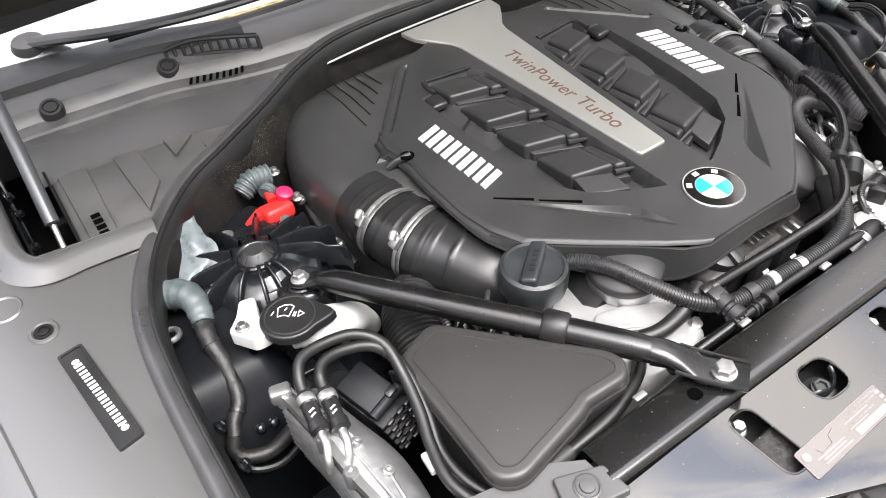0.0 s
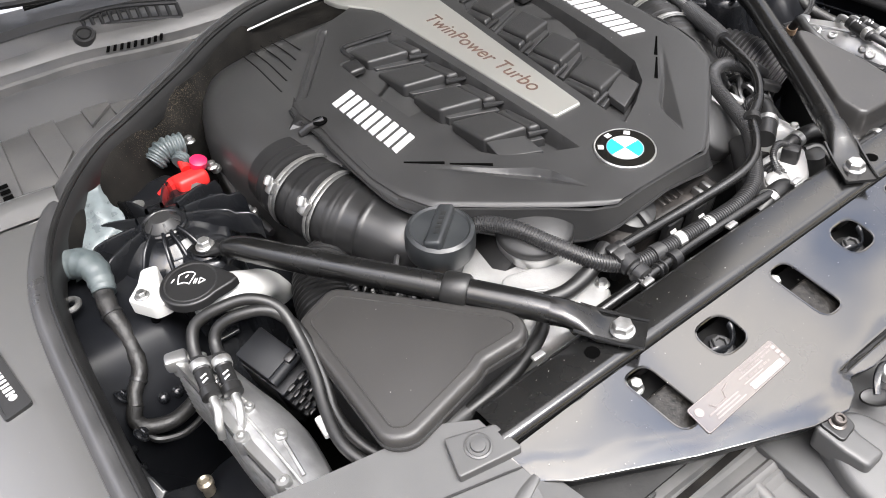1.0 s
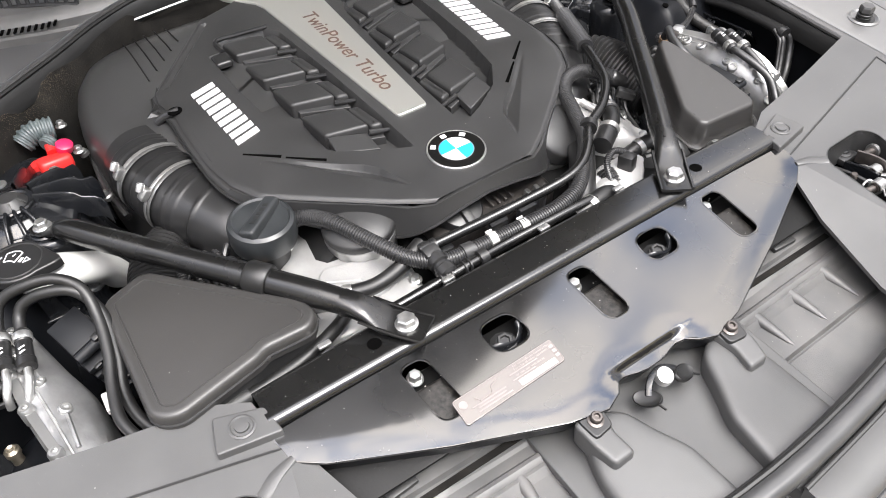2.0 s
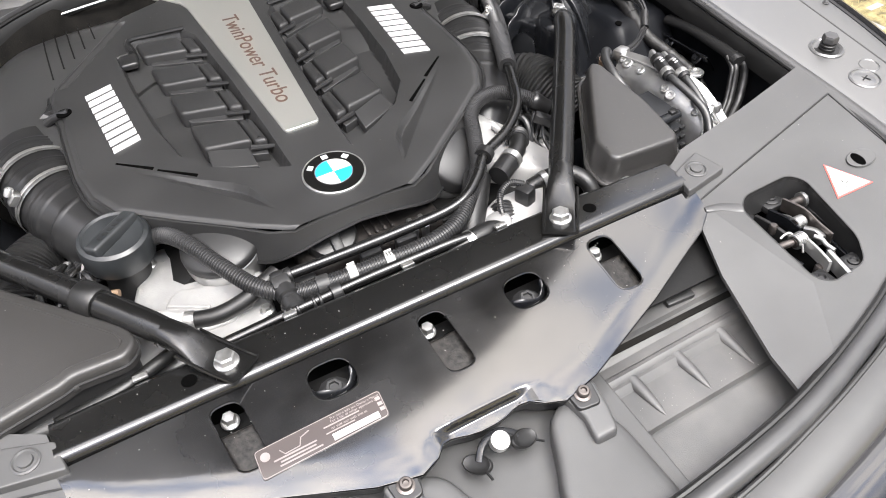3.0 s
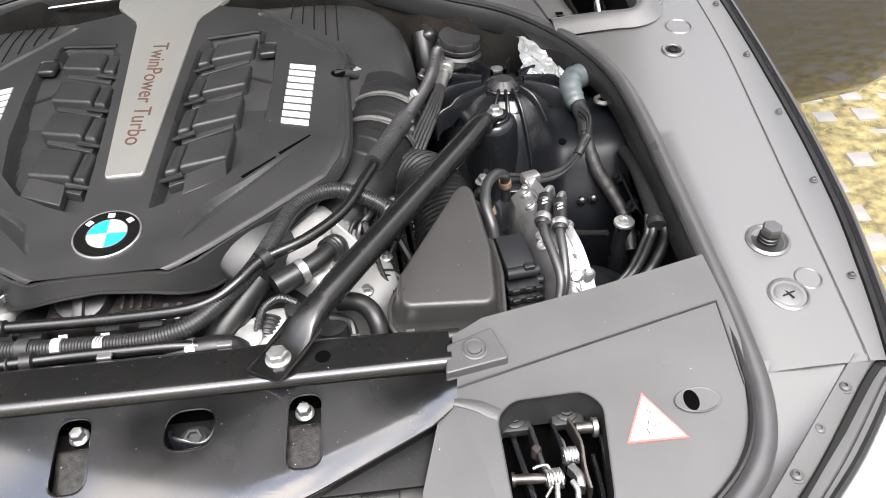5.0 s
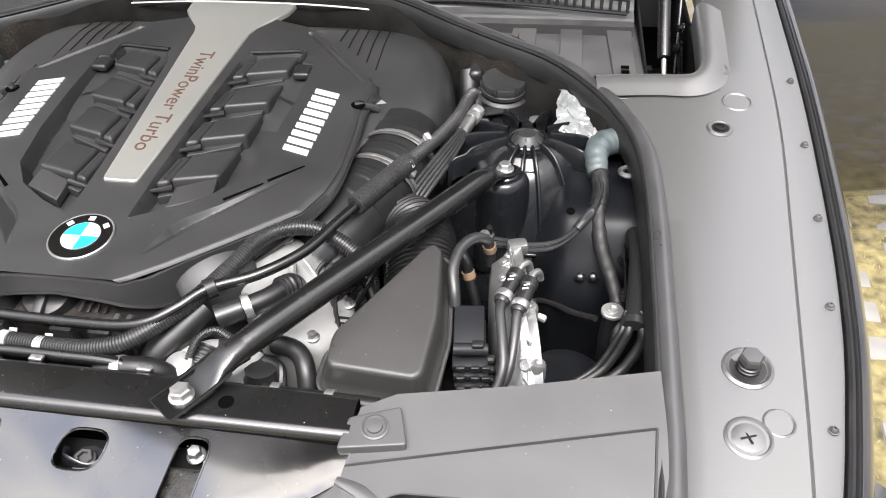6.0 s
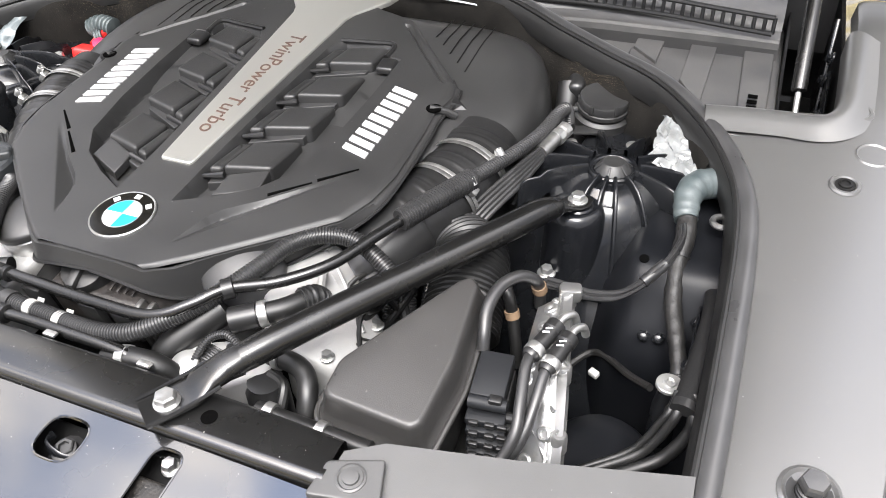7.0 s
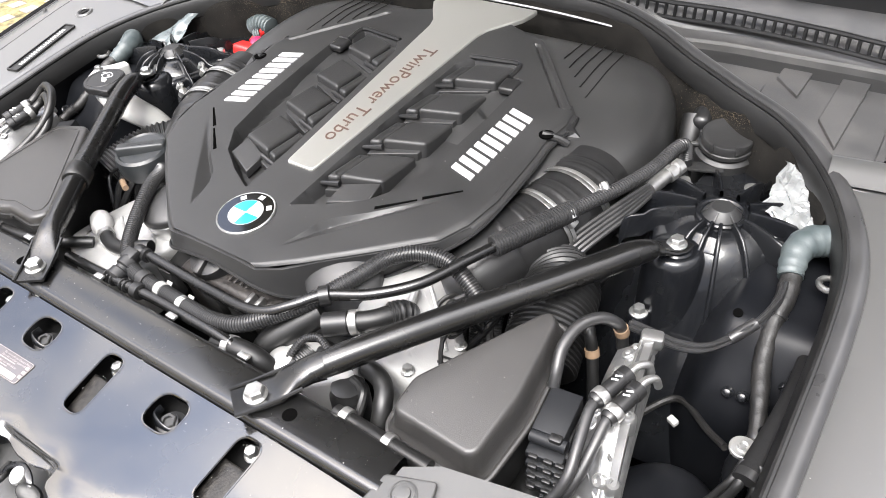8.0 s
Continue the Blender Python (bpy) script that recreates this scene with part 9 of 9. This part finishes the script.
def bay_corner(s):
    """Mounts, cables and a small connector low in the bay's front corner."""
    post = thing("mounting_post", "dark post with a broad plated washer in the bay corner", "mounting post", "mounting posts")
    at = V(0.667, 0.032, 0.822) if s > 0 else V(-0.650, -0.014, 0.756)
    bm = bmesh.new()
    lathe(bm, [(0.016, -0.09), (0.014, -0.03), (0.011, -0.01), (0.011, 0.0)], at, (0, 0, 1), 18)
    part("post", bm, BODY_BLACK, post)
    bm = bmesh.new()
    if s > 0:
        lathe(bm, [(0.0145, 0.0), (0.0145, 0.004), (0.0135, 0.005), (0.007, 0.005), (0.007, 0.008), (0.005, 0.008), (0.003, 0.006)], at, (0, 0, 1), 28)
        part("washer", bm, ALLOY, post, "broad plated washer")
    else:
        lathe(bm, [(0.017, 0.0), (0.017, 0.003), (0.0075, 0.004), (0.0070, 0.024), (0.0092, 0.026), (0.0092, 0.033), (0.006, 0.036), (0.0035, 0.034)], at, (0, 0, 1), 16)
        part("threaded_pin", bm, BRASS, post, "tarnished brass pin")
    if s > 0:
        cables = thing("cable_bundle", "black cables curving round the bay corner behind the headlamp cover", "cables", "cable bundles")
        for o, r in ((0.0, 0.0070), (0.021, 0.0055), (0.030, 0.0040)):
            pts = [(0.692 - 0.5 * o, -0.02, 0.874), (0.697 - 0.8 * o, -0.038, 0.862), (0.696 - o, -0.045, 0.848), (0.687 - o, -0.053, 0.830), (0.670 - o, -0.064, 0.811), (0.621 - o, -0.090, 0.790), (0.575 - o, -0.12, 0.77), (0.53 - o, -0.145, 0.75)]
            part("cable", tube([V(s * x, y, z) for x, y, z in pts], r, 12), RUBBER, cables)
        bm = bmesh.new()
        sweep(bm, smooth_path([V(s * x, y, z) for x, y, z in ((0.694, 0.140, 0.872), (0.695, 0.085, 0.876), (0.690, 0.015, 0.875), (0.685, -0.033, 0.872))], 6), 0.0115, 16, flat=0.7)
        part("fabric_sleeve", bm, CLOTH, cables, "broad black fabric sleeve")
        bm = bmesh.new()
        sweep(bm, [V(0.6855, -0.030, 0.8723), V(0.6845, -0.040, 0.871)], 0.0128, 16, flat=0.7)
        part("clip", bm, PLASTIC_SMOOTH, cables)
        wire = thing("spare_connector", "thin black wire with a small white connector hanging in the bay", "connector")
        part("wire", tube([V(0.53, 0.07, 0.74), V(0.557, 0.110, 0.75), V(0.58, 0.112, 0.76), V(0.62, 0.071, 0.78), V(0.648, 0.042, 0.80)], 0.0045, 8), TAPE, wire)
        bm = bmesh.new()
        box(bm, pose(0.578, 0.080, 0.757, 10, 0, -25), 0.013, 0.009, 0.009, 0.002)
        part("white_plug", bm, WHITE_PLASTIC, wire, "white plug")
    hump = thing("bay_hump", "black moulded hump low in the front corner of the bay", "moulding", "bay humps")
    bm = bmesh.new()
    rings = []
    for r, z in ((1.0, 0.60), (0.98, 0.70), (0.9, 0.745), (0.72, 0.765), (0.4, 0.772)):
        rings.append([V(s * (0.612 + 0.075 * r * math.cos(a)), -0.045 + 0.085 * r * math.sin(a), z) for a in [2 * math.pi * k / 28 for k in range(28)]])
    rings_up(bm, rings, bottom=False)
    part("moulding", bm, APRON_BLACK, hump, angle=70)
    ledge = thing("wing_bracket", "black folded bracket with bolt heads under the wing edge", "bracket", "wing brackets")
    bm = bmesh.new()
    if s > 0:
        box(bm, pose(s * 0.692, 0.085, 0.835, 0, s * 55, 0), 0.04, 0.12, 0.004, 0.0015)
    else:
        slab(bm, [V(*p) for p in ((-0.738, 0.104), (-0.706, 0.098), (-0.697, 0.040), (-0.690, 0.020), (-0.654, 0.006), (-0.646, -0.012), (-0.656, -0.034), (-0.742, -0.034))], lambda x, y: along([(-0.04, 0.764), (0.02, 0.768), (0.034, 0.786), (0.06, 0.792), (0.075, 0.806), (0.11, 0.812)], y), 0.006, 0.002, 0.006)
    part("sheet", bm, BODY_BLACK, ledge)
    for y in (0.05, 0.12):
        bm = bmesh.new()
        hex_bolt(bm, (s * 0.684, y, 0.838), (-s, 0, 0.7), 0.006, 0.010, 0.006)
        part("bolt", bm, BODY_BLACK, ledge)


BRASS = material("tarnished_brass", (0.44, 0.39, 0.31), 0.4, metal=0.9, scale=120, vary=0.25)
for side in (1, -1):
    bay_corner(side)


def front_hoses():
    """Elbows, thermostat plumbing and small hoses in front of the housings."""
    elbow = thing("coolant_elbow", "ribbed black coolant elbow with a bright clip", "coolant hose")
    part("hose", tube([V(0.205, -0.094, 0.884), V(0.228, -0.080, 0.886), V(0.252, -0.062, 0.888), V(0.266, -0.040, 0.886), V(0.268, -0.022, 0.872), V(0.266, -0.018, 0.85)], 0.0125, 16), RUBBER, elbow)
    part("ribbed_end", ribbed([V(0.262, -0.048, 0.888), V(0.270, -0.034, 0.884), V(0.271, -0.024, 0.872)], 0.0165, 0.002, 0.005, 18), PLASTIC_SMOOTH, elbow)
    bm = bmesh.new()
    sweep(bm, [V(0.200, -0.097, 0.883), V(0.226, -0.081, 0.886)], 0.0150, 16)
    part("socket", bm, PLASTIC_SMOOTH, elbow)
    bm = bmesh.new()
    sweep(bm, [V(0.228, -0.080, 0.886), V(0.236, -0.075, 0.887)], 0.0156, 18)
    part("clip", bm, CHROME, elbow, "bright clip")
    big = thing("radiator_hose", "thick matt black radiator hose dropping behind the radiator support", "radiator hose")
    part("hose", tube([V(0.178, -0.078, 0.880), V(0.156, -0.106, 0.866), V(0.132, -0.134, 0.845), V(0.122, -0.155, 0.80), V(0.12, -0.165, 0.74)], 0.019, 16), RUBBER, big)
    part("ribbed_part", ribbed([V(0.190, -0.115, 0.85), V(0.184, -0.145, 0.835), V(0.18, -0.165, 0.79)], 0.016, 0.002, 0.005, 14), HOSE, big)
    low = thing("radiator_hose", "black bypass hose with a spring clip beside the support", "radiator hose")
    part("hose", tube([V(0.085, -0.175, 0.858), V(0.115, -0.172, 0.866), V(0.150, -0.168, 0.862), V(0.17, -0.16, 0.83)], 0.0135, 14), RUBBER, low)
    bm = bmesh.new()
    sweep(bm, [V(0.106, -0.1735, 0.8645), V(0.116, -0.172, 0.866)], 0.0152, 16)
    part("spring_clip", bm, CHROME, low)
    valve = thing("thermostat_housing", "alloy thermostat housing with a round plug, cables and small hoses", "thermostat")
    bm = bmesh.new()
    slab(bm, [V(*p) for p in ((0.146, -0.124), (0.150, -0.166), (0.176, -0.176), (0.214, -0.168), (0.262, -0.128), (0.258, -0.100), (0.190, -0.100))], lambda x, y: 0.852 + 0.06 * (y + 0.14), 0.07, 0.007, 0.010)
    part("housing", bm, ALLOY_PALE, valve, angle=45)
    bm = bmesh.new()
    lathe(bm, [(0.017, 0), (0.017, 0.006), (0.014, 0.008), (0.003, 0.008)], V(0.168, -0.148, 0.850), V(-0.1, -0.2, 1), 22)
    part("round_plug", bm, ALLOY, valve)
    bm = bmesh.new()
    box(bm, pose(0.222, -0.128, 0.860, 0, 0, 20), 0.020, 0.024, 0.030, 0.004)
    part("sensor_plug", bm, PLASTIC_SMOOTH, valve)
    part("cable", ribbed([V(0.225, -0.120, 0.874), V(0.205, -0.115, 0.880), V(0.185, -0.125, 0.872), V(0.175, -0.15, 0.85)], 0.005, 0.0008, 0.003, 10), HOSE, valve)
    bm = bmesh.new()
    lathe(bm, [(0.024, -0.05), (0.024, 0.0), (0.020, 0.006), (0.020, 0.014), (0.012, 0.016)], V(0.262, -0.135, 0.835), V(0, 0, 1), 20)
    part("vacuum_can", bm, PLASTIC_SMOOTH, valve)
    small = thing("breather_hoses", "thin black breather hoses with bright clips beside the filter box", "hoses")
    part("hose", tube([V(0.245, -0.105, 0.85), V(0.280, -0.110, 0.860), V(0.305, -0.120, 0.858), V(0.318, -0.142, 0.845), V(0.322, -0.17, 0.80)], 0.0115, 14), RUBBER, small)
    part("hose", tube([V(0.262, -0.125, 0.848), V(0.285, -0.135, 0.846), V(0.290, -0.165, 0.82)], 0.006, 10), RUBBER, small)
    part("hose", tube([V(0.275, -0.172, 0.848), V(0.310, -0.172, 0.846), V(0.35, -0.176, 0.85), V(0.41, -0.178, 0.85)], 0.010, 12), RUBBER, small)
    for a, b in (((0.286, -0.172, 0.8475), (0.296, -0.172, 0.847)), ((0.350, -0.176, 0.85), (0.360, -0.1762, 0.85)), ((0.262, -0.1085, 0.857), (0.27, -0.109, 0.859))):
        bm = bmesh.new()
        sweep(bm, [V(*a), V(*b)], 0.0128, 16)
        part("clip", bm, CHROME, small)
    bm = bmesh.new()
    box(bm, pose(0.330, -0.012, 0.880, 0, 20, -40), 0.03, 0.016, 0.014, 0.003)
    part("plug", bm, PLASTIC_SMOOTH, small)
    # loose loom between housing and hose on each bank
    rng = random.Random(12)
    for s in (1, -1):
        wires = thing("injector_wiring", "tangle of thin black wires below the intake hose", "wiring", "injector wiring")
        for k in range(6):
            x0 = 0.295 + 0.017 * k + rng.uniform(-0.003, 0.003)
            part("ribbed_conduit", ribbed([V(s * x0, 0.13, 0.80), V(s * (x0 + 0.004), 0.088, 0.853 + 0.006 * rng.random()), V(s * (x0 + 0.010), 0.045, 0.840), V(s * (x0 + 0.016), 0.02, 0.78)], 0.0072, 0.0012, 0.0036, 10), HOSE, wires)
        for k in range(9):
            x0, y0 = s * rng.uniform(0.30, 0.37), rng.uniform(-0.03, 0.05)
            pts = [V(x0, y0 + 0.06, 0.80 + 0.05 * rng.random()), V(x0 + rng.uniform(-0.02, 0.02), y0 + 0.03, 0.86 + 0.02 * rng.random()), V(x0 + rng.uniform(-0.03, 0.03), y0, 0.855), V(x0 + rng.uniform(-0.05, 0.05), y0 - 0.04, 0.80)]
            part("wire", tube(pts, rng.choice((0.003, 0.0045, 0.006)), 8, 5), rng.choice((HOSE, RUBBER, TAPE)), wires)


front_hoses()


# ---- dust ----
def dust():
    """Pale specks on the level surfaces."""
    rng = random.Random(77)
    specks = thing("dust_specks", "scattered pale dust specks on covers and sheet metal", "dust", kind="stuff")
    bm = bmesh.new()
    fields = ((170, -0.38, 0.38, -0.345, -0.25, lambda x, y: support_z(x, y)), (110, -0.39, 0.39, -0.236, -0.195, lambda x, y: 0.8837),
              (70, -0.27, 0.27, 0.0, 0.5, cover_top), (40, -0.46, -0.34, -0.15, -0.02, lambda x, y: 0.913 + 0.075 * (y + 0.08)),
              (60, 0.55, 0.68, -0.36, -0.16, corner_z), (60, -0.68, -0.55, -0.36, -0.16, corner_z), (40, 0.36, 0.45, -0.14, -0.04, lambda x, y: 0.886 + 0.195 * (y + 0.15)),
              (70, 0.17, 0.40, -0.455, -0.425, lambda x, y: 0.7738 + 0.12 * (y + 0.44)), (50, -0.40, -0.17, -0.455, -0.425, lambda x, y: 0.7738 + 0.12 * (y + 0.44)),
              (60, 0.73, 0.83, -0.27, 0.30, lambda x, y: seal_z(y) + 0.0028), (60, -0.83, -0.73, -0.27, 0.06, lambda x, y: seal_z(y) + 0.0028))
    for count, x0, x1, y0, y1, level in fields:
        for _ in range(count):
            x, y = rng.uniform(x0, x1), rng.uniform(y0, y1)
            r = 0.0002 + 0.0006 * rng.random() ** 5
            speck(bm, (x, y, level(x, y) + 0.0002), r)
    part("specks", bm, DUST, specks, kind="stuff")


DUST = material("pale_dust", (0.36, 0.35, 0.33), 0.9, scale=60)
dust()
